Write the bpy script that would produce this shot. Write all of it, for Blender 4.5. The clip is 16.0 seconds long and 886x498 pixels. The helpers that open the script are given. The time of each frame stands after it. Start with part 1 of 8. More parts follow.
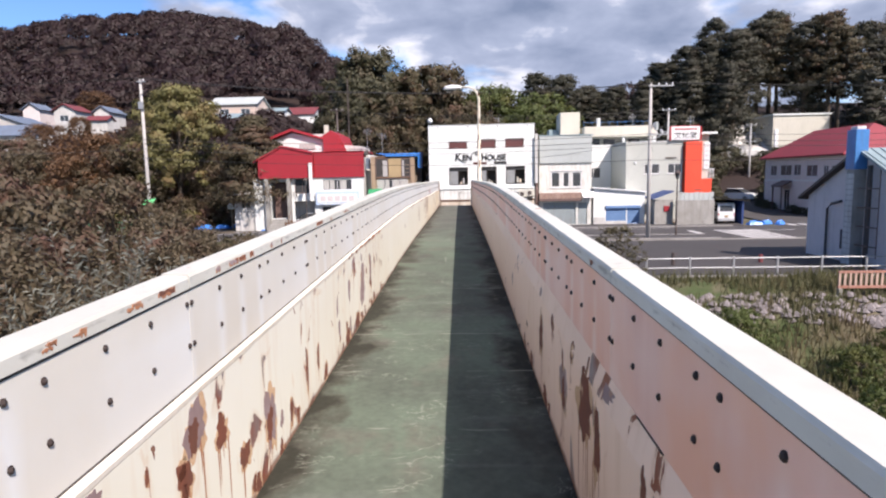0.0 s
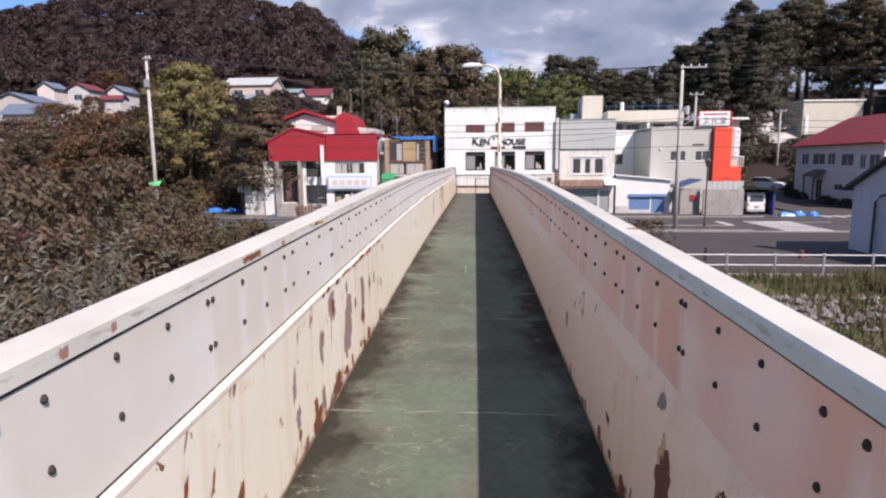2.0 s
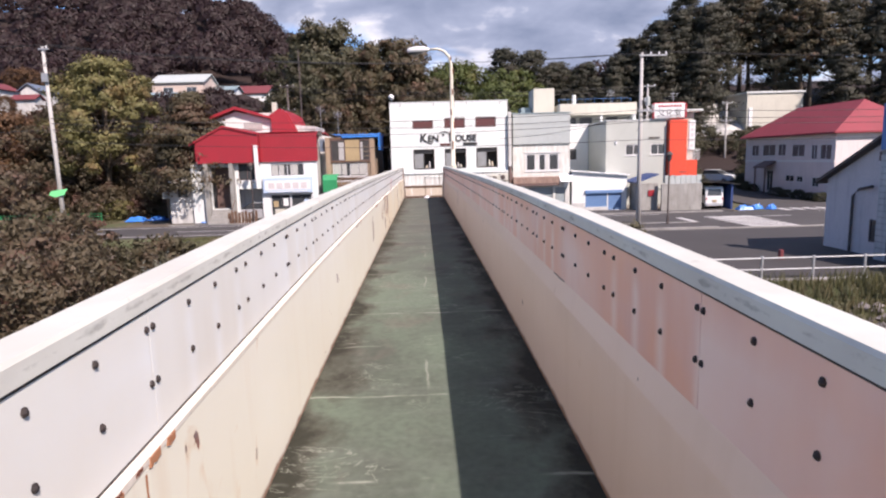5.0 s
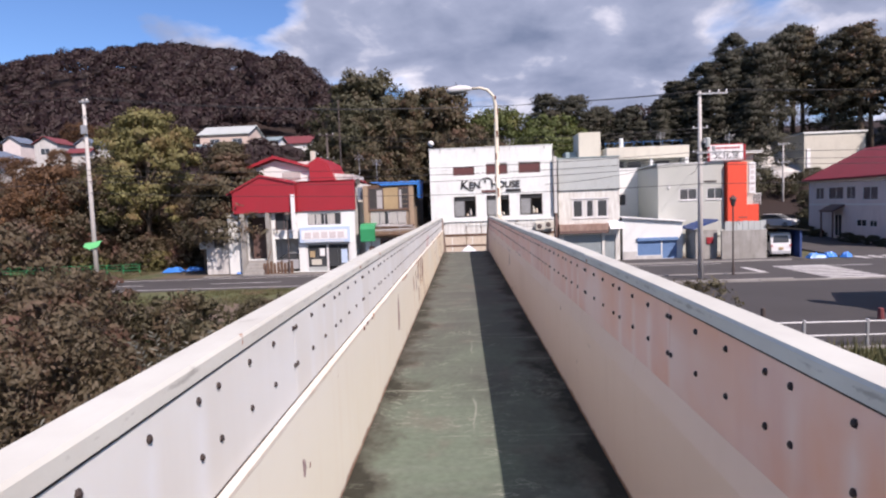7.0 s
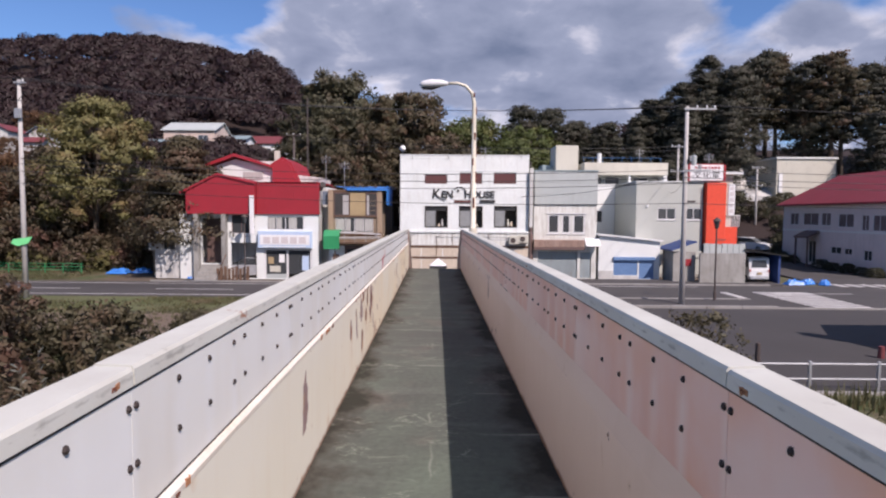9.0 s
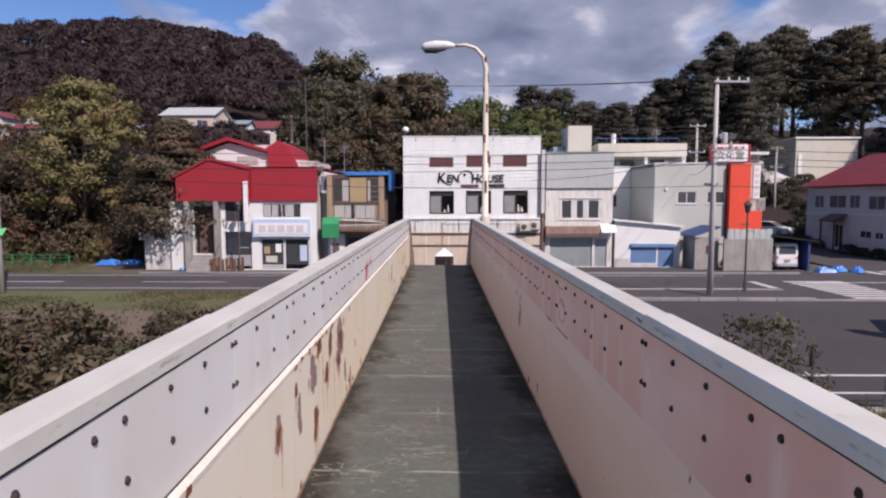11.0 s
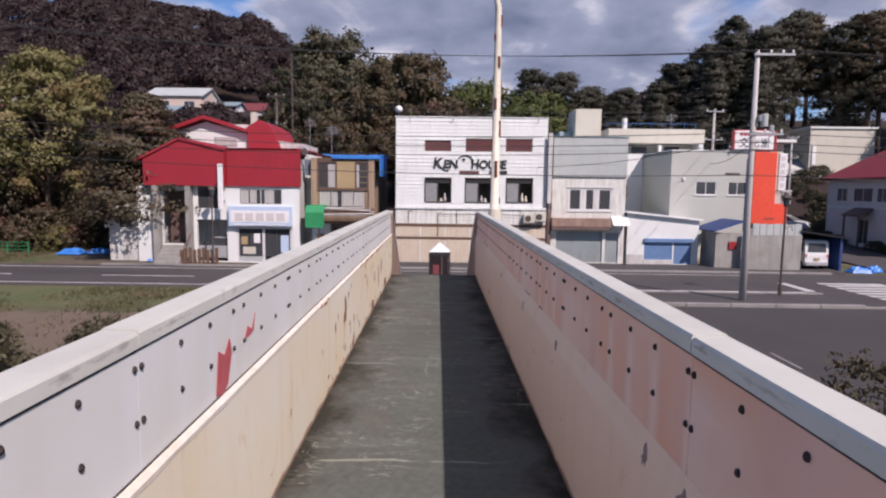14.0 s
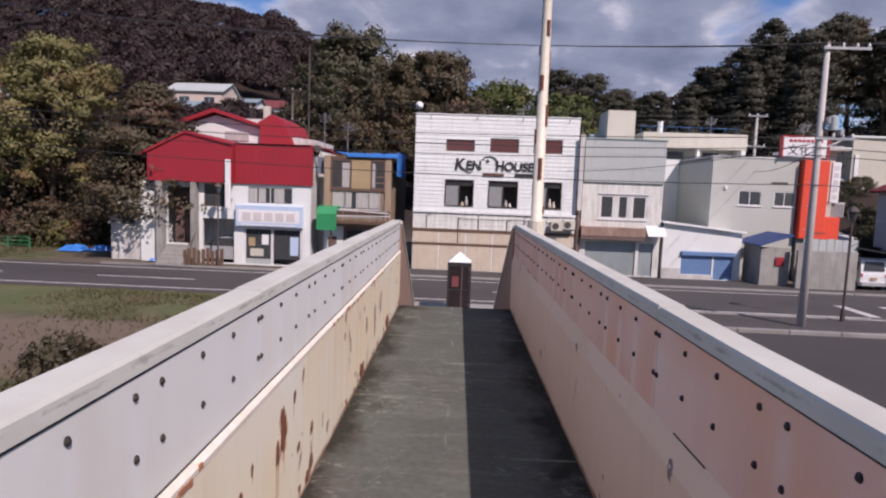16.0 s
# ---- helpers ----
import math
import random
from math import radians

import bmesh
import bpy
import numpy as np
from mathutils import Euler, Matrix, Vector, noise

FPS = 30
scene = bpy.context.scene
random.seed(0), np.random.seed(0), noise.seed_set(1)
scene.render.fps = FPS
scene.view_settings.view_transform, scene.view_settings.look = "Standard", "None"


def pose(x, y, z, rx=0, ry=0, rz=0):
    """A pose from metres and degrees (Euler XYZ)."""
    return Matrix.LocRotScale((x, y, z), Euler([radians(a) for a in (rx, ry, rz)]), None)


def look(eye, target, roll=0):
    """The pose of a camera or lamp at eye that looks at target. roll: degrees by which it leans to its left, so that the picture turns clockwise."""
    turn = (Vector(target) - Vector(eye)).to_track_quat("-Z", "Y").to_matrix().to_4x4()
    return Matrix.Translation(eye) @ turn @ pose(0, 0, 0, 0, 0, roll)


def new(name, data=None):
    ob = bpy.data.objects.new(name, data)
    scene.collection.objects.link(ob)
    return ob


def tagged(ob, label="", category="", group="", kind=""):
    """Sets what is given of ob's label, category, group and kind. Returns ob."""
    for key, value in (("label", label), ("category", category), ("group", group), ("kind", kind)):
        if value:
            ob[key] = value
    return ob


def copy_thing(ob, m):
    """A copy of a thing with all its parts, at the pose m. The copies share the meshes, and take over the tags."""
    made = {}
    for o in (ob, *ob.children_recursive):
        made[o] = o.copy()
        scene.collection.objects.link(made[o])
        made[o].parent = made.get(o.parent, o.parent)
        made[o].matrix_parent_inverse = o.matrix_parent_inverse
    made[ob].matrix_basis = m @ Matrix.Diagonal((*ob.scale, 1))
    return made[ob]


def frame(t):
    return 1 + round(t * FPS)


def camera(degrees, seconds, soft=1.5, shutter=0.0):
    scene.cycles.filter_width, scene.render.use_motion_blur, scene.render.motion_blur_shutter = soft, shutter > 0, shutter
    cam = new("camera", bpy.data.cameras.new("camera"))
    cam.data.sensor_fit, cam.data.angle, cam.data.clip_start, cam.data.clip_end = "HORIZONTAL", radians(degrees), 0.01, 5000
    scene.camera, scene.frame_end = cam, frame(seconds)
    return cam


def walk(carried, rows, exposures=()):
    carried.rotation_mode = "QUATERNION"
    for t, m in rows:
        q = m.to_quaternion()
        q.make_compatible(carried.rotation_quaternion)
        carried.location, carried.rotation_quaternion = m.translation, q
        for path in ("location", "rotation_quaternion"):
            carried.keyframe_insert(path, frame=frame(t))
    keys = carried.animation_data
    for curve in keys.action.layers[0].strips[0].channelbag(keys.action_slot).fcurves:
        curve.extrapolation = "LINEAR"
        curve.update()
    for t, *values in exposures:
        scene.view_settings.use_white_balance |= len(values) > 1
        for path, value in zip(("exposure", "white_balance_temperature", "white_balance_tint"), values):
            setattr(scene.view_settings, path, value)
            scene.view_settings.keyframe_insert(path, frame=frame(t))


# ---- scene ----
cam = camera(73.6, 16.0, soft=2.2)
PATH = [
    (0, (0.503, -7.895, 4.593), (0.402, -5.912, 4.356), -1.1),
    (0.5, (0.445, -7.458, 4.596), (0.263, -5.483, 4.344), 0.6),
    (1, (0.439, -7.02, 4.613), (0.249, -5.045, 4.362), -1.3),
    (1.5, (0.412, -6.541, 4.643), (0.194, -4.568, 4.396), -0.7),
    (2, (0.346, -6.037, 4.654), (0.197, -4.064, 4.365), -0.4),
    (2.5, (0.301, -5.51, 4.657), (0.191, -3.532, 4.382), -1),
    (3, (0.185, -4.943, 4.659), (0.081, -2.966, 4.375), 0.7),
    (3.5, (0.16, -4.354, 4.661), (0.106, -2.382, 4.334), -1.6),
    (4, (0.152, -3.741, 4.679), (0.118, -1.773, 4.319), -1.2),
    (4.5, (0.171, -3.127, 4.709), (0.204, -1.155, 4.374), -1.4),
    (7, (0.069, -0.042, 4.841), (-0.044, 1.95, 4.698), -2.1),
    (7.5, (0.044, 0.59, 4.852), (-0.025, 2.587, 4.766), -0.7),
    (8, (0.054, 1.212, 4.855), (0.018, 3.211, 4.805), -1.2),
    (8.5, (0.037, 1.863, 4.862), (0.028, 3.862, 4.78), 0.4),
    (9, (0.073, 2.476, 4.871), (0.061, 4.473, 4.757), 0.4),
    (11.5, (0.002, 5.715, 4.914), (-0.031, 7.706, 4.733), -0.1),
    (12, (-0.01, 6.338, 4.91), (-0.022, 8.327, 4.708), -0.3),
    (12.5, (-0.01, 6.976, 4.909), (-0.038, 8.965, 4.701), -0.8),
    (13, (-0.005, 7.605, 4.916), (-0.052, 9.597, 4.744), -1.5),
    (13.5, (0.027, 8.224, 4.891), (0.013, 10.216, 4.706), -0.9),
    (14, (-0.008, 8.904, 4.88), (-0.026, 10.894, 4.676), 0.7),
    (14.5, (-0.031, 9.537, 4.887), (-0.055, 11.533, 4.756), 0.3),
    (15, (-0.085, 10.221, 4.891), (-0.169, 12.215, 4.757), 0.8),
    (15.5, (-0.088, 10.868, 4.886), (-0.14, 12.861, 4.726), -0.2),
    (16, (-0.134, 11.533, 4.891), (-0.214, 13.521, 4.694), 2.1),
]
LIGHT = [(0, 0.96, 6850, 20), (2, 0.70, 6900, 24), (3.5, 0.76, 7000, 25), (4.6, 0.90, 6950, 24), (7, 0.72, 6850, 25), (8.5, 0.53, 6750, 25), (12.5, 0.32, 6800, 28), (14.5, 0.38, 6800, 26), (16, 0.26, 6800, 28)]
walk(cam, [(t, look(eye, target, roll)) for t, eye, target, roll in PATH], LIGHT)

# ---- daylight ----
SUN = Vector((0.42, -0.57, 0.71)).normalized()
sun_lamp = new("sun", bpy.data.lights.new("sun", "SUN"))
sun_lamp.data.energy, sun_lamp.data.angle, sun_lamp.data.color = 4.0, radians(0.6), (1.0, 0.95, 0.88)
sun_lamp.matrix_world = look((0, 0, 60), Vector((0, 0, 60)) - SUN)


def build_sky():
    world = bpy.data.worlds.new("sky")
    scene.world = world
    world.use_nodes = True
    nt = world.node_tree
    nt.nodes.clear()
    N, L = nt.nodes.new, nt.links.new
    out = N("ShaderNodeOutputWorld")
    sky = N("ShaderNodeTexSky")
    sky.sky_type, sky.sun_disc = "NISHITA", False
    sky.sun_elevation = math.asin(SUN.z)
    sky.sun_rotation = math.atan2(SUN.x, SUN.y)
    sky.air_density, sky.dust_density, sky.ozone_density = 1.0, 0.0, 4.0
    clear = N("ShaderNodeBackground")
    clear.inputs[1].default_value = 0.082
    deep = N("ShaderNodeMix")
    deep.data_type, deep.blend_type = "RGBA", "MULTIPLY"
    deep.inputs[0].default_value = 1.0
    deep.inputs[7].default_value = (0.68, 0.93, 1.14, 1)
    L(sky.outputs[0], deep.inputs[6])
    L(deep.outputs[2], clear.inputs[0])
    # clouds lie on a flat layer overhead
    co = N("ShaderNodeTexCoord")
    sep = N("ShaderNodeSeparateXYZ")
    L(co.outputs["Generated"], sep.inputs[0])
    up = N("ShaderNodeMath")
    up.operation, up.use_clamp = "MAXIMUM", False
    L(sep.outputs[2], up.inputs[0])
    up.inputs[1].default_value = 0.0
    add = N("ShaderNodeMath")
    add.operation = "ADD"
    L(up.outputs[0], add.inputs[0])
    add.inputs[1].default_value = 0.34
    vec = N("ShaderNodeVectorMath")
    vec.operation = "DIVIDE"
    L(co.outputs["Generated"], vec.inputs[0])
    comb = N("ShaderNodeCombineXYZ")
    for k in range(3):
        L(add.outputs[0], comb.inputs[k])
    L(comb.outputs[0], vec.inputs[1])
    mp = N("ShaderNodeMapping")
    mp.inputs["Location"].default_value = (2.6, 5.2, 0.0)
    L(vec.outputs[0], mp.inputs[0])

    def noise_at(scale, detail, rough, distort):
        n = N("ShaderNodeTexNoise")
        n.inputs["Scale"].default_value, n.inputs["Detail"].default_value = scale, detail
        n.inputs["Roughness"].default_value, n.inputs["Distortion"].default_value = rough, distort
        L(mp.outputs[0], n.inputs["Vector"])
        return n.outputs[0]

    def calc(op, a, b, clamp=False):
        n = N("ShaderNodeMath")
        n.operation, n.use_clamp = op, clamp
        for k, v in enumerate((a, b)):
            if isinstance(v, float):
                n.inputs[k].default_value = v
            else:
                L(v, n.inputs[k])
        return n.outputs[0]

    n1 = noise_at(2.3, 8, 0.47, 0.15)
    # a bank of cloud over the town, broken to both sides
    aside = calc("ABSOLUTE", calc("SUBTRACT", sep.outputs[0], 0.20), 0.0)
    thick = calc("SUBTRACT", calc("ADD", n1, 0.185), calc("MULTIPLY", aside, 0.50))
    cover = N("ShaderNodeValToRGB")
    cover.color_ramp.elements[0].position, cover.color_ramp.elements[1].position = 0.455, 0.545
    L(thick, cover.inputs[0])
    n2 = noise_at(4.6, 8, 0.52, 0.2)
    depth = calc("ADD", calc("MULTIPLY", thick, 0.40), calc("MULTIPLY", n2, 0.95))
    tone = N("ShaderNodeValToRGB")
    els = tone.color_ramp.elements
    els[0].position, els[0].color = 0.52, (0.56, 0.605, 0.67, 1)
    els[1].position, els[1].color = 0.98, (0.12, 0.165, 0.25, 1)
    e = els.new(0.70)
    e.color = (0.225, 0.28, 0.38, 1)
    L(depth, tone.inputs[0])
    cloud = N("ShaderNodeBackground")
    cloud.inputs[1].default_value = 1.0
    L(tone.outputs[0], cloud.inputs[0])
    mix = N("ShaderNodeMixShader")
    L(cover.outputs[0], mix.inputs[0])
    L(clear.outputs[0], mix.inputs[1])
    L(cloud.outputs[0], mix.inputs[2])
    L(mix.outputs[0], out.inputs[0])


build_sky()

# ---- materials ----
def nodes_of(name):
    m = bpy.data.materials.new(name)
    m.use_nodes = True
    nt = m.node_tree
    return m, nt, nt.nodes["Principled BSDF"]


def noise_node(nt, scale, detail=4.0, stretch=(1, 1, 1), rough=0.55, distort=0.0):
    geo = nt.nodes.new("ShaderNodeNewGeometry")
    mp = nt.nodes.new("ShaderNodeMapping")
    mp.inputs["Scale"].default_value = stretch
    nt.links.new(geo.outputs["Position"], mp.inputs[0])
    n = nt.nodes.new("ShaderNodeTexNoise")
    n.inputs["Scale"].default_value, n.inputs["Detail"].default_value = scale, detail
    n.inputs["Roughness"].default_value, n.inputs["Distortion"].default_value = rough, distort
    nt.links.new(mp.outputs[0], n.inputs["Vector"])
    return n.outputs[0]


def ramp(nt, value, lo, hi, c0=(0, 0, 0), c1=(1, 1, 1)):
    r = nt.nodes.new("ShaderNodeValToRGB")
    r.color_ramp.elements[0].position, r.color_ramp.elements[1].position = lo, hi
    r.color_ramp.elements[0].color, r.color_ramp.elements[1].color = (*c0, 1), (*c1, 1)
    nt.links.new(value, r.inputs[0])
    return r.outputs[0]


def mix_rgb(nt, fac, a, b, mode="MIX"):
    n = nt.nodes.new("ShaderNodeMix")
    n.data_type, n.blend_type = "RGBA", mode
    for sock, v in ((n.inputs[0], fac), (n.inputs[6], a), (n.inputs[7], b)):
        if isinstance(v, bpy.types.NodeSocket):
            nt.links.new(v, sock)
        elif isinstance(v, tuple):
            sock.default_value = (*v, 1)
        else:
            sock.default_value = v
    return n.outputs[2]


def math_node(nt, op, a, b=0.0, clamp=False):
    n = nt.nodes.new("ShaderNodeMath")
    n.operation, n.use_clamp = op, clamp
    for sock, v in ((n.inputs[0], a), (n.inputs[1], b)):
        if isinstance(v, bpy.types.NodeSocket):
            nt.links.new(v, sock)
        else:
            sock.default_value = v
    return n.outputs[0]


def place_axis(nt, axis):
    geo = nt.nodes.new("ShaderNodeNewGeometry")
    sep = nt.nodes.new("ShaderNodeSeparateXYZ")
    nt.links.new(geo.outputs["Position"], sep.inputs[0])
    return sep.outputs["XYZ".index(axis)]


def add_bump(nt, bsdf, height, strength=0.2, dist=0.01):
    b = nt.nodes.new("ShaderNodeBump")
    b.inputs["Strength"].default_value, b.inputs["Distance"].default_value = strength, dist
    nt.links.new(height, b.inputs["Height"])
    nt.links.new(b.outputs[0], bsdf.inputs["Normal"])


def surface(name, base, other=None, rough=0.7, metal=0.0, scale=1.2, grain=30.0, spread=0.5, bump=0.15,
            stretch=(1, 1, 1), dirt=None, dirt_amount=0.0, per_piece=0.0):
    """A worn plain surface: large blotches, fine grain, streaks of dirt, a little relief."""
    m, nt, b = nodes_of(name)
    other = other or tuple(v * 0.8 for v in base)
    big = ramp(nt, noise_node(nt, scale, 5, stretch), 0.5 - spread / 2, 0.5 + spread / 2)
    col = mix_rgb(nt, big, base, other)
    fine = noise_node(nt, grain, 3, stretch)
    col = mix_rgb(nt, 0.18, col, ramp(nt, fine, 0.3, 0.7, (0.25,) * 3, (1, 1, 1)), "MULTIPLY")
    if dirt_amount > 0:
        streak = ramp(nt, noise_node(nt, 1.0, 6, (5.0, 5.0, 0.6)), 0.62 - 0.25 * dirt_amount, 0.8)
        col = mix_rgb(nt, math_node(nt, "MULTIPLY", streak, min(1.0, dirt_amount)), col, dirt or (0.1, 0.09, 0.08))
    if per_piece > 0:
        oi = nt.nodes.new("ShaderNodeObjectInfo")
        col = mix_rgb(nt, per_piece, col, ramp(nt, oi.outputs["Random"], 0, 1, (0.35,) * 3, (1, 1, 1)), "MULTIPLY")
    nt.links.new(col, b.inputs["Base Color"])
    b.inputs["Roughness"].default_value, b.inputs["Metallic"].default_value = rough, metal
    if bump:
        add_bump(nt, b, fine, bump, 0.004)
    return m


def uv_noise(nt, scale, detail=4.0, stretch=(1, 1, 1), rough=0.55, distort=0.0):
    """Noise over the length and height of a girder, different for each one."""
    tc = nt.nodes.new("ShaderNodeTexCoord")
    oi = nt.nodes.new("ShaderNodeObjectInfo")
    sh = nt.nodes.new("ShaderNodeCombineXYZ")
    nt.links.new(math_node(nt, "MULTIPLY", oi.outputs["Random"], 90.0), sh.inputs[2])
    ad = nt.nodes.new("ShaderNodeVectorMath")
    nt.links.new(tc.outputs["UV"], ad.inputs[0])
    nt.links.new(sh.outputs[0], ad.inputs[1])
    mp = nt.nodes.new("ShaderNodeMapping")
    mp.inputs["Scale"].default_value = stretch
    nt.links.new(ad.outputs[0], mp.inputs[0])
    n = nt.nodes.new("ShaderNodeTexNoise")
    n.inputs["Scale"].default_value, n.inputs["Detail"].default_value = scale, detail
    n.inputs["Roughness"].default_value, n.inputs["Distortion"].default_value = rough, distort
    nt.links.new(mp.outputs[0], n.inputs["Vector"])
    return n.outputs[0]


def peeling_paint(name, paint, paint2, wear, streak_amount=0.32, low=0.10, high=0.05, sallow=0.0):
    """Cream paint on steel that flakes over rust, with runs below. wear: (place along the span, amount) pairs."""
    m, nt, b = nodes_of(name)
    tc = nt.nodes.new("ShaderNodeTexCoord")
    sep = nt.nodes.new("ShaderNodeSeparateXYZ")
    nt.links.new(tc.outputs["UV"], sep.inputs[0])
    along, up = sep.outputs[0], sep.outputs[1]
    span = nt.nodes.new("ShaderNodeMapRange")
    span.inputs["From Min"].default_value, span.inputs["From Max"].default_value = -14.0, 24.0
    nt.links.new(along, span.inputs["Value"])
    wr = nt.nodes.new("ShaderNodeValToRGB")
    els = wr.color_ramp.elements
    for k, (y, v) in enumerate(wear):
        e = els[k] if k < 2 else els.new(0.5)
        e.position, e.color = (y + 14.0) / 38.0, (v, v, v, 1)
    nt.links.new(span.outputs[0], wr.inputs[0])
    worn = wr.outputs[0]
    col = mix_rgb(nt, ramp(nt, uv_noise(nt, 0.55, 5), 0.35, 0.65), paint, paint2)
    if sallow:
        aged = math_node(nt, "MULTIPLY", math_node(nt, "SUBTRACT", along, 6.0), 0.18, True)
        col = mix_rgb(nt, math_node(nt, "MULTIPLY", math_node(nt, "MULTIPLY", aged, ramp(nt, uv_noise(nt, 0.8, 4), 0.3, 0.55)), sallow), col, (0.72, 0.60, 0.40))
    run = ramp(nt, uv_noise(nt, 1.0, 5, (9, 0.7, 1)), 0.52, 0.74)
    col = mix_rgb(nt, math_node(nt, "MULTIPLY", math_node(nt, "MULTIPLY", run, streak_amount), worn, True), col, (0.50, 0.30, 0.14))
    foot = math_node(nt, "SUBTRACT", 1.0, math_node(nt, "DIVIDE", up, 0.16), True)
    head = math_node(nt, "DIVIDE", math_node(nt, "SUBTRACT", up, 0.62), 0.12, True)
    n = uv_noise(nt, 5.2, 5, (1.35, 0.62, 1), 0.5, 0.7)
    level = math_node(nt, "ADD", n, math_node(nt, "MULTIPLY", worn, 0.135))
    level = math_node(nt, "ADD", level, math_node(nt, "MULTIPLY", math_node(nt, "MULTIPLY", foot, worn), low))
    level = math_node(nt, "ADD", level, math_node(nt, "MULTIPLY", math_node(nt, "MULTIPLY", head, worn), high))
    flake = ramp(nt, level, 0.79, 0.797)
    rim = ramp(nt, level, 0.72, 0.79)
    bare = mix_rgb(nt, ramp(nt, uv_noise(nt, 2.2, 3), 0.42, 0.56), (0.25, 0.060, 0.024), (0.24, 0.19, 0.19))
    bare = mix_rgb(nt, 0.5, bare, ramp(nt, uv_noise(nt, 22, 4), 0.3, 0.7, (0.4,) * 3, (1, 1, 1)), "MULTIPLY")
    col = mix_rgb(nt, math_node(nt, "MULTIPLY", rim, 0.35), col, (0.55, 0.34, 0.18))
    col = mix_rgb(nt, flake, col, bare)
    # dirt and rust in the joint with the walkway
    joint = math_node(nt, "ADD", math_node(nt, "DIVIDE", up, 0.075), uv_noise(nt, 6, 4, (1, 0.5, 1)))
    col = mix_rgb(nt, math_node(nt, "MULTIPLY", ramp(nt, joint, 0.70, 1.05, (1, 1, 1), (0, 0, 0)), 0.85), col, (0.20, 0.085, 0.048))
    chip = ramp(nt, uv_noise(nt, 11, 3, (1.2, 0.7, 1)), 0.735, 0.742)
    col = mix_rgb(nt, chip, col, (0.20, 0.09, 0.055))
    nt.links.new(col, b.inputs["Base Color"])
    b.inputs["Roughness"].default_value = 0.55
    add_bump(nt, b, math_node(nt, "SUBTRACT", uv_noise(nt, 3, 3), math_node(nt, "MULTIPLY", flake, 1.0)), 0.4, 0.006)
    return m


def deck_paint():
    """Green paint on a walkway, worn dark, mossy along both edges, with pale scratches and cracks."""
    m, nt, b = nodes_of("deck_green")
    x = math_node(nt, "SUBTRACT", math_node(nt, "ADD", place_axis(nt, "X"), math_node(nt, "MULTIPLY", place_axis(nt, "Y"), 0.02)), 0.118)
    y = place_axis(nt, "Y")
    col = mix_rgb(nt, ramp(nt, noise_node(nt, 1.1, 6, (1, 0.6, 1)), 0.36, 0.66), (0.142, 0.182, 0.136), (0.088, 0.098, 0.080))
    lawn = math_node(nt, "MULTIPLY", math_node(nt, "MULTIPLY", math_node(nt, "SUBTRACT", math_node(nt, "MULTIPLY", place_axis(nt, "X"), -1.0), 26.6), 0.7, True), math_node(nt, "MULTIPLY", math_node(nt, "MULTIPLY", math_node(nt, "SUBTRACT", place_axis(nt, "Y"), 44.6), 1.0, True), math_node(nt, "MULTIPLY", math_node(nt, "SUBTRACT", 52.5, y), 0.6, True)))
    col = mix_rgb(nt, math_node(nt, "MULTIPLY", lawn, 0.85), col, (0.080, 0.115, 0.040))
    # blends to a darker grey towards the far end
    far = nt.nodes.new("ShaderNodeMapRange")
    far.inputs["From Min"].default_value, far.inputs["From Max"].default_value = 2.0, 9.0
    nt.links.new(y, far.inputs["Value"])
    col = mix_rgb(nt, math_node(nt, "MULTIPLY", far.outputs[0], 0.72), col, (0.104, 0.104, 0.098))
    # smears drawn across the walkway
    smear = ramp(nt, noise_node(nt, 1.0, 5, (0.7, 4.5, 1), 0.6, 0.4), 0.52, 0.72)
    col = mix_rgb(nt, math_node(nt, "MULTIPLY", smear, 0.45), col, (0.175, 0.19, 0.165))
    worn = ramp(nt, noise_node(nt, 1.9, 6, (1, 0.7, 1), 0.6), 0.56, 0.66)
    col = mix_rgb(nt, math_node(nt, "MULTIPLY", worn, 0.4), col, (0.16, 0.135, 0.115))
    # dirt and moss along both edges, in lobes
    soil = math_node(nt, "ADD", math_node(nt, "MULTIPLY", math_node(nt, "ABSOLUTE", x), 0.79), math_node(nt, "MULTIPLY", noise_node(nt, 2.0, 7, (1.2, 1.0, 1), 0.62), 0.80))
    col = mix_rgb(nt, math_node(nt, "MULTIPLY", ramp(nt, soil, 0.77, 0.90), 0.66), col, (0.056, 0.045, 0.036))
    col = mix_rgb(nt, math_node(nt, "MULTIPLY", ramp(nt, soil, 0.90, 0.96), 0.8), col, (0.030, 0.030, 0.022))
    col = mix_rgb(nt, 0.35, col, ramp(nt, noise_node(nt, 22, 4), 0.3, 0.7, (0.4,) * 3, (1, 1, 1)), "MULTIPLY")
    # pale cracks: across at the plate joints, one lengthwise, and short scratches
    wob = math_node(nt, "MULTIPLY", math_node(nt, "SUBTRACT", noise_node(nt, 2.2, 4), 0.5), 0.11)
    joint = math_node(nt, "FRACT", math_node(nt, "ADD", math_node(nt, "MULTIPLY", math_node(nt, "ADD", y, wob), 1.075), 20.52))
    across = ramp(nt, math_node(nt, "ABSOLUTE", math_node(nt, "SUBTRACT", joint, 0.5)), 0.004, 0.017, (1, 1, 1), (0, 0, 0))
    lengthwise = ramp(nt, math_node(nt, "ABSOLUTE", math_node(nt, "ADD", math_node(nt, "ADD", x, 0.02), wob)), 0.004, 0.012, (1, 1, 1), (0, 0, 0))
    s = noise_node(nt, 3.4, 4, (0.7, 1.6, 1), 0.55, 1.6)
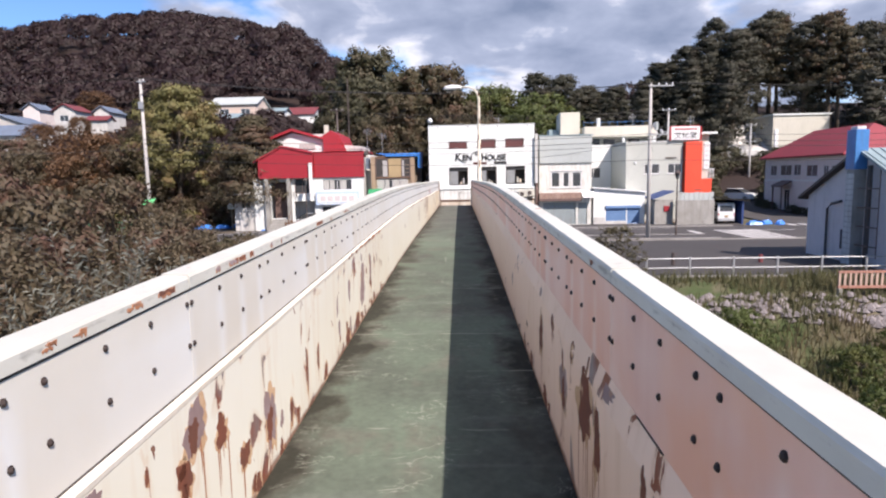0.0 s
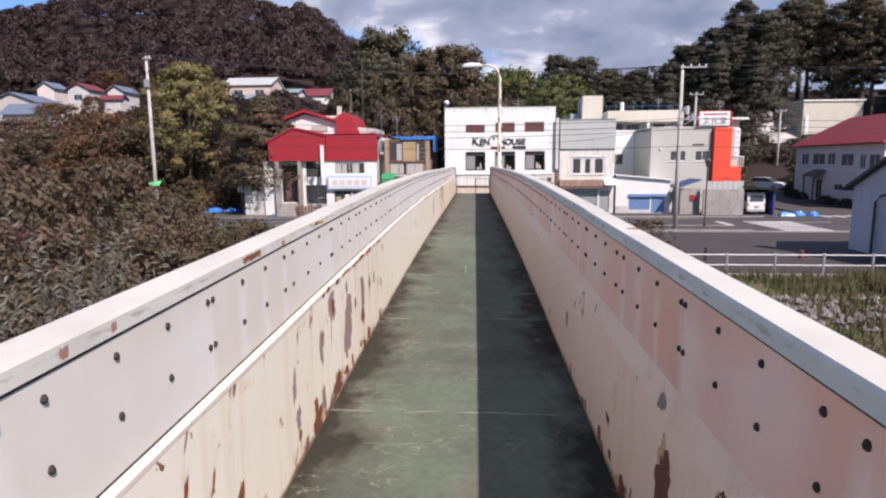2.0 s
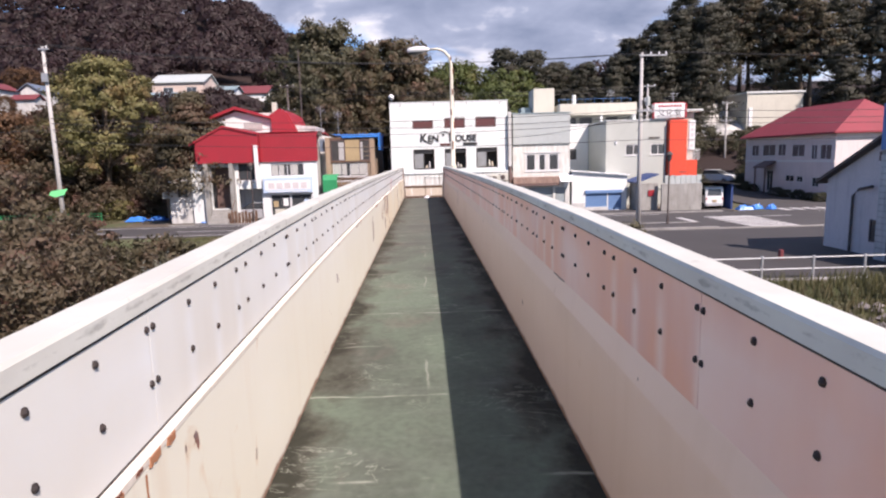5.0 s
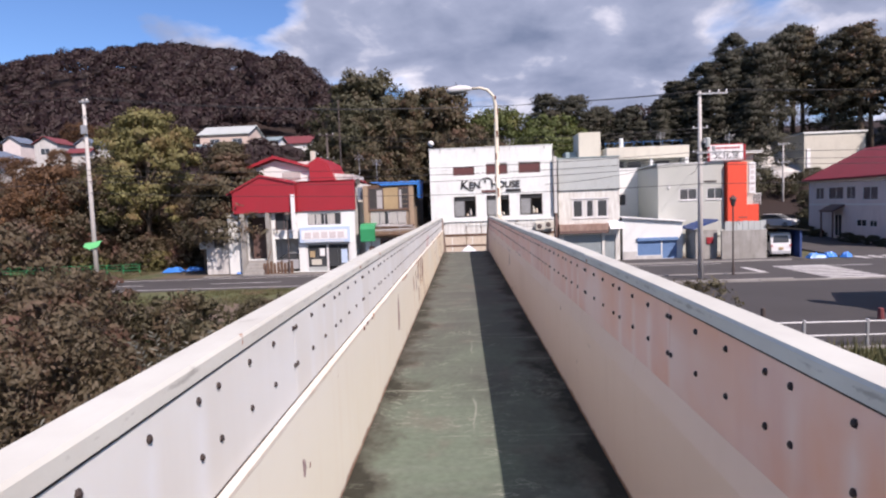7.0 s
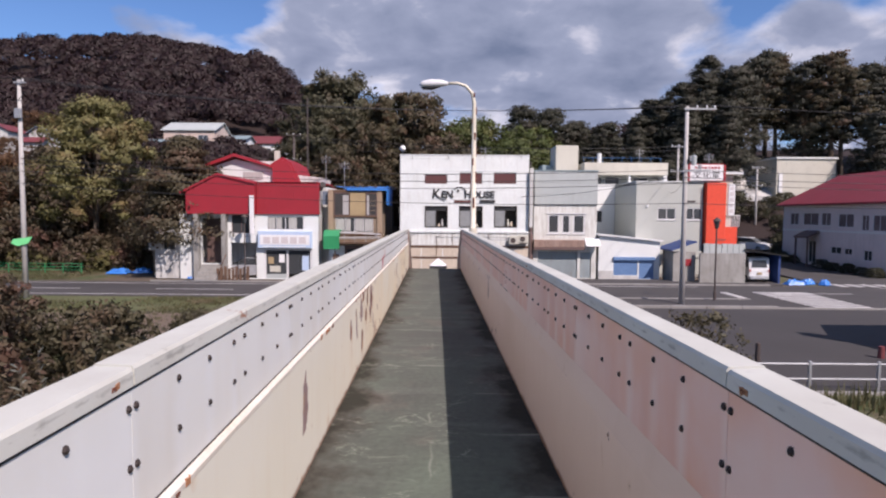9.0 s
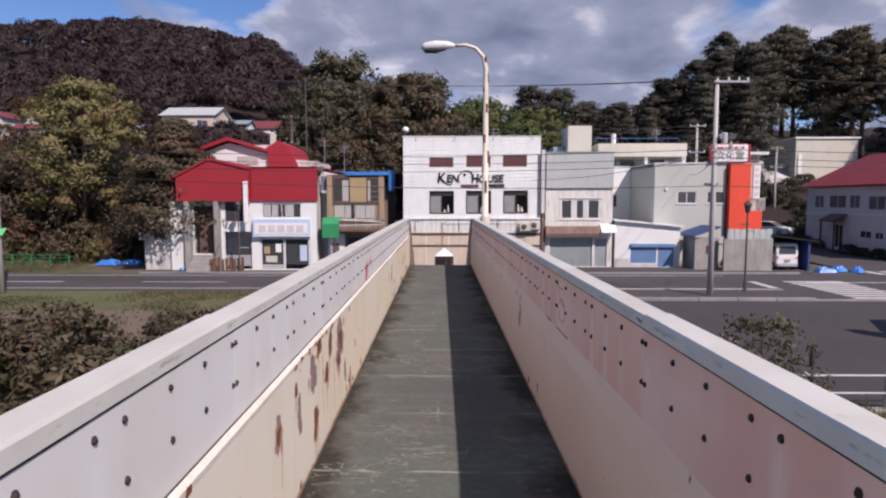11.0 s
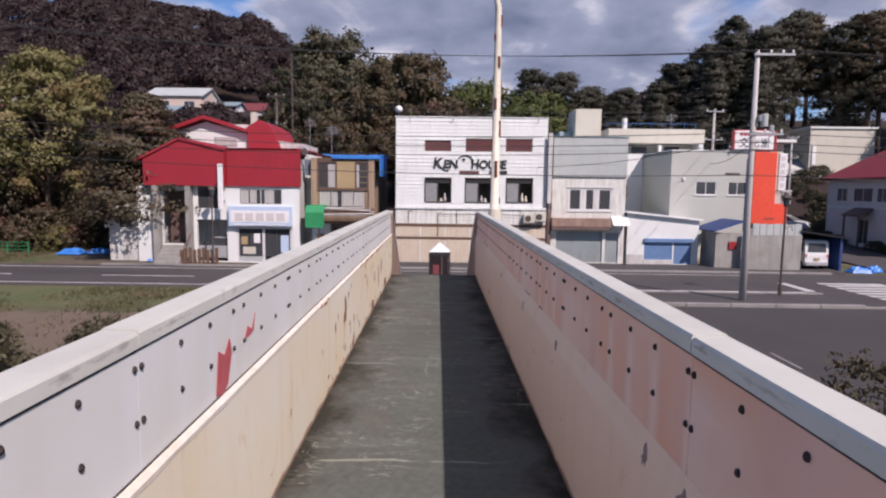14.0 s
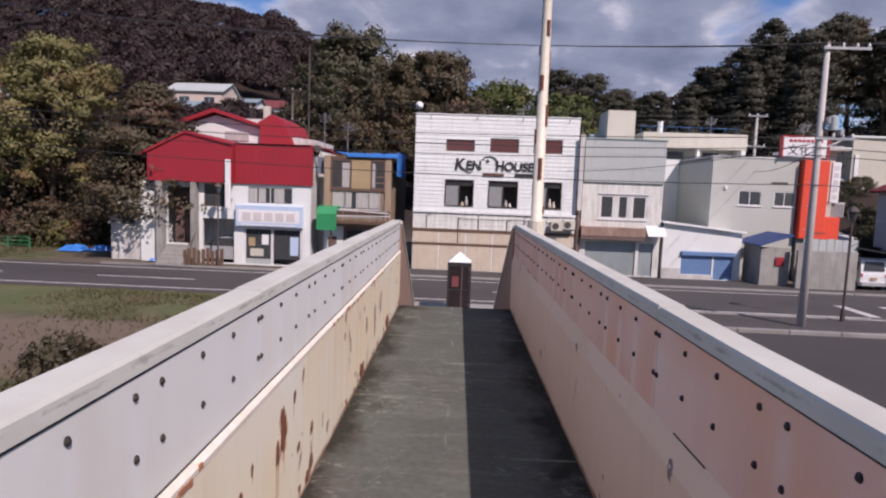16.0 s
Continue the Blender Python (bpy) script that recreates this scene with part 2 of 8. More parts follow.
    scratch = ramp(nt, math_node(nt, "ABSOLUTE", math_node(nt, "SUBTRACT", s, 0.5)), 0.003, 0.012, (1, 1, 1), (0, 0, 0))
    for mask, scale, lo, amount in ((across, 1.6, 0.50, 0.55), (lengthwise, 1.4, 0.55, 0.32), (scratch, 2.2, 0.50, 0.42)):
        where = ramp(nt, noise_node(nt, scale, 4, (1, 0.8, 1)), lo, lo + 0.09)
        col = mix_rgb(nt, math_node(nt, "MULTIPLY", math_node(nt, "MULTIPLY", mask, where), amount), col, (0.38, 0.40, 0.33))
    nt.links.new(col, b.inputs["Base Color"])
    b.inputs["Roughness"].default_value = 0.88
    b.inputs["Specular IOR Level"].default_value = 0.15
    add_bump(nt, b, noise_node(nt, 40, 4), 0.25, 0.004)
    return m


def panel_paint(name, base, stain, blush, blush_amount, pale, pale_amount, older_start=False):
    """Pale composite panel, stained, washed paler in a run below each bolt."""
    m, nt, b = nodes_of(name)
    col = mix_rgb(nt, ramp(nt, uv_noise(nt, 1.0, 4, (3.2, 0.5, 1)), 0.40, 0.66), base, stain)
    tc = nt.nodes.new("ShaderNodeTexCoord")
    sep = nt.nodes.new("ShaderNodeSeparateXYZ")
    nt.links.new(tc.outputs["UV"], sep.inputs[0])
    tinge = ramp(nt, uv_noise(nt, 2.6, 4, (1, 0.8, 1)), 0.40, 0.64)
    if older_start:
        # the panels towards the start of the span have yellowed
        aged = math_node(nt, "ADD", math_node(nt, "MULTIPLY", math_node(nt, "SUBTRACT", 1.5, sep.outputs[0]), 0.25, True), 0.12)
        tinge = math_node(nt, "MULTIPLY", math_node(nt, "ADD", math_node(nt, "MULTIPLY", tinge, 0.35), 0.65), aged, True)
    col = mix_rgb(nt, math_node(nt, "MULTIPLY", tinge, blush_amount), col, blush)
    wob = math_node(nt, "MULTIPLY", math_node(nt, "SUBTRACT", uv_noise(nt, 5.0, 2), 0.5), 0.05)
    u = math_node(nt, "FRACT", math_node(nt, "DIVIDE", math_node(nt, "SUBTRACT", math_node(nt, "ADD", sep.outputs[0], wob), 13.74 - 1.6313 * 40), 1.6313))
    r = nt.nodes.new("ShaderNodeValToRGB")
    els = r.color_ramp.elements
    stops = [(0.0, 1.0)]
    for p in (0.270, 0.510, 0.753, 0.878, 1.121, 1.361):
        stops += [(p - 0.055, 0.0), (p, 1.0), (p + 0.055, 0.0)]
    stops = [(0.0, 1.0), (0.04, 0.0)] + stops[1:] + [(1.59, 0.0), (1.628, 1.0)]
    for k, (p, v) in enumerate(stops):
        e = els[k] if k < 2 else els.new(0.5)
        e.position, e.color = p / 1.628, (v, v, v, 1)
    nt.links.new(u, r.inputs[0])
    below = math_node(nt, "DIVIDE", math_node(nt, "SUBTRACT", 1.12, sep.outputs[1]), 0.12, True)
    wash = math_node(nt, "MULTIPLY", math_node(nt, "MULTIPLY", r.outputs[0], below), ramp(nt, uv_noise(nt, 1.7, 3), 0.22, 0.5))
    col = mix_rgb(nt, math_node(nt, "MULTIPLY", wash, pale_amount), col, pale)
    oi = nt.nodes.new("ShaderNodeObjectInfo")
    col = mix_rgb(nt, 0.12, col, ramp(nt, oi.outputs["Random"], 0, 1, (0.5, 0.46, 0.44), (1, 1, 1)), "MULTIPLY")
    nt.links.new(col, b.inputs["Base Color"])
    b.inputs["Roughness"].default_value = 0.5
    add_bump(nt, b, uv_noise(nt, 3, 3), 0.06, 0.01)
    return m


def cap_paint():
    """White capping with black mildew along its arris, flakes and rust spots."""
    m, nt, b = nodes_of("cap_white")
    tc = nt.nodes.new("ShaderNodeTexCoord")
    sep = nt.nodes.new("ShaderNodeSeparateXYZ")
    nt.links.new(tc.outputs["UV"], sep.inputs[0])
    col = mix_rgb(nt, ramp(nt, noise_node(nt, 2.0, 5), 0.35, 0.65), (0.56, 0.565, 0.515), (0.49, 0.485, 0.435))
    col = mix_rgb(nt, math_node(nt, "MULTIPLY", ramp(nt, noise_node(nt, 7.0, 5, (1, 0.7, 1)), 0.5, 0.7), 0.3), col, (0.42, 0.40, 0.37))
    arris = math_node(nt, "SUBTRACT", 1.0, math_node(nt, "DIVIDE", math_node(nt, "ABSOLUTE", math_node(nt, "SUBTRACT", sep.outputs[1], 1.170)), 0.020), True)
    n = noise_node(nt, 16.0, 6, (1, 0.55, 1.2), 0.62)
    speck = ramp(nt, noise_node(nt, 10.0, 5, (1, 0.8, 1), 0.6), 0.66, 0.70)
    col = mix_rgb(nt, math_node(nt, "MULTIPLY", speck, 0.3), col, (0.26, 0.25, 0.22))
    arris = math_node(nt, "SUBTRACT", math_node(nt, "MULTIPLY", arris, 1.5), 0.5)
    mold = ramp(nt, math_node(nt, "ADD", n, math_node(nt, "MULTIPLY", arris, 0.13)), 0.62, 0.74)
    col = mix_rgb(nt, math_node(nt, "MULTIPLY", mold, 0.6), col, (0.21, 0.20, 0.18))
    rustm = ramp(nt, noise_node(nt, 3.2, 5, (1, 1.0, 1)), 0.715, 0.73)
    col = mix_rgb(nt, math_node(nt, "MULTIPLY", rustm, 0.9), col, (0.30, 0.12, 0.06))
    nt.links.new(col, b.inputs["Base Color"])
    b.inputs["Roughness"].default_value = 0.65
    add_bump(nt, b, noise_node(nt, 25, 4), 0.3, 0.004)
    return m


def foliage(name, dark, light, autumn=None, autumn_amount=0.0, thin=0.3):
    m, nt, b = nodes_of(name)
    geo = nt.nodes.new("ShaderNodeNewGeometry")
    mid = tuple((a + b) / 2 for a, b in zip(dark, light))
    dark, light = (tuple(m_ + 0.62 * (v - m_) for m_, v in zip(mid, c)) for c in (dark, light))
    col = ramp(nt, geo.outputs["Random Per Island"], 0.1, 0.95, dark, light)
    big = noise_node(nt, 0.35, 3)
    col = mix_rgb(nt, 0.45, col, ramp(nt, big, 0.35, 0.65, (0.6,) * 3, (1.0, 1.0, 1.0)), "MULTIPLY")
    if autumn:
        col = mix_rgb(nt, math_node(nt, "MULTIPLY", ramp(nt, noise_node(nt, 0.5, 3), 0.5, 0.66), autumn_amount), col, autumn)
    nt.links.new(col, b.inputs["Base Color"])
    b.inputs["Roughness"].default_value = 0.65
    tr = nt.nodes.new("ShaderNodeBsdfTranslucent")
    nt.links.new(col, tr.inputs[0])
    mx = nt.nodes.new("ShaderNodeMixShader")
    mx.inputs[0].default_value = thin
    nt.links.new(b.outputs[0], mx.inputs[1])
    nt.links.new(tr.outputs[0], mx.inputs[2])
    nt.links.new(mx.outputs[0], nt.nodes["Material Output"].inputs[0])
    return m


def ground_cover():
    """River bank and verge: grass, dry grass and bare earth."""
    m, nt, b = nodes_of("ground_cover")
    col = mix_rgb(nt, ramp(nt, noise_node(nt, 0.22, 5), 0.42, 0.58), (0.060, 0.085, 0.024), (0.115, 0.092, 0.055))
    col = mix_rgb(nt, ramp(nt, noise_node(nt, 0.9, 5), 0.5, 0.68), col, (0.165, 0.14, 0.085))
    # bare earth strip above the bank, beyond it a mown verge
    y = math_node(nt, "ADD", place_axis(nt, "Y"), math_node(nt, "MULTIPLY", math_node(nt, "SUBTRACT", noise_node(nt, 0.5, 4), 0.5), 5.0))
    soil = math_node(nt, "MULTIPLY", math_node(nt, "MULTIPLY", math_node(nt, "SUBTRACT", y, 24.5), 0.6, True), math_node(nt, "MULTIPLY", math_node(nt, "SUBTRACT", 31.6, y), 1.2, True))
    soil = math_node(nt, "MULTIPLY", soil, math_node(nt, "MULTIPLY", math_node(nt, "SUBTRACT", 0.5, place_axis(nt, "X")), 0.5, True))
    col = mix_rgb(nt, math_node(nt, "MULTIPLY", soil, 0.9), col, (0.17, 0.125, 0.095))
    verge = math_node(nt, "MULTIPLY", math_node(nt, "MULTIPLY", math_node(nt, "SUBTRACT", y, 31.6), 1.2, True), math_node(nt, "MULTIPLY", math_node(nt, "SUBTRACT", 38.0, y), 1.0, True))
    col = mix_rgb(nt, math_node(nt, "MULTIPLY", verge, 0.7), col, (0.105, 0.125, 0.045))
    yard = math_node(nt, "MULTIPLY", math_node(nt, "MULTIPLY", math_node(nt, "SUBTRACT", place_axis(nt, "Y"), 43.8), 3.0, True), math_node(nt, "MULTIPLY", math_node(nt, "SUBTRACT", 26.0, math_node(nt, "ABSOLUTE", place_axis(nt, "X"))), 0.4, True))
    col = mix_rgb(nt, math_node(nt, "MULTIPLY", yard, 0.85), col, (0.15, 0.115, 0.09))
    # far ground blends to the same dark maroon as the hill leaves
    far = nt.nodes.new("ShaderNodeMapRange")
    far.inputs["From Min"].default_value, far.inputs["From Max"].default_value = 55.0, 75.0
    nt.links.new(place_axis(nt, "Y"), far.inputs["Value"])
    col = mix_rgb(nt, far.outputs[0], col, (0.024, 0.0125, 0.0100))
    col = mix_rgb(nt, 0.5, col, ramp(nt, noise_node(nt, 14, 4), 0.3, 0.7, (0.35,) * 3, (1, 1, 1)), "MULTIPLY")
    nt.links.new(col, b.inputs["Base Color"])
    b.inputs["Roughness"].default_value = 0.95
    add_bump(nt, b, noise_node(nt, 9, 5), 0.6, 0.05)
    return m


def clear_glass(name, tint=(0.05, 0.055, 0.06)):
    """Window pane seen from outside: dark behind, with a sharp reflection."""
    m, nt, b = nodes_of(name)
    b.inputs["Base Color"].default_value = (*tint, 1)
    b.inputs["Roughness"].default_value = 0.06
    b.inputs["Specular IOR Level"].default_value = 0.6
    return m


M = {}
M["girder"] = peeling_paint("girder_cream", (0.715, 0.715, 0.635), (0.68, 0.665, 0.565), [(-14, 1.0), (-3.5, 1.0), (-1.5, 0.85), (0.5, 0.15), (7.6, 0.3), (8.6, 1.1), (10.6, 1.0), (11.5, 0.35), (15.0, 0.8), (20.0, 0.95)], sallow=0.7)
# shaded copy of the girder cream: warm cast of the shade mixed into the paint
M["girder_shade_tint"] = peeling_paint("girder_cream_shaded_side", (0.82, 0.635, 0.515), (0.76, 0.575, 0.45), [(-14, 1.0), (-6.0, 1.0), (-3.8, 0.8), (-2.0, 0.3), (2.0, 0.15), (9.5, 0.25), (11.0, 0.6), (13.0, 0.5), (20.0, 0.6)])
M["deck"] = deck_paint()
M["panel"] = panel_paint("panel_grey_white", (0.68, 0.695, 0.67), (0.635, 0.635, 0.595), (0.58, 0.54, 0.455), 0.6, (0.70, 0.73, 0.735), 0.7, True)
# pink stained panels, base pushed redder for the warm cast on the shaded side
M["panel_pink"] = panel_paint("panel_warmed_pink", (0.82, 0.545, 0.455), (0.74, 0.43, 0.35), (0.82, 0.42, 0.27), 0.7, (0.85, 0.68, 0.60), 0.75)
M["cap"] = cap_paint()
M["ledge"] = surface("ledge_cream", (0.76, 0.73, 0.67), (0.68, 0.62, 0.52), 0.6, 0, 1.2, 30, dirt=(0.40, 0.22, 0.11), dirt_amount=0.3)
M["bolt"] = surface("bolt_dark", (0.028, 0.024, 0.024), (0.05, 0.032, 0.028), 0.6, 0.3, 20, 60)
M["groove"] = surface("groove_dark", (0.045, 0.036, 0.032), rough=0.9)
M["concrete"] = surface("concrete", (0.36, 0.35, 0.33), (0.25, 0.24, 0.22), 0.9, 0, 1.5, 30, dirt_amount=0.5)
M["asphalt"] = surface("asphalt", (0.068, 0.063, 0.063), (0.050, 0.046, 0.046), 0.92, 0, 0.35, 25, bump=0.3)
M["lot"] = surface("asphalt_lot", (0.054, 0.050, 0.051), (0.041, 0.038, 0.039), 0.92, 0, 0.25, 25, bump=0.3)
M["kerb"] = surface("kerb_concrete", (0.30, 0.29, 0.28), (0.2, 0.19, 0.18), 0.9)
M["line"] = surface("road_line", (0.62, 0.61, 0.60), (0.42, 0.41, 0.40), 0.8, 0, 3)
M["ground"] = ground_cover()
M["white_siding"] = surface("white_siding", (0.77, 0.80, 0.785), (0.68, 0.71, 0.695), 0.6, 0, 0.8, 12, dirt=(0.42, 0.38, 0.33), dirt_amount=0.36)
M["beige"] = surface("beige_cladding", (0.62, 0.53, 0.42), (0.52, 0.43, 0.34), 0.7, 0, 0.9, 12, dirt=(0.25, 0.19, 0.14), dirt_amount=0.4)
M["brown_wood"] = surface("brown_wood", (0.17, 0.095, 0.06), (0.10, 0.06, 0.04), 0.8, 0, 2, 14, stretch=(0.3, 1, 4), dirt_amount=0.3)
M["old_wood"] = surface("old_wood", (0.30, 0.22, 0.15), (0.20, 0.15, 0.11), 0.85, 0, 1.5, 14, stretch=(3, 3, 0.4), dirt_amount=0.4)
M["ochre"] = surface("ochre_board", (0.42, 0.31, 0.17), (0.34, 0.25, 0.14), 0.8)
M["pink_render"] = surface("pink_render", (0.62, 0.50, 0.43), (0.54, 0.43, 0.37), 0.85, 0, 0.6, 18, dirt_amount=0.3, dirt=(0.3, 0.26, 0.22))
M["grey_metal"] = surface("grey_tin", (0.45, 0.485, 0.475), (0.39, 0.425, 0.42), 0.6, 0.0, 0.6, 10, dirt=(0.25, 0.22, 0.2), dirt_amount=0.35)
M["grey_render"] = surface("pale_grey_render", (0.47, 0.485, 0.45), (0.415, 0.43, 0.395), 0.8, 0, 0.4, 18, dirt_amount=0.15, dirt=(0.35, 0.35, 0.33))
M["white_render"] = surface("white_render", (0.75, 0.775, 0.76), (0.67, 0.69, 0.68), 0.75, 0, 0.5, 18, dirt_amount=0.2, dirt=(0.45, 0.42, 0.38))
M["stained_dim_render"] = surface("stained_white_render", (0.64, 0.64, 0.62), (0.52, 0.51, 0.49), 0.85, 0, 0.7, 18, dirt_amount=0.7, dirt=(0.22, 0.2, 0.19))
# lilac made lighter to carry the brightness of fronts turned from the sun
M["lilac_render"] = surface("lightened_lilac_render", (0.72, 0.65, 0.63), (0.62, 0.56, 0.55), 0.85, 0, 0.6, 18, dirt_amount=0.45, dirt=(0.36, 0.31, 0.31))
M["cream_render"] = surface("cream_render", (0.58, 0.56, 0.48), (0.52, 0.50, 0.43), 0.85, 0, 0.6, 18, dirt_amount=0.35, dirt=(0.3, 0.29, 0.25))
M["red_roof"] = surface("red_roof_tin", (0.36, 0.022, 0.034), (0.30, 0.020, 0.030), 0.5, 0.0, 0.7, 8, dirt_amount=0.15)
M["faded_red"] = surface("faded_red_tin", (0.27, 0.030, 0.045), (0.22, 0.026, 0.038), 0.65, 0, 0.8, 8, dirt_amount=0.3)
M["daub_red"] = surface("daub_red", (0.42, 0.06, 0.075), (0.50, 0.14, 0.14), 0.7, 0, 12, 40)
M["dull_red"] = surface("dull_red_tin", (0.20, 0.045, 0.05), (0.16, 0.04, 0.042), 0.6)
M["red_edge"] = surface("red_edge", (0.34, 0.02, 0.03), rough=0.5)
M["blue_tarp"] = surface("blue_tarp", (0.04, 0.25, 0.68), (0.03, 0.17, 0.55), 0.4, 0, 1.5, 6, bump=0.4)
M["blue_shutter"] = surface("blue_shutter", (0.14, 0.25, 0.45), (0.11, 0.21, 0.39), 0.5, 0, 2, 10, dirt_amount=0.2)
M["blue_roof"] = surface("blue_roof", (0.022, 0.060, 0.20), (0.018, 0.045, 0.15), 0.6)
M["blue_paint"] = surface("bright_blue_tin", (0.05, 0.22, 0.52), (0.04, 0.17, 0.42), 0.45, 0, 2, 10, dirt_amount=0.3)
M["teal_roof"] = surface("teal_roof_tin", (0.27, 0.35, 0.37), (0.20, 0.27, 0.29), 0.5, 0, 1, 10, dirt_amount=0.3)
M["shutter_grey"] = surface("shutter_grey", (0.30, 0.35, 0.36), (0.24, 0.28, 0.29), 0.5, 0, 1, 10, dirt=(0.2, 0.12, 0.08), dirt_amount=0.35)
M["rust_fascia"] = surface("rusted_fascia", (0.40, 0.29, 0.24), (0.25, 0.15, 0.115), 0.85, 0, 2.2, 16, dirt=(0.13, 0.09, 0.07), dirt_amount=0.6)
# dark tone for backing boards that stand for a dim room
M["dim_room"] = surface("dim_room", (0.11, 0.095, 0.085), (0.16, 0.14, 0.12), 0.9, 0, 2.0, 6)
M["orange"] = surface("orange_tower", (0.80, 0.085, 0.040), (0.72, 0.072, 0.034), 0.45, 0, 0.6, 8)
M["green"] = surface("green_awning", (0.02, 0.30, 0.12), (0.015, 0.24, 0.09), 0.5)
M["sign_white"] = surface("sign_white", (0.80, 0.80, 0.80), (0.74, 0.74, 0.75), 0.4, 0, 1, 10)
M["sign_blue"] = surface("sign_pale_blue", (0.50, 0.62, 0.78), (0.44, 0.56, 0.74), 0.4)
M["sign_pink"] = surface("sign_ink", (0.64, 0.58, 0.56), (0.56, 0.52, 0.54), 0.5)
M["black"] = surface("black_paint", (0.02, 0.02, 0.022), (0.03, 0.03, 0.03), 0.5)
M["red"] = surface("red_paint", (0.45, 0.03, 0.04), rough=0.5)
M["frosted"] = surface("frosted_glass", (0.30, 0.31, 0.31), (0.24, 0.25, 0.25), 0.35, 0, 2, 10)
M["dull_pane"] = surface("grey_brown_pane", (0.20, 0.17, 0.18), (0.13, 0.10, 0.11), 0.2, 0, 0.8, 6)
M["slate_blue"] = surface("faded_blue_tin", (0.15, 0.19, 0.26), (0.12, 0.15, 0.20), 0.6, 0, 1, 10, dirt_amount=0.3)
M["stained_siding"] = surface("stained_white_sheet", (0.72, 0.735, 0.70), (0.60, 0.60, 0.565), 0.7, 0, 1.2, 14, dirt=(0.30, 0.25, 0.20), dirt_amount=0.75)
M["frame"] = surface("window_frame_white", (0.72, 0.72, 0.72), rough=0.5)
M["dark_frame"] = surface("window_frame_dark", (0.16, 0.10, 0.09), (0.11, 0.07, 0.06), 0.6)
M["bronze"] = surface("bronze_aluminium", (0.10, 0.085, 0.07), rough=0.4, metal=0.4)
M["glass"] = clear_glass("window_glass")
M["shade_glass"] = clear_glass("window_glass_brown", (0.12, 0.045, 0.04))
M["curtain"] = surface("curtain", (0.50, 0.48, 0.46), (0.30, 0.29, 0.29), 0.9, 0, 3, 10, stretch=(5, 5, 0.4))
M["pale_cloth"] = surface("pale_cloth", (0.50, 0.49, 0.46), (0.34, 0.33, 0.31), 0.9, 0, 3, 10, stretch=(7, 7, 0.3))
M["dark_door"] = surface("smoked_pane", (0.012, 0.008, 0.009), (0.022, 0.011, 0.012), 0.4, 0, 3, 12)
# near-black tone standing for the gloom of unlit rooms
M["room_gloom"] = surface("dark_interior", (0.035, 0.033, 0.035), (0.06, 0.055, 0.05), 0.9)
M["steel"] = surface("galvanised", (0.42, 0.43, 0.45), (0.34, 0.35, 0.36), 0.5, 0.5, 2, 20)
M["pole_concrete"] = surface("pole_concrete", (0.50, 0.48, 0.46), (0.42, 0.40, 0.38), 0.85, 0, 1.5, 20, dirt_amount=0.3)
M["dark_pole"] = surface("dark_pole", (0.06, 0.055, 0.055), (0.10, 0.07, 0.06), 0.6, 0.2)
M["lamp_pole"] = surface("lamp_pole_cream", (0.70, 0.66, 0.55), (0.62, 0.56, 0.45), 0.5, 0, 1.2, 20)
M["tan_wood"] = surface("tan_wood", (0.38, 0.28, 0.19), (0.28, 0.20, 0.14), 0.85, 0, 1.5, 14, stretch=(3, 3, 0.4), dirt_amount=0.4)
M["rust_stain"] = surface("rust_stain", (0.42, 0.20, 0.10), (0.34, 0.14, 0.07), 0.8, 0, 6, 30)
M["rust_halo"] = surface("rust_halo", (0.60, 0.43, 0.28), (0.52, 0.33, 0.19), 0.8, 0, 9, 30)
M["primer"] = surface("old_primer", (0.30, 0.235, 0.245), (0.24, 0.16, 0.15), 0.8, 0, 3, 30)
M["rust"] = surface("rust_scab", (0.20, 0.06, 0.03), (0.12, 0.05, 0.035), 0.9, 0, 6, 40)
M["barrier_red"] = surface("barrier_faded_red", (0.40, 0.17, 0.12), (0.34, 0.19, 0.15), 0.8, 0, 5, 20)
M["barrier_pale"] = surface("barrier_peach", (0.50, 0.34, 0.27), (0.42, 0.30, 0.25), 0.8, 0, 5, 20)
M["wire"] = surface("wire_black", (0.03, 0.03, 0.032), rough=0.7)
M["car_white"] = surface("car_white", (0.75, 0.76, 0.77), (0.72, 0.73, 0.74), 0.25, 0, 1, 5, bump=0)
M["car_silver"] = surface("car_silver", (0.50, 0.51, 0.53), (0.48, 0.49, 0.51), 0.3, 0.3, 1, 5, bump=0)
M["tyre"] = surface("tyre_rubber", (0.02, 0.02, 0.02), rough=0.9)
M["rim"] = surface("wheel_rim", (0.4, 0.4, 0.42), rough=0.35, metal=0.8)
M["tail_light"] = surface("tail_light", (0.45, 0.02, 0.02), rough=0.3)
M["bark"] = surface("bark", (0.13, 0.10, 0.075), (0.07, 0.055, 0.04), 0.95, 0, 3, 20, stretch=(3, 3, 0.5), bump=0.6)
M["leaf_green"] = foliage("leaf_green", (0.055, 0.080, 0.020), (0.120, 0.150, 0.040), (0.16, 0.12, 0.03), 0.4)
M["leaf_yellow"] = foliage("leaf_yellow_green", (0.125, 0.120, 0.048), (0.265, 0.245, 0.090), (0.23, 0.130, 0.060), 0.55)
M["leaf_dark"] = foliage("leaf_dark", (0.052, 0.054, 0.030), (0.098, 0.094, 0.048), (0.100, 0.072, 0.045), 0.6, 0.3)
M["leaf_conifer"] = foliage("needles", (0.038, 0.041, 0.030), (0.076, 0.076, 0.048), (0.080, 0.060, 0.042), 0.5, 0.3)
M["leaf_brown"] = foliage("leaf_autumn", (0.060, 0.030, 0.014), (0.17, 0.085, 0.035), None, 0, 0.2)
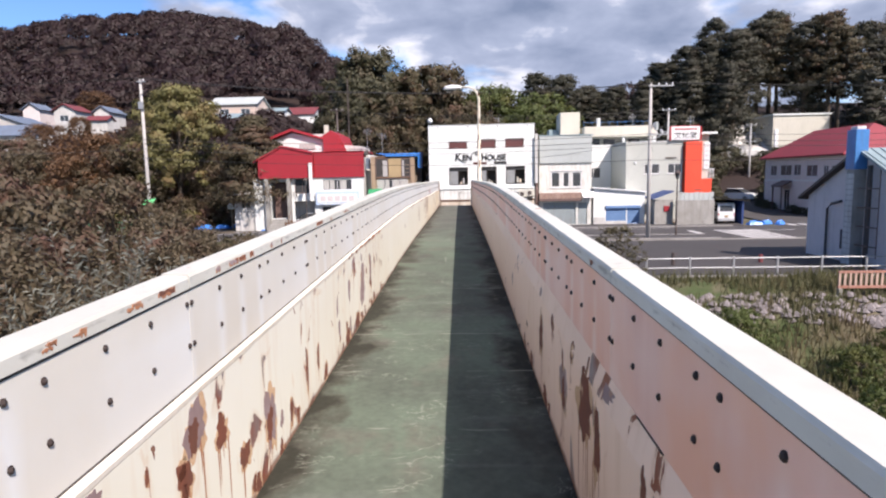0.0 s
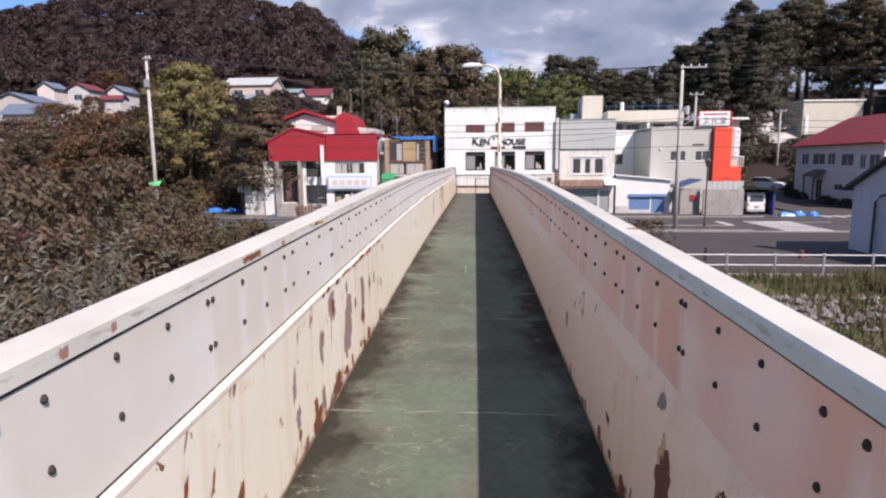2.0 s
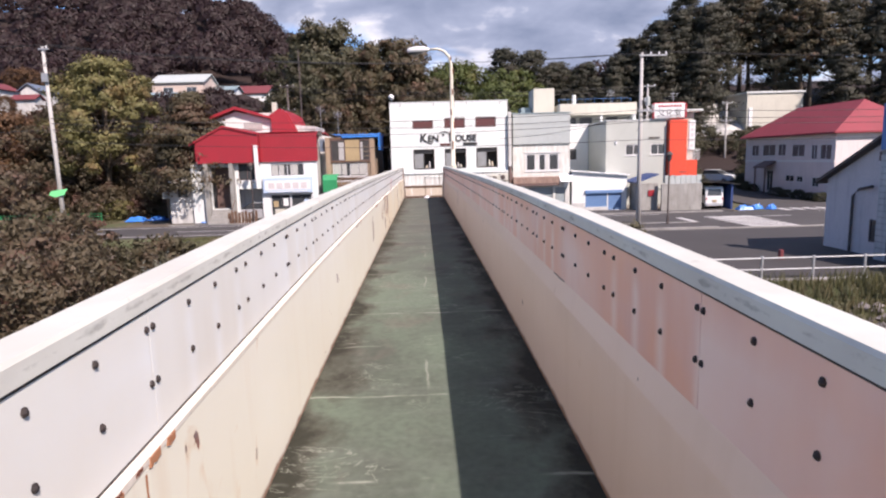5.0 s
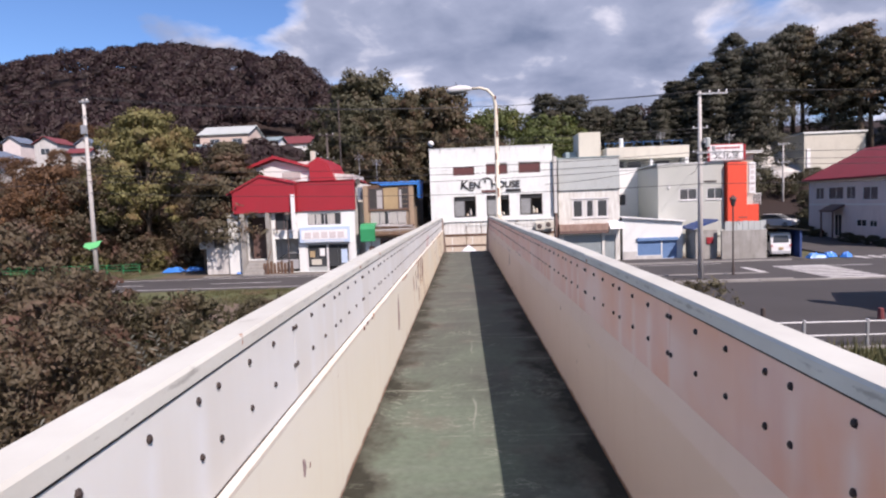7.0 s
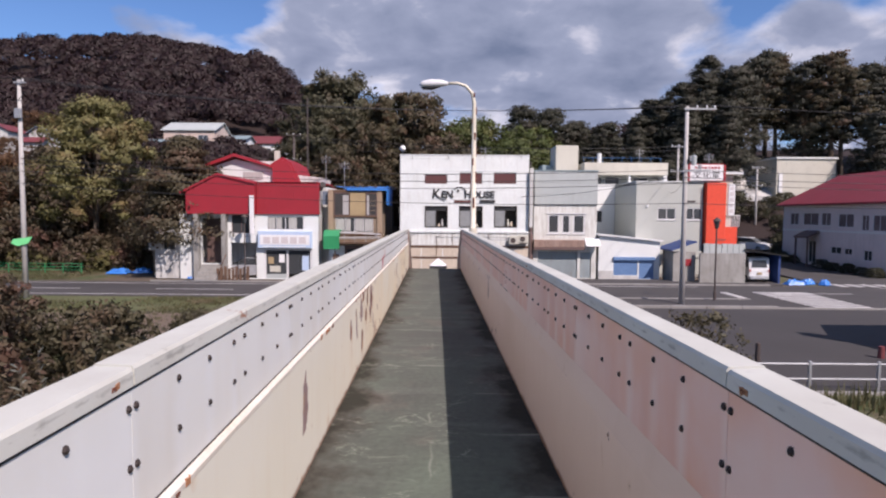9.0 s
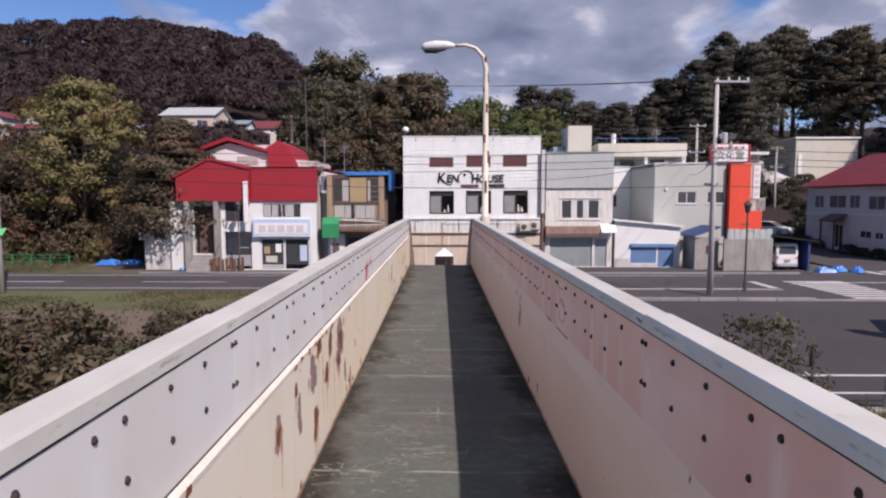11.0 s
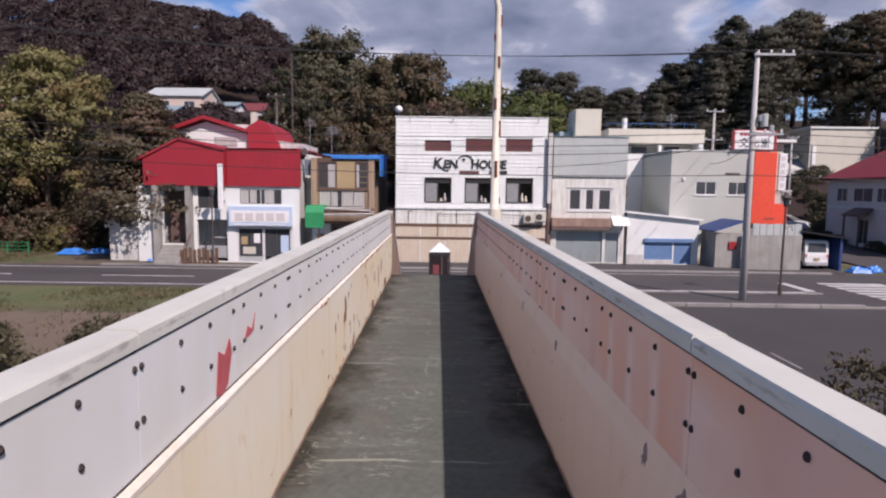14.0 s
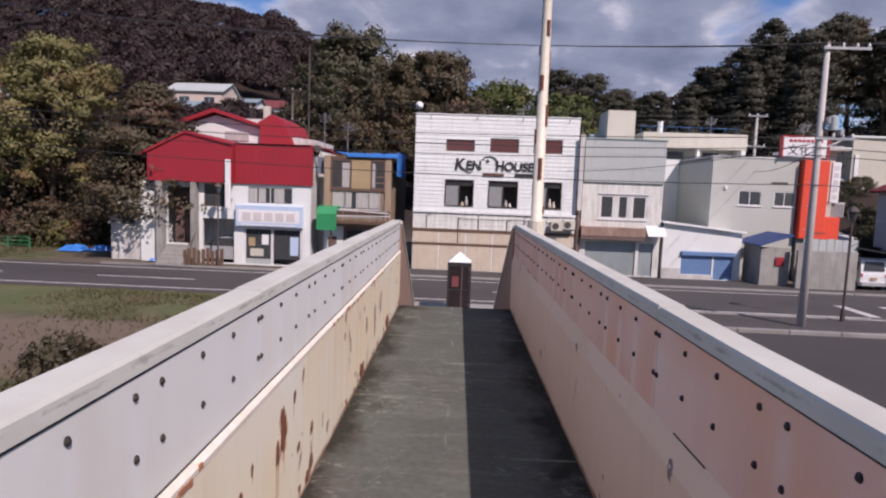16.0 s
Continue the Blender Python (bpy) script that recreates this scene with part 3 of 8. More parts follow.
M["leaf_brown_green"] = foliage("leaf_turning", (0.062, 0.055, 0.030), (0.125, 0.100, 0.052), (0.135, 0.070, 0.045), 0.75)
M["leaf_bush"] = foliage("leaf_bush", (0.078, 0.066, 0.038), (0.158, 0.120, 0.072), (0.150, 0.066, 0.052), 0.75, 0.35)
M["leaf_weed"] = foliage("leaf_weed", (0.055, 0.052, 0.028), (0.140, 0.122, 0.068), (0.13, 0.08, 0.05), 0.7)
M["scribble"] = surface("faded_red_paint", (0.60, 0.25, 0.19), (0.68, 0.36, 0.28), 0.6)
M["leaf_grey"] = foliage("leaf_silver", (0.13, 0.14, 0.115), (0.25, 0.26, 0.22), (0.14, 0.11, 0.08), 0.4, 0.3)
# hill leaves: lens vignette and its red cast are put into this dark colour
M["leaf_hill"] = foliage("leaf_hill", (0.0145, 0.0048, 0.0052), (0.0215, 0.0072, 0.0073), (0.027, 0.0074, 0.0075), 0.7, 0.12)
M["grass"] = foliage("grass_blades", (0.065, 0.072, 0.028), (0.150, 0.140, 0.062), (0.19, 0.145, 0.085), 0.8)
M["marker_green"] = surface("marker_green", (0.16, 0.78, 0.30), (0.20, 0.72, 0.32), 0.4)
M["rubble"] = surface("rubble_stone", (0.28, 0.25, 0.25), (0.18, 0.16, 0.155), 0.95, 0, 2, 10, bump=0.5, per_piece=0.5)

# ---- mesh building ----
class Shape:
    """Collects the corners and faces of one mesh."""

    def __init__(self):
        self.v, self.f, self.lift = [], [], None

    def add(self, verts, faces, m=None):
        k = len(self.v)
        self.v += [tuple(m @ Vector(p)) if m else tuple(p) for p in verts]
        self.f += [tuple(i + k for i in f) for f in faces]
        return self

    def box(self, x0, x1, y0, y1, z0, z1, bevel=0.0, m=None):
        if x0 > x1: x0, x1 = x1, x0
        if y0 > y1: y0, y1 = y1, y0
        if z0 > z1: z0, z1 = z1, z0
        if bevel <= 0:
            v = [(x, y, z) for x in (x0, x1) for y in (y0, y1) for z in (z0, z1)]
            f = [(0, 1, 3, 2), (4, 6, 7, 5), (0, 4, 5, 1), (2, 3, 7, 6), (0, 2, 6, 4), (1, 5, 7, 3)]
            return self.add(v, f, m)
        b = min(bevel, (x1 - x0) / 3, (y1 - y0) / 3, (z1 - z0) / 3)
        bm = bmesh.new()
        bmesh.ops.create_cube(bm, size=1.0)
        for p in bm.verts:
            p.co = Vector((x0 if p.co.x < 0 else x1, y0 if p.co.y < 0 else y1, z0 if p.co.z < 0 else z1))
        bmesh.ops.bevel(bm, geom=bm.edges[:], offset=b, segments=1, affect="EDGES")
        bm.verts.index_update()
        self.add([p.co[:] for p in bm.verts], [[p.index for p in f.verts] for f in bm.faces], m)
        bm.free()
        return self

    def tube(self, pts, radii, n=10, cap=True):
        """A round tube along a line of points, with a radius at each."""
        pts = [Vector(p) for p in pts]
        if not isinstance(radii, (list, tuple)):
            radii = [radii] * len(pts)
        rings = []
        for i, p in enumerate(pts):
            d = (pts[min(i + 1, len(pts) - 1)] - pts[max(i - 1, 0)]).normalized()
            a = d.cross(Vector((0, 0, 1)) if abs(d.z) < 0.9 else Vector((1, 0, 0))).normalized()
            c = d.cross(a)
            rings.append([p + radii[i] * (math.cos(2 * math.pi * k / n) * a + math.sin(2 * math.pi * k / n) * c) for k in range(n)])
        v = [q for r in rings for q in r]
        f = [(i * n + k, i * n + (k + 1) % n, (i + 1) * n + (k + 1) % n, (i + 1) * n + k) for i in range(len(pts) - 1) for k in range(n)]
        if cap:
            f += [tuple(range(n))[::-1], tuple((len(pts) - 1) * n + k for k in range(n))]
        return self.add(v, f)

    def prism(self, poly, axis, a, b):
        """A polygon in the plane across an axis, drawn out from a to b."""
        def at(p, w):
            return (w, p[0], p[1]) if axis == "x" else (p[0], w, p[1]) if axis == "y" else (p[0], p[1], w)
        n = len(poly)
        v = [at(p, a) for p in poly] + [at(p, b) for p in poly]
        f = [tuple(range(n))[::-1], tuple(range(n, 2 * n))] + [(i, (i + 1) % n, n + (i + 1) % n, n + i) for i in range(n)]
        return self.add(v, f)

    def mesh(self, name, smooth=False):
        me = bpy.data.meshes.new(name)
        me.from_pydata(self.v, [], self.f)
        bm = bmesh.new()
        bm.from_mesh(me)
        bmesh.ops.recalc_face_normals(bm, faces=bm.faces[:])
        bm.to_mesh(me)
        bm.free()
        if self.lift:
            uv = me.uv_layers.new(name="run")
            for loop in me.loops:
                i = loop.vertex_index
                uv.data[loop.index].uv = (self.v[i][1], self.lift[i])
        if smooth:
            me.polygons.foreach_set("use_smooth", [True] * len(me.polygons))
        return me


def part(name, shape, material, parent, label="", smooth=False, at=None):
    me = shape.mesh(name, smooth) if isinstance(shape, Shape) else shape
    if not me.materials:
        me.materials.append(M[material])
    ob = new(name, me)
    ob.parent = parent
    if at is not None:
        ob.matrix_basis = at
    return tagged(ob, label) if label else ob


def thing(name, label, category, at=(0, 0, 0), rz=0.0, group="", kind=""):
    ob = new(name)
    ob.matrix_world = pose(*at, 0, 0, rz)
    return tagged(ob, label, category, group, kind)


def single(name, shape, material, label, category, group="", kind="", smooth=False):
    ob = part(name, shape, material, None, "", smooth)
    return tagged(ob, label, category, group, kind)


def wall_with_holes(s, x0, x1, z0, z1, y0, y1, holes):
    """A wall across y with rectangular openings (x0, x1, z0, z1) through it, as one closed shell."""
    xs = sorted({x0, x1, *(v for h in holes for v in h[:2] if x0 < v < x1)})
    zs = sorted({z0, z1, *(v for h in holes for v in h[2:] if z0 < v < z1)})
    nx, nz = len(xs), len(zs)

    def solid(i, j):
        if not (0 <= i < nx - 1 and 0 <= j < nz - 1):
            return False
        cx, cz = (xs[i] + xs[i + 1]) / 2, (zs[j] + zs[j + 1]) / 2
        return not any(h[0] < cx < h[1] and h[2] < cz < h[3] for h in holes)

    v = [(x, y, z) for y in (y0, y1) for z in zs for x in xs]
    n = nx * nz
    f = []
    for j in range(nz - 1):
        for i in range(nx - 1):
            if not solid(i, j):
                continue
            a, b, c, d = j * nx + i, j * nx + i + 1, (j + 1) * nx + i + 1, (j + 1) * nx + i
            f += [(a, b, c, d), (n + a, n + d, n + c, n + b)]
            for near, p, q in ((solid(i, j - 1), a, b), (solid(i + 1, j), b, c), (solid(i, j + 1), c, d), (solid(i - 1, j), d, a)):
                if not near:
                    f.append((p, n + p, n + q, q))
    used = sorted({i for g in f for i in g})
    where = {i: k for k, i in enumerate(used)}
    return s.add([v[i] for i in used], [tuple(where[i] for i in g) for g in f])


def window(parent, x0, x1, z0, z1, y, panes=2, frame_mat="frame", glass_mat="glass", fw=0.05, back=None, depth=0.10, sill=False, name="window"):
    """A framed window set into an opening of a wall whose outer face is at y (facing -y)."""
    s = Shape()
    s.box(x0, x0 + fw, y + 0.02, y + depth, z0, z1).box(x1 - fw, x1, y + 0.02, y + depth, z0, z1)
    s.box(x0 + fw, x1 - fw, y + 0.02, y + depth, z0, z0 + fw).box(x0 + fw, x1 - fw, y + 0.02, y + depth, z1 - fw, z1)
    w = part(name, s, frame_mat, parent)
    step = (x1 - x0 - 2 * fw) / panes
    for k in range(panes):
        a = x0 + fw + k * step
        g = part("pane", Shape().box(a + 0.004, a + step - 0.004, y + 0.055, y + 0.065, z0 + fw, z1 - fw), glass_mat if not isinstance(glass_mat, (list, tuple)) else glass_mat[k % len(glass_mat)], w)
        if k:
            part("mullion", Shape().box(a - fw * 0.4, a + fw * 0.4, y + 0.035, y + 0.054, z0 + fw, z1 - fw), frame_mat, w)
    if back:
        part("curtain", Shape().box(x0 + fw, x1 - fw, y + depth + 0.05, y + depth + 0.06, z0 + fw, z1 - fw), back, w)
    if sill:
        part("sill", Shape().box(x0 - 0.05, x1 + 0.05, y - 0.06, y + 0.02, z0 - 0.06, z0 - 0.003), frame_mat, w)
    return w


def leaf_mesh(name, centres, sizes, material, seed, facing=None, bias=1.1):
    """Many small pointed leaves as one mesh, each turned at random about the way its clump faces."""
    rng = np.random.default_rng(seed)
    n = len(centres)
    c = rng.normal(size=(n, 3))
    c /= np.linalg.norm(c, axis=1)[:, None]
    if facing is not None:
        c = c + bias * facing
        c /= np.linalg.norm(c, axis=1)[:, None] + 1e-6
        c *= np.where((c * facing).sum(axis=1) < 0, -1.0, 1.0)[:, None]
    a = np.cross(c, rng.normal(size=(n, 3)))
    a /= np.linalg.norm(a, axis=1)[:, None] + 1e-6
    b = np.cross(c, a)
    s = np.asarray(sizes).reshape(-1, 1) * np.ones((n, 1))
    lift = c * s * rng.uniform(-0.25, 0.25, (n, 1))
    v = np.empty((n, 4, 3))
    v[:, 0], v[:, 1], v[:, 2], v[:, 3] = centres - a * s, centres - b * s * 0.45 + lift, centres + a * s, centres + b * s * 0.45 + lift
    me = bpy.data.meshes.new(name)
    me.vertices.add(4 * n)
    me.vertices.foreach_set("co", v.ravel())
    me.loops.add(4 * n)
    me.loops.foreach_set("vertex_index", np.arange(4 * n))
    me.polygons.add(n)
    me.polygons.foreach_set("loop_start", np.arange(0, 4 * n, 4))
    me.polygons.foreach_set("loop_total", np.full(n, 4))
    me.update(calc_edges=True)
    if facing is not None:
        soft = facing * 0.8 + c * 0.55
        soft /= np.linalg.norm(soft, axis=1)[:, None] + 1e-6
        me.normals_split_custom_set_from_vertices(np.repeat(soft, 4, axis=0).tolist())
    me.materials.append(M[material])
    return me


def clump_points(rng, lobes, per, shell=0.1):
    """Points in ragged ellipsoid lobes (x, y, z, rx, ry, rz) and the way out of each lobe."""
    out, way = [], []
    for x, y, z, rx, ry, rz in lobes:
        d = rng.normal(size=(per, 3))
        d /= np.linalg.norm(d, axis=1)[:, None]
        k = rng.normal(size=(5, 3))
        k /= np.linalg.norm(k, axis=1)[:, None]
        bump = 0.75 + 0.5 * np.clip((d @ k.T).max(axis=1), 0, 1)[:, None] ** 3
        r = (shell + (1.25 - shell) * rng.random((per, 1)) ** 0.6) * bump
        out.append(np.array((x, y, z)) + d * r * np.array((rx, ry, rz)))
        o = np.array((x, y, 0.0)) / (math.hypot(x, y) + 0.3)
        w = d + 0.5 * o + np.array((0, 0, 0.25))
        way.append(w / (np.linalg.norm(w, axis=1)[:, None] + 1e-6))
    return np.concatenate(out), np.concatenate(way)


def tree(name, label, category, kind_of, height, spread, leaf, seed, leaf_size, count, trunk=0.0, base=None):
    """A tapered trunk with limbs and a crown of clumps. kind_of: round, layered or pine."""
    rng = np.random.default_rng(seed)
    t = thing(name, label, category)
    tr = trunk or height * 0.018
    s = Shape()
    bend = rng.normal(size=2) * 0.03 * height
    line = [(bend[0] * k * k, bend[1] * k * k, height * 0.92 * k) for k in (0, 0.25, 0.5, 0.75, 1)]
    s.tube(line, [tr * 1.25, tr, tr * 0.75, tr * 0.45, tr * 0.12], 8)
    lobes = []
    if kind_of == "round":
        b0 = 0.2 if base is None else base
        for k in range(190):
            u = rng.random() ** 0.85
            z = height * (b0 + (0.97 - b0) * u)
            w = spread * math.sqrt(max(0.02, 1 - (abs(u - 0.38) / 0.66) ** 2.2)) * rng.uniform(0.2, 1.0) ** 0.5
            ang = rng.random() * 6.283
            w *= 1.0 + 0.16 * math.sin(2 * ang + seed) + 0.12 * math.sin(5 * ang + 3 * u + seed)
            x, y = w * math.cos(ang), w * math.sin(ang)
            r = spread * rng.uniform(0.08, 0.20)
            lobes.append((x + bend[0] * u, y + bend[1] * u, z, r * 1.1, r * 1.1, r * 0.8))
            if k % 8 == 0:
                s.tube([(bend[0] * 0.3, bend[1] * 0.3, z * 0.62), (x * 0.5, y * 0.5, z * 0.85), (x, y, z)], [tr * 0.4, tr * 0.25, tr * 0.06], 6, False)
    elif kind_of == "layered":
        for k in range(130):
            u = (k + rng.random()) / 130
            b0 = 0.10 if base is None else base
            z = height * (b0 + (0.98 - b0) * u)
            w = spread * (1.02 - u) ** 0.75 * rng.uniform(0.15, 1.0) ** 0.6 * (0.85 + 0.15 * math.sin(19 * u + seed))
            ang = rng.random() * 6.283
            x, y = w * math.cos(ang), w * math.sin(ang)
            r = spread * rng.uniform(0.10, 0.22) * (1.15 - 0.6 * u)
            lobes.append((x, y, z, r * 1.55, r * 1.55, r * 0.42))
            if k % 8 == 0:
                s.tube([(0, 0, z + 0.1), (x, y, z)], [tr * 0.3, tr * 0.06], 5, False)
    else:
        b0 = 0.26 if base is None else base
        for k in range(210):
            u = rng.random() ** 0.85
            z = height * (b0 + (0.98 - b0) * u)
            w = spread * (1.0 - 0.72 * u ** 1.6) * rng.uniform(0.05, 1.0) ** 0.6
            ang = rng.random() * 6.283
            x, y = w * math.cos(ang), w * math.sin(ang)
            r = spread * rng.uniform(0.06, 0.16)
            lobes.append((x + bend[0] * u * u, y + bend[1] * u * u, z, r * 1.5, r * 1.5, r * 0.6))
            if k % 8 == 0:
                s.tube([(0, 0, z - 0.12 * height * (1 - u)), (x * 0.6, y * 0.6, z - 0.03 * height), (x, y, z)], [tr * 0.38, tr * 0.2, tr * 0.05], 5, False)
    part("trunk", s, "bark", t, smooth=True)
    pts, way = clump_points(rng, lobes, max(4, count // len(lobes)))
    part("crown", leaf_mesh("crown", pts, leaf_size * rng.uniform(0.6, 1.3, len(pts)), leaf, seed + 1, way), leaf, t)
    return t
# ---- ground, road, footbridge ----
def smooth(a, b, v):
    u = min(1.0, max(0.0, (v - a) / (b - a)))
    return u * u * (3 - 2 * u)


def ground_z(x, y):
    """Height of the land: a river bed under the bridge, a level street, wooded hills behind it."""
    edge = 17.5 if x > 0 else 24.0
    z = -2.3 * (1 - smooth(edge - 9.0, edge, y))
    z += 0.10 * max(0.0, y - 60) * smooth(58, 80, y)
    if x < -8:
        z += 9.0 * smooth(60, 118, y) * smooth(-8, -45, x)
        z += 5.0 * smooth(46, 75, y) * smooth(-22, -48, x)
        z -= 3.4 * smooth(-54, -66, x) * smooth(80, 102, y) * (1 - smooth(116, 140, y))
    z += 1.2 * smooth(60, 80, y) * smooth(24, 34, x) * (1 - smooth(70, 90, y)) + 3.0 * smooth(70, 95, y) * smooth(26, 36, x) + 9.0 * smooth(75, 120, y) * smooth(15, 50, x)
    ridge = 31.5 * math.exp(-((x + 136) / 76.6) ** 2) if x < -136 else 31.5 * math.exp(-((x + 136) / 86.0) ** 4)
    z += ridge * smooth(125, 225, y) * (1.0 - 0.6 * smooth(300, 600, y))
    z += 8.5 * math.exp(-((x + 58.9) / 9.9) ** 2 - ((y - 190) / 26.0) ** 2)
    z += 0.25 * noise.noise((x * 0.05, y * 0.05, 0.0)) * smooth(60, 90, y) * 5
    if y < 17.5:
        z += 0.35 * noise.noise((x * 0.3, y * 0.3, 3.0))
    return z


def build_ground():
    xs = sorted({*np.linspace(-30, 40, 71).round(2), *np.linspace(-120, 120, 61).round(2), *np.linspace(-500, 500, 51).round(2), -2500.0, -1200.0, 1200.0, 2500.0})
    ys = sorted({*np.linspace(-30, 60, 91).round(2), *np.linspace(60, 160, 34).round(2), *np.linspace(160, 420, 31).round(2), -2500.0, -800.0, -200.0, -80.0, 700.0, 1200.0, 2500.0})
    v = [(x, y, ground_z(x, y)) for y in ys for x in xs]
    n = len(xs)
    f = [(j * n + i, j * n + i + 1, (j + 1) * n + i + 1, (j + 1) * n + i) for j in range(len(ys) - 1) for i in range(n - 1)]
    s = Shape().add(v, f)
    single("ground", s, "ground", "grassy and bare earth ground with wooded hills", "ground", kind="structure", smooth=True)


build_ground()

road = thing("road", "grey asphalt street with faded white lines", "road", kind="structure")
part("carriageway", Shape().box(-140, 110, 36.9, 44.2, -0.3, 0.03), "asphalt", road)
street = [(27.2, 44.2, 0.03), (36.0, 44.2, 0.03), (34.8, 58, 0.25), (28.2, 58, 0.25), (38.5, 74, 1.4), (31.0, 74, 1.4), (47, 96, 4.6), (39, 96, 4.6)]
part("side_street", Shape().add(street + [(x, y, z - 0.5) for x, y, z in street], [(0, 1, 2, 3), (3, 2, 4, 5), (5, 4, 6, 7), (8, 9, 10, 11), (11, 10, 12, 13), (13, 12, 14, 15), (1, 2, 10, 9), (2, 4, 12, 10), (4, 6, 14, 12), (0, 3, 11, 8), (3, 5, 13, 11), (5, 7, 15, 13), (6, 7, 15, 14)]), "asphalt", road)
for k in range(-13, 11):
    if not 18 < k * 9.9 + 4 < 30:
        part("centre_line", Shape().box(k * 9.9 - 8.7, k * 9.9 - 3.7, 40.13, 40.28, 0.03, 0.036), "line", road)
for a, b in ((-140, 17.5), (30, 110)):
    part("edge_line", Shape().box(a, b, 43.25, 43.38, 0.03, 0.036), "line", road)
    part("edge_line", Shape().box(a, b, 37.6, 37.73, 0.03, 0.036), "line", road)
part("stop_line", Shape().box(17.7, 18.15, 37.9, 40.6, 0.03, 0.037), "line", road)
part("apron", Shape().box(17.7, 110, 33.9, 36.898, -0.3, 0.028), "asphalt", road)
for k in range(9):
    part("crossing_stripe", Shape().box(20.0 - 0.02 * k, 23.1 + 0.02 * k, 34.35 + 0.74 * k, 34.77 + 0.74 * k, 0.035, 0.043), "line", road)
for k in range(7):
    part("crossing_stripe", Shape().box(27.9 + 1.05 * k, 28.42 + 1.05 * k, 43.9, 47.5, 0.044, 0.052), "line", road)

lot = thing("parking_lot", "dark asphalt parking area beside the street", "parking lot", kind="structure")
part("surface", Shape().box(3.2, 34, 19.0, 33.7, -0.4, 0.02), "lot", lot)
for k in range(2):
    part("marking", Shape().box(9.3 + 0.5 * k, 9.38 + 0.5 * k, 25.0, 26.6, 0.02, 0.026), "kerb", lot)

walk_near = thing("pavement", "concrete pavement with raised kerb along the street", "pavement", kind="structure")
part("lot_kerb", Shape().box(17.62, 60, 33.7, 33.88, -0.2, 0.10, 0.02), "kerb", walk_near)
part("slab", Shape().box(2.5, 17.6, 33.95, 36.6, -0.3, 0.13, 0.01), "asphalt", walk_near)
part("slab", Shape().box(-3.5, 2.5, 25.6, 36.6, -0.3, 0.10, 0.01), "concrete", walk_near)
for k in range(8):
    part("kerb_stone", Shape().box(2.5 + 1.9 * k, 4.38 + 1.9 * k, 36.605, 36.85, -0.2, 0.16, 0.02), "kerb", walk_near)
    part("kerb_stone", Shape().box(2.5 + 1.9 * k, 4.38 + 1.9 * k, 33.72, 33.94, -0.2, 0.17, 0.02), "kerb", walk_near)
walk_far = thing("pavement", "worn asphalt pavement in front of the shops", "pavement", kind="structure")
part("slab", Shape().box(-9.5, 24, 44.5, 47.6, -0.3, 0.09, 0.01), "asphalt", walk_far)
for k in range(22):
    part("kerb_stone", Shape().box(-21 + 2 * k, -19.02 + 2 * k, 44.22, 44.48, -0.2, 0.12, 0.02), "kerb", walk_far)


def deck_z(y):
    """Height of the walkway: it climbs to a crest, then falls gently and levels out."""
    def whole(v):
        return -0.001 * v + 0.035 * (v - 1.529 * math.log(1 + math.exp((v - 1.327) / 1.529)))
    return 3.228 + whole(y) - whole(0.0)


END, START = 19.30, -26.0
SLIM = 0.945
BRIDGE = pose(0.118, 0, (1 - SLIM) * 4.84 - 0.009, 0, 0, 1.146) @ Matrix.Diagonal((SLIM, 1, SLIM, 1))
bridge = thing("footbridge", "old arched pedestrian bridge with rusting cream parapets and worn green deck", "footbridge")
bridge.matrix_world = BRIDGE


def sweep(profile, y0, y1, step=0.4):
    """A cross section (x, height over the walkway) drawn along the span."""
    n = max(1, round((y1 - y0) / step))
    ys = [y0 + (y1 - y0) * k / n for k in range(n + 1)]
    m = len(profile)
    v = [(x, y, deck_z(y) + z) for y in ys for x, z in profile]
    f = [(j * m + i, j * m + (i + 1) % m, (j + 1) * m + (i + 1) % m, (j + 1) * m + i) for j in range(n) for i in range(m)]
    f += [tuple(range(m))[::-1], tuple(n * m + i for i in range(m))]
    s = Shape().add(v, f)
    s.lift = [z for _ in ys for _, z in profile]
    return s


def bead(side):
    """A bead of sealant whose face and foot wander along the span."""
    n = round((END - START) / 0.06)
    v, lift = [], []
    for k in range(n + 1):
        y = START + (END - START) * k / n
        w = noise.noise((y * 2.1, 3.0, 0.0)) + 0.6 * noise.noise((y * 7.0, 5.0, 0.0))
        foot = 0.738 + 0.007 * w
        out = 0.7742 + 0.0015 * w
        for x, z in ((0.7975, 0.7735), (0.788, 0.7715), (out, 0.760), (out + 0.001, foot + 0.004), (0.7775, foot), (0.80, foot)):
            v.append((side * x, y, deck_z(y) + z))
            lift.append(z)
    f = [(j * 6 + i, j * 6 + (i + 1) % 6, (j + 1) * 6 + (i + 1) % 6, (j + 1) * 6 + i) for j in range(n) for i in range(6)]
    s = Shape().add(v, f + [tuple(range(6))[::-1], tuple(n * 6 + i for i in range(6))])
    s.lift = lift
    return s


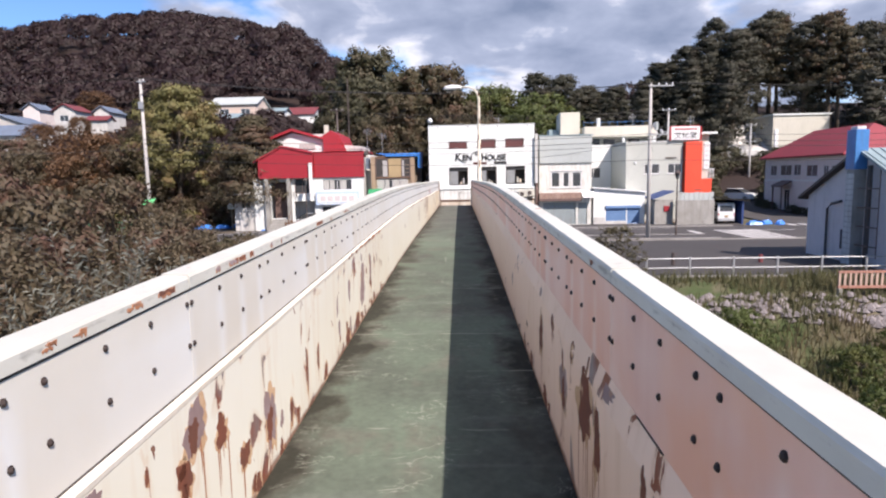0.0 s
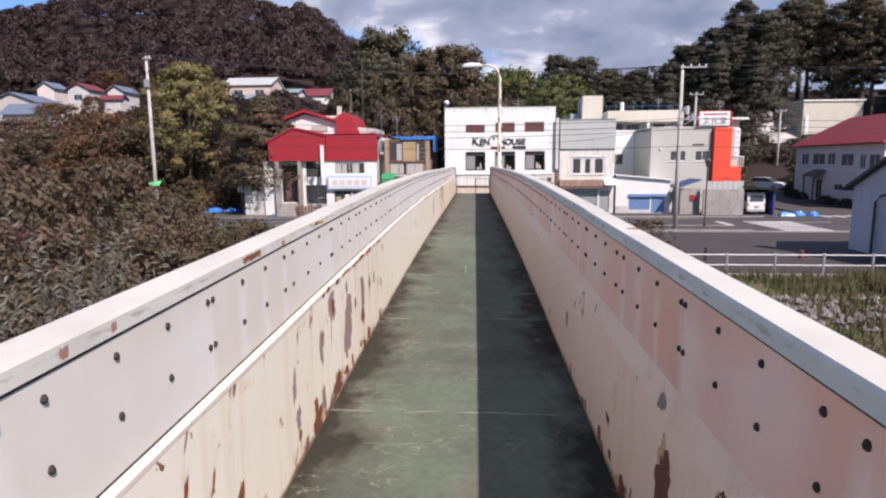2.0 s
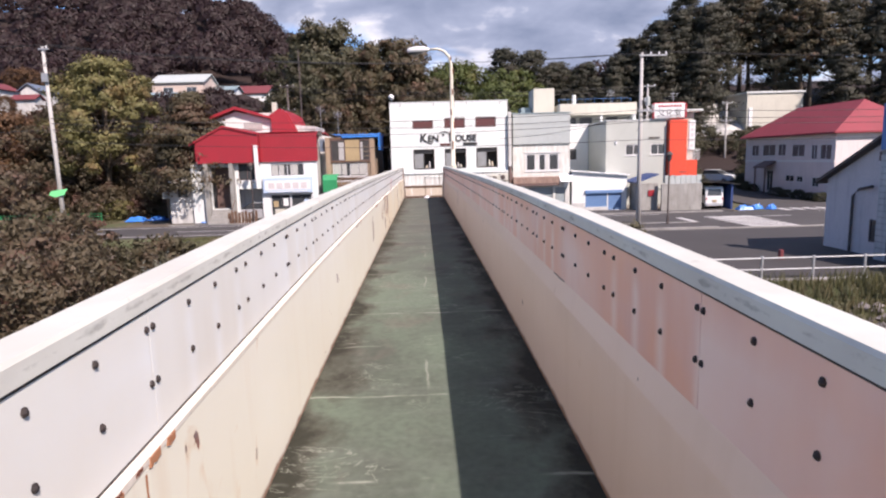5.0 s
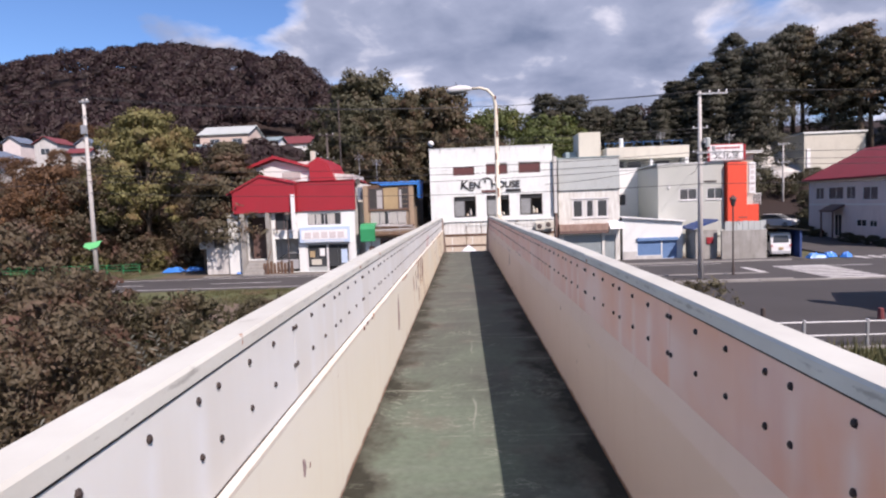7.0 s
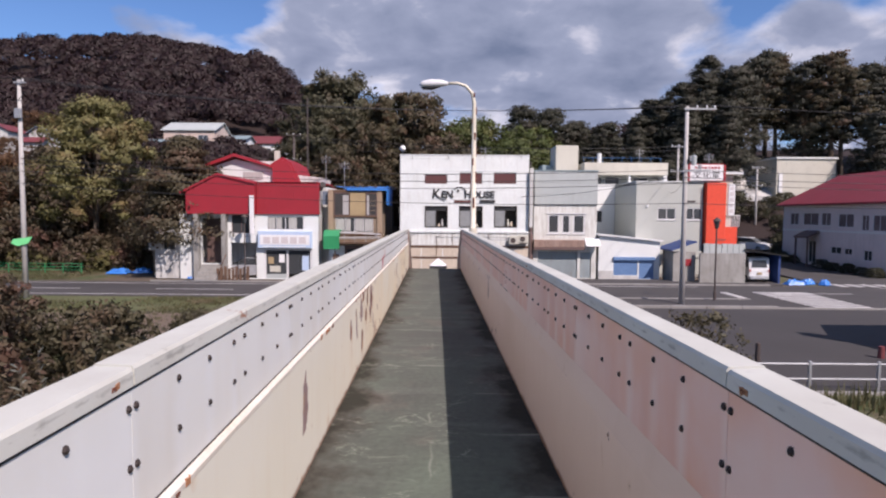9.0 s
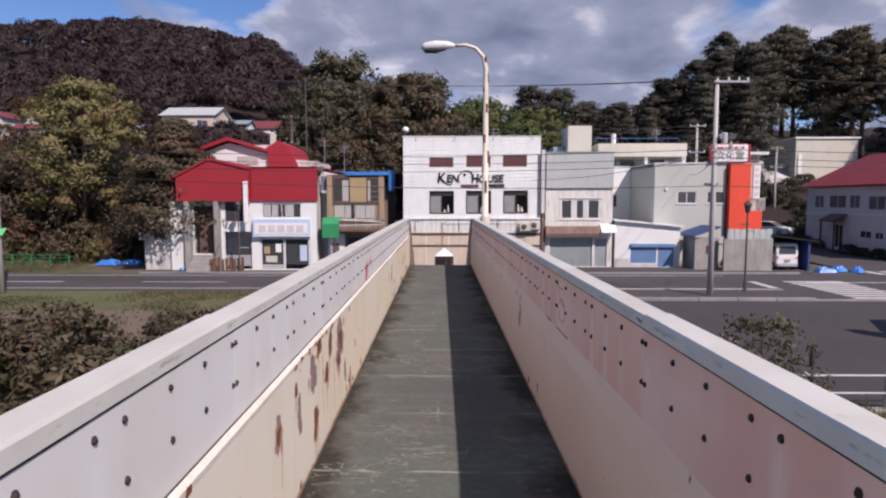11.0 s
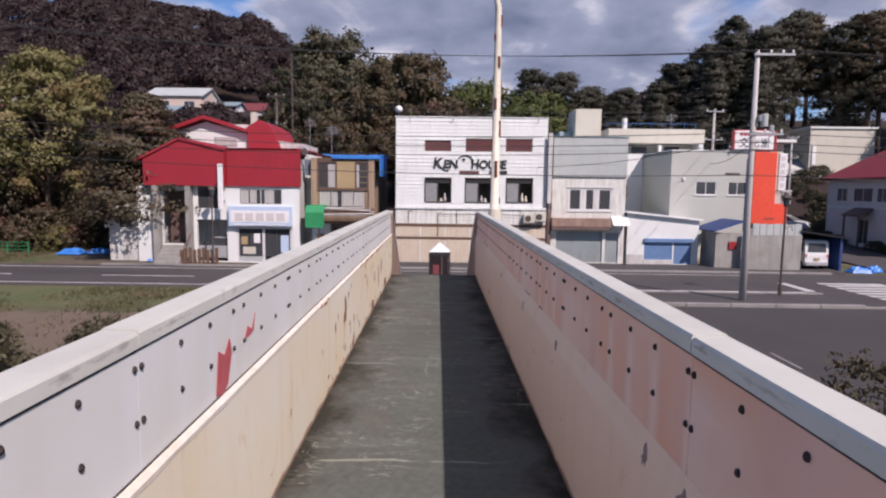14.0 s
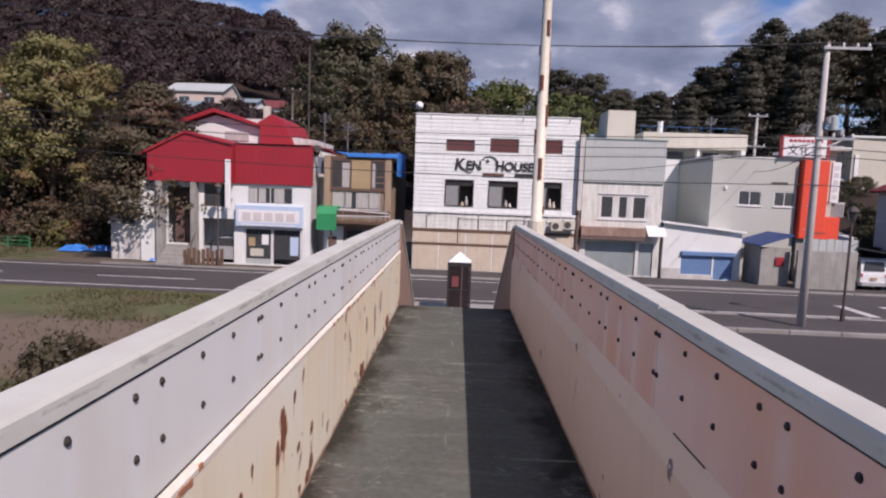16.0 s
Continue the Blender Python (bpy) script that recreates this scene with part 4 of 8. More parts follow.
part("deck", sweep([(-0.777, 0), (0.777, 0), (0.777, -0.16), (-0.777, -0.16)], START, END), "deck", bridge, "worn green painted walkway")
SEAM, MODULE = 13.74, 1.6313
bolt_shape = Shape().tube([(0, 0, 0), (0.006, 0, 0), (0.010, 0, 0)], [0.0090, 0.0080, 0.0035], 6)
bolt_shape.v = [(x, y, z * 1.35) for x, y, z in bolt_shape.v]
bolt_mesh = bolt_shape.mesh("bolt")
bolt_mesh.materials.append(M["bolt"])
loose_bolts = Shape()
BOLTS = (0.018, 0.270, 0.510, 0.753, 0.878, 1.121, 1.361, 1.613)
for side in (-1, 1):
    part("girder", sweep([(side * 0.778, 0.745 if side < 0 else 0.66), (side * 0.778, 0.0), (side * 0.778, -0.55), (side * 0.81, -0.55), (side * 0.81, 0.745 if side < 0 else 0.66)], START, END), "girder" if side < 0 else "girder_shade_tint", bridge, "cream painted steel girder with flaking rust")
    if side < 0:
        part("ledge", bead(side), "ledge", bridge, "lumpy white sealant bead under the panels")
        part("joint_line", sweep([(side * 0.7965, 0.7785), (side * 0.7965, 0.772), (side * 0.8005, 0.772), (side * 0.8005, 0.7785)], START, END), "groove", bridge)
    else:
        part("ledge", sweep([(side * 0.7995, 0.7745), (side * 0.7945, 0.752), (side * 0.7850, 0.70), (side * 0.7780, 0.66), (side * 0.81, 0.66), (side * 0.81, 0.7745)], START, END), "girder_shade_tint", bridge)
        for k in range(34):
            a = -9.0 + 0.83 * k + 0.3 * math.sin(5.1 * k)
            b = a + 0.10 + 0.24 * abs(math.sin(2.3 * k))
            if noise.noise((a * 0.5, 7.0, 0.0)) > 0.12:
                part("open_joint", sweep([(side * 0.797, 0.7775), (side * 0.796, 0.7735), (side * 0.8005, 0.7735), (side * 0.8005, 0.7775)], a, b, 0.05), "groove", bridge)
    # unseen sheet added behind the panels to block light through their seams
    part("backing_sheet", sweep([(side * 0.831, 1.133), (side * 0.831, 0.765), (side * 0.838, 0.765), (side * 0.838, 1.133)], START, END), "primer", bridge)
    # dark strip stands for the shaded gap between panel and coping
    part("seal", sweep([(side * 0.798, 1.1435), (side * 0.798, 1.134 if side < 0 else 1.136), (side * 0.84, 1.134 if side < 0 else 1.136), (side * 0.84, 1.1435)], START, END), "groove", bridge)
    k0, k1 = -24, 4
    for k in range(k0, k1):
        a, b = SEAM + k * MODULE, min(SEAM + (k + 1) * MODULE, END + 0.2)
        if b > END:
            b = END
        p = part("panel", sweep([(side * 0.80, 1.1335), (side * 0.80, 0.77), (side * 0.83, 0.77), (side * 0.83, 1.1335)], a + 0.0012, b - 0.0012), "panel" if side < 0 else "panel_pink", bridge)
        for u in BOLTS:
            y = a + u
            if y > b - 0.012:
                continue
            for h in (0.925, 1.085):
                m = pose(side * 0.80, y, deck_z(y) + h, 0, 0, 180 if side > 0 else 0)
                if -8.0 < y < 15.0:
                    part("bolt", bolt_mesh, "bolt", p, at=m)
                else:
                    loose_bolts.add(bolt_shape.v, bolt_shape.f, m)
    # capping in lengths, each joint a little uneven
    cuts = [START] + [13.74 - 3.2626 * k for k in range(11, -2, -1)] + [END]
    for j, (a, b) in enumerate(zip(cuts, cuts[1:])):
        o = 0.002 * ((j * 7) % 5)
        part("coping", sweep([(side * 0.799, 1.193 + o), (side * 0.7925, 1.182 + o), (side * 0.7915, 1.144), (side * 0.902, 1.144), (side * 0.904, 1.184 + o), (side * 0.896, 1.196 + o)], a + 0.003, b - 0.003), "cap", bridge, "white coping with mildew and rust spots")


def face_x(side, h):
    """The girder's face; on the shaded side its top edge leans back under the panels."""
    return side * (0.778 + (max(0.0, h - 0.66) * 0.19 if side > 0 else 0.0))


def flake(side, y, h, w, tall, material, g, proud, jag=0.32):
    """A ragged, upright scab on the face of the girder."""
    n = 34
    ph = g.uniform(0, 6.283, 4)
    ring = []
    for k in range(n):
        t = 2 * math.pi * k / n
        cx, cz = math.cos(t), math.sin(t)
        r = (abs(cx) ** 2.6 + abs(cz) ** 2.6) ** (-1 / 2.6)
        r *= 1 + jag * (0.5 * math.sin(2 * t + ph[0]) + 0.45 * math.sin(3 * t + ph[1]) + 0.35 * math.sin(7 * t + ph[2]) + g.uniform(-0.45, 0.45))
        drip = 1 + (0.35 * abs(math.sin(4 * t + ph[3])) * g.uniform(0, 1) if cz < 0 else 0)
        ring.append((y + 0.5 * w * cx * r * 0.85, h + 0.5 * tall * cz * r * 0.85 * drip))
    ring = [(a, max(0.002, min(0.742, b))) for a, b in ring]
    v = [(face_x(side, b) - side * proud, a, deck_z(a) + b) for a, b in ring]
    return part("bare_patch", Shape().add(v + [(x + side * (proud + 0.004), a, b) for x, a, b in v], [tuple(range(n))] + [(i, (i + 1) % n, n + (i + 1) % n, n + i) for i in range(n)]), material, bridge, "bare steel where paint has flaked")


def rust_run(side, y, top, foot, wide=0.006):
    x = side * 0.778 - side * 0.0007
    w = wide / 2
    mid = (top + foot) / 2
    part("rust_run", Shape().add([(x, y - w, deck_z(y) + top), (x, y + w, deck_z(y) + top), (x, y + w * 0.9, deck_z(y) + mid), (x, y + w * 0.25, deck_z(y) + foot), (x, y - w * 0.25, deck_z(y) + foot), (x, y - w * 0.8, deck_z(y) + mid)], [(0, 1, 2, 3, 4, 5)]), "rust_stain", bridge)


def rust_patch(side, y, h, w, tall, kind, seed):
    """kind: g old grey primer, r rust, m primer with a scab of rust in it."""
    g = np.random.default_rng(seed)
    if kind != "g":
        flake(side, y + 0.06 * w, h - 0.06 * tall, w * 1.16, tall * 1.12, "rust_halo", g, 0.0006, 0.34)
    flake(side, y, h, w, tall, "rust" if kind == "r" else "primer", g, 0.0012)
    if kind == "m":
        flake(side, y + w * g.uniform(-0.12, 0.2), h - tall * g.uniform(0.05, 0.2), w * 0.55, tall * 0.6, "rust", g, 0.0020, 0.35)
    elif kind == "g" and w > 0.12:
        flake(side, y - w * 0.2, h + tall * g.uniform(-0.2, 0.2), w * 0.28, tall * 0.35, "girder" if side < 0 else "girder_shade_tint", g, 0.0018, 0.35)
    for k in range(int(g.integers(1, 4)) if kind != "g" else 0):
        a = y + g.uniform(-0.4, 0.4) * w
        top, foot = h - tall * 0.3, max(0.01, h - tall * g.uniform(0.9, 2.2))
        if top - foot > 0.03:
            rust_run(side, a, top, foot, 0.004 + 0.05 * min(w, 0.15))


KNOWN = [(-2.70, 0.64, 0.18, 0.16, "m"), (-2.27, 0.37, 0.26, 0.44, "g"), (-2.29, 0.64, 0.06, 0.10, "g"), (-1.74, 0.46, 0.14, 0.24, "g"), (-1.76, 0.29, 0.13, 0.14, "r"), (-1.45, 0.47, 0.06, 0.12, "r"), (-0.98, 0.04, 0.12, 0.12, "r"), (-1.72, 0.03, 0.12, 0.08, "r"),
         (-5.90, 0.63, 0.18, 0.20, "m"), (-5.68, 0.50, 0.12, 0.14, "r"), (-5.10, 0.29, 0.18, 0.30, "m"), (-5.45, 0.27, 0.12, 0.13, "r"), (-6.00, 0.48, 0.11, 0.16, "r"), (-6.23, 0.62, 0.03, 0.06, "r"), (-6.50, 0.70, 0.10, 0.07, "g"), (-4.38, 0.28, 0.05, 0.28, "r"), (-4.10, 0.26, 0.07, 0.17, "r"), (-3.90, 0.07, 0.12, 0.12, "r"), (-3.44, 0.44, 0.06, 0.16, "g"), (-4.74, 0.16, 0.07, 0.16, "r"), (-2.60, 0.08, 0.20, 0.18, "r"), (-3.06, 0.06, 0.22, 0.14, "r"), (-2.95, 0.46, 0.07, 0.24, "g"),
         (5.84, 0.44, 0.16, 0.34, "g"), (2.29, 0.48, 0.05, 0.08, "g"), (8.45, 0.58, 0.20, 0.24, "g"), (8.10, 0.46, 0.10, 0.22, "g"), (7.70, 0.52, 0.12, 0.18, "m"), (9.36, 0.60, 0.30, 0.27, "m"), (9.28, 0.44, 0.24, 0.16, "m"), (8.98, 0.64, 0.12, 0.20, "r"), (8.85, 0.46, 0.12, 0.16, "r"), (9.57, 0.26, 0.11, 0.18, "g"), (8.62, 0.70, 0.16, 0.10, "r"), (9.82, 0.72, 0.07, 0.05, "g"), (9.54, 0.67, 0.05, 0.07, "g"), (8.50, 0.26, 0.14, 0.20, "r"),
         (14.0, 0.51, 0.11, 0.20, "r"), (13.92, 0.43, 0.05, 0.14, "r"), (16.17, 0.07, 0.22, 0.18, "r"), (16.9, 0.36, 0.12, 0.30, "g"), (16.4, 0.42, 0.09, 0.17, "g"), (17.3, 0.44, 0.10, 0.24, "g"), (17.9, 0.08, 0.3, 0.2, "r")]
KNOWN_R = [(-4.15, 0.42, 0.16, 0.28, "r"), (-5.50, 0.52, 0.28, 0.30, "r"), (-5.72, 0.46, 0.12, 0.26, "r"), (-4.98, 0.40, 0.20, 0.26, "m"), (-5.84, 0.72, 0.16, 0.08, "g"), (-6.29, 0.62, 0.06, 0.10, "r"), (-3.64, 0.05, 0.16, 0.12, "r"), (-4.34, 0.06, 0.18, 0.14, "r"), (-5.2, 0.66, 0.08, 0.12, "r"),
           (-2.61, 0.63, 0.075, 0.19, "g"), (-2.35, 0.55, 0.035, 0.05, "g"), (10.45, 0.67, 0.11, 0.14, "g"), (10.47, 0.50, 0.12, 0.16, "g"), (10.40, 0.58, 0.04, 0.10, "g"), (10.76, 0.70, 0.05, 0.07, "g"), (13.48, 0.66, 0.05, 0.07, "g"), (15.06, 0.66, 0.05, 0.05, "g"), (12.2, 0.68, 0.07, 0.06, "g")]
for k, spot in enumerate(KNOWN):
    rust_patch(-1, *spot, 200 + k)
for k, spot in enumerate(KNOWN_R):
    rust_patch(1, *spot, 300 + k)
for y, top, foot in ((-1.50, 0.72, 0.06), (-1.08, 0.72, 0.52), (-1.30, 0.72, 0.40), (-5.62, 0.45, 0.05), (-5.1, 0.2, 0.02), (-5.85, 0.5, 0.1), (8.72, 0.62, 0.2), (9.1, 0.5, 0.1), (-2.0, 0.72, 0.5)):
    rust_run(-1, y, top, foot, 0.012)
for y, top, foot in ((-5.56, 0.4, 0.01), (-5.38, 0.4, 0.01), (-5.66, 0.35, 0.02), (-4.95, 0.3, 0.01), (-4.18, 0.3, 0.02)):
    rust_run(1, y, top, foot, 0.016)
grng = np.random.default_rng(77)
for k in range(120):
    side = -1 if grng.random() < 0.68 else 1
    span = grng.random()
    y = grng.uniform(-8.5, -0.8) if span < 0.5 else grng.uniform(7.6, 10.5) if span < 0.64 else grng.uniform(13, 19.2)
    if side > 0 and y > -2.5 and grng.random() < 0.75:
        continue
    low = grng.random() < 0.55
    h = grng.uniform(0.02, 0.09) if low else grng.uniform(0.12, 0.72)
    big = 1.0 if y < 0 else 0.7
    rust_patch(side, y, h, grng.uniform(0.025, 0.10) * big, grng.uniform(0.04, 0.13) * big, "r" if grng.random() < (0.85 if low else 0.5) else "g", 400 + k)
# lifted and rusting stretches of the bead
for a, b in ((-2.9, -0.9), (-2.4, -1.2), (8.0, 9.2), (6.3, 6.9), (3.8, 4.3), (15.0, 16.2), (16.6, 17.6), (12.9, 13.3)):
    y = a
    while y < b:
        w = grng.uniform(0.02, 0.06) if grng.random() < 0.6 else grng.uniform(0.06, 0.15)
        up, dn = grng.uniform(0.752, 0.768), grng.uniform(0.722, 0.742)
        n = 7
        ring = [(y + w * k / (n - 1), up - 0.006 * grng.random()) for k in range(n)] + [(y + w * (n - 1 - k) / (n - 1), dn + 0.012 * grng.random()) for k in range(n)]
        v = [(-0.7715, p, deck_z(p) + q) for p, q in ring]
        part("ledge_scab", Shape().add(v + [(-0.7775, p, q) for _, p, q in v], [tuple(range(2 * n))] + [(i, (i + 1) % (2 * n), 2 * n + (i + 1) % (2 * n), 2 * n + i) for i in range(2 * n)]), "rust" if grng.random() < 0.3 else "rust_stain", bridge)
        y += w + grng.uniform(0.03, 0.16)
# rust stains on the inner edge of the coping
for side, a, b, many in ((-1, -2.97, -2.76, 7), (-1, -6.26, -6.18, 3), (-1, -6.6, -6.4, 6), (-1, 3.80, 3.88, 3), (1, 3.84, 3.9, 2), (1, -5.65, -5.5, 3), (-1, -3.5, -3.4, 2), (1, 7.2, 7.3, 2)):
    for q in range(many):
        y, w = grng.uniform(a, b), grng.uniform(0.012, 0.05)
        top, tall = grng.uniform(1.166, 1.183), grng.uniform(0.010, 0.030)
        n = 6
        ring = [(y + w * k / (n - 1), top - 0.004 * grng.random()) for k in range(n)] + [(y + w * (n - 1 - k) / (n - 1) * 0.9, top - tall * grng.uniform(0.4, 1.0)) for k in range(n)]
        v = [(side * 0.7898, p, deck_z(p) + max(1.146, z)) for p, z in ring]
        part("coping_rust", Shape().add(v + [(side * 0.7935, p, z) for _, p, z in v], [tuple(range(2 * n))] + [(i, (i + 1) % (2 * n), 2 * n + (i + 1) % (2 * n), 2 * n + i) for i in range(2 * n)]), "rust" if grng.random() < 0.35 else "rust_stain", bridge)
# larger scabs on the coping, with runs below
for y0, y1, kind in ((-5.46, -5.385, "primer"), (-5.385, -5.365, "rust"), (-5.35, -5.275, "rust"), (-5.215, -5.17, "rust"), (-4.91, -4.885, "primer"), (-4.732, -4.715, "primer"), (-3.92, -3.76, "rust"), (-5.60, -5.56, "primer"), (-6.05, -5.95, "rust")):
    for scale, material, proud in ((1.12, "rust_stain", 0.7905), (1.0, kind, 0.7899)):
        mid, half, n = (y0 + y1) / 2, (y1 - y0) / 2 * scale, 9
        ring = [(mid - half + 2 * half * k / (n - 1), 1.181 - 0.010 * grng.random()) for k in range(n)]
        ring += [(mid + half - 2 * half * k / (n - 1), (1.150 if material == "rust_stain" else 1.156) + 0.018 * grng.random() ** 2) for k in range(n)]
        v = [(-proud, p, deck_z(p) + z) for p, z in ring]
        part("coping_rust", Shape().add(v + [(-0.7940, p, z) for _, p, z in v], [tuple(range(2 * n))] + [(i, (i + 1) % (2 * n), 2 * n + (i + 1) % (2 * n), 2 * n + i) for i in range(2 * n)]), material, bridge)
tagged(part("bolts_beyond", loose_bolts, "bolt", bridge), kind="stuff")

# stairs down to the street, between sloping parapets
stairs = thing("stairs", "concrete steps between sloping cream parapets", "stairs", kind="structure")
stairs.matrix_world = BRIDGE
ztop, steps, run = deck_z(END), 18, 0.30
for k in range(steps):
    z = ztop - (k + 1) * (ztop + 0.15) / (steps + 1)
    part("step", Shape().box(-0.777, 0.777, END + k * run, END + (k + 1) * run, z - 0.35, z, 0.008), "concrete", stairs)
low = END + steps * run + 0.2
for side in (-1, 1):
    x0, x1 = side * 0.78, side * 0.86
    part("stair_parapet", Shape().prism([(END, ztop - 0.5), (END, ztop + 1.14), (low, 1.0), (low, -0.2), (low - 0.6, -0.2)], "x", x0, x1), "girder", stairs)
    part("coping", Shape().prism([(END, ztop + 1.145), (END, ztop + 1.19), (low, 1.05), (low, 1.005)], "x", side * 0.765, side * 0.92), "cap", stairs)

# street lamp that rises beside the end of the bridge
lamp = thing("street_lamp", "tall cream street lamp with flaking paint and curved arm", "street lamp", (0.86, 20.2, 0))
part("pole", Shape().tube([(0, 0, -0.1), (0, 0, 4.4), (0, 0, 4.42), (0, 0, 7.6), (0, 0, 8.2), (-0.07, 0, 8.48), (-0.25, 0, 8.68), (-0.5, 0, 8.76), (-0.8, 0, 8.75)], [0.13, 0.115, 0.085, 0.065, 0.058, 0.052, 0.048, 0.045, 0.042], 12), "lamp_pole", lamp, smooth=True)
part("collar", Shape().tube([(0, 0, 4.3), (0, 0, 4.5)], 0.125, 12), "lamp_pole", lamp)
for k in range(16):
    a, z = (k * 2.4) % 6.283, 4.6 + 0.25 * k
    r = 0.088 - 0.0075 * (z - 4.4)
    part("rust_scab", Shape().tube([(r * math.cos(a) * 0.86, r * math.sin(a) * 0.86, z), (r * math.cos(a) * 0.86, r * math.sin(a) * 0.86, z + 0.12 + 0.09 * (k % 3))], 0.030, 6), "rust", lamp)
part("base_plate", Shape().box(-0.25, 0.25, -0.25, 0.25, -0.05, 0.14, 0.02), "concrete", lamp)
head = part("lamp_head", Shape().tube([(-0.78, 0, 8.75), (-0.95, 0, 8.76), (-1.25, 0, 8.75), (-1.52, 0, 8.72), (-1.62, 0, 8.71)], [0.05, 0.10, 0.13, 0.11, 0.03], 12), "car_white", lamp, smooth=True)
part("lens", Shape().tube([(-1.0, 0, 8.69), (-1.25, 0, 8.655), (-1.5, 0, 8.65), (-1.58, 0, 8.67)], [0.05, 0.10, 0.09, 0.02], 10), "glass", head, smooth=True)


# red paint daubs on two panels
mark = thing("paint_mark", "smeared red paint daub on the parapet panel", "graffiti")
mark.matrix_world = BRIDGE
z = deck_z(11.2)
part("daub", Shape().prism([(11.03, z + 0.79), (11.06, z + 0.96), (11.12, z + 0.93), (11.18, z + 0.985), (11.20, z + 0.92), (11.15, z + 0.80), (11.10, z + 0.775)], "x", -0.798, -0.7955), "daub_red", mark)
part("daub", Shape().prism([(11.36, z + 0.93), (11.40, z + 0.98), (11.46, z + 0.95), (11.51, z + 1.02), (11.48, z + 0.94), (11.42, z + 0.93)], "x", -0.798, -0.7955), "daub_red", mark)
mark = thing("paint_mark", "faint red scribble on the parapet panel", "graffiti")
mark.matrix_world = BRIDGE
z = deck_z(8.7)
part("stroke", Shape().tube([(0.8045, 8.70 + 0.085 * math.cos(a), z + 0.915 + 0.075 * math.sin(a)) for a in np.linspace(2.5, -3.4, 18)] + [(0.8045, 8.775, z + 1.0), (0.8045, 8.79, z + 1.07)], 0.008, 5), "scribble", mark)
part("stroke", Shape().tube([(0.8045, 8.84, z + 1.065), (0.8045, 8.72, z + 1.06), (0.8045, 8.65, z + 1.065), (0.8045, 8.645, z + 1.03)], 0.008, 5), "scribble", mark)
# ---- lettering ----
def lettering(parent, text, size, at, material, name="lettering", depth=0.015, width=1.0, italic=0.0, bold=0.0):
    """Raised letters in the built-in face, facing -y."""
    cu = bpy.data.curves.new(name, "FONT")
    cu.body, cu.size, cu.extrude, cu.shear, cu.align_x = text, size, depth, italic, "LEFT"
    cu.offset = bold
    tmp = new(name, cu)
    me = bpy.data.meshes.new_from_object(tmp.evaluated_get(bpy.context.evaluated_depsgraph_get()))
    bpy.data.objects.remove(tmp)
    me.materials.clear()
    me.materials.append(M[material])
    ob = new(name, me)
    ob.parent = parent
    ob.matrix_basis = pose(*at, 90, 0, 0) @ Matrix.Diagonal((width, 1, 1, 1))
    return ob


def bars(parent, x0, x1, z, h, y, material, n, name="sign_bar"):
    """Plain bars in place of writing."""
    step = (x1 - x0) / n
    for k in range(n):
        part(name, Shape().box(x0 + k * step + step * 0.12, x0 + (k + 1) * step - step * 0.12, y - 0.02, y - 0.003, z, z + h), material, parent)


def siding(parent, x0, x1, z0, z1, y, pitch, holes, material, name="siding_board"):
    """Lap boards, each tilted out at its foot, cut round the openings."""
    rows = round((z1 - z0) / pitch)
    for r in range(rows):
        a, b = z0 + r * (z1 - z0) / rows, z0 + (r + 1) * (z1 - z0) / rows
        cuts = [h for h in holes if h[2] < (a + b) / 2 < h[3]]
        xs, x = [], x0
        for h in sorted(cuts):
            xs.append((x, h[0]))
            x = h[1]
        xs.append((x, x1))
        for p, q in xs:
            if q - p > 0.02:
                o = 0.007 * math.sin(7.3 * r + 3.1 * p)
                part(name, Shape().prism([(y, a), (y - 0.030 - o, a + 0.002), (y - 0.008, b + 0.006), (y, b + 0.006)], "x", p, q), material, parent)


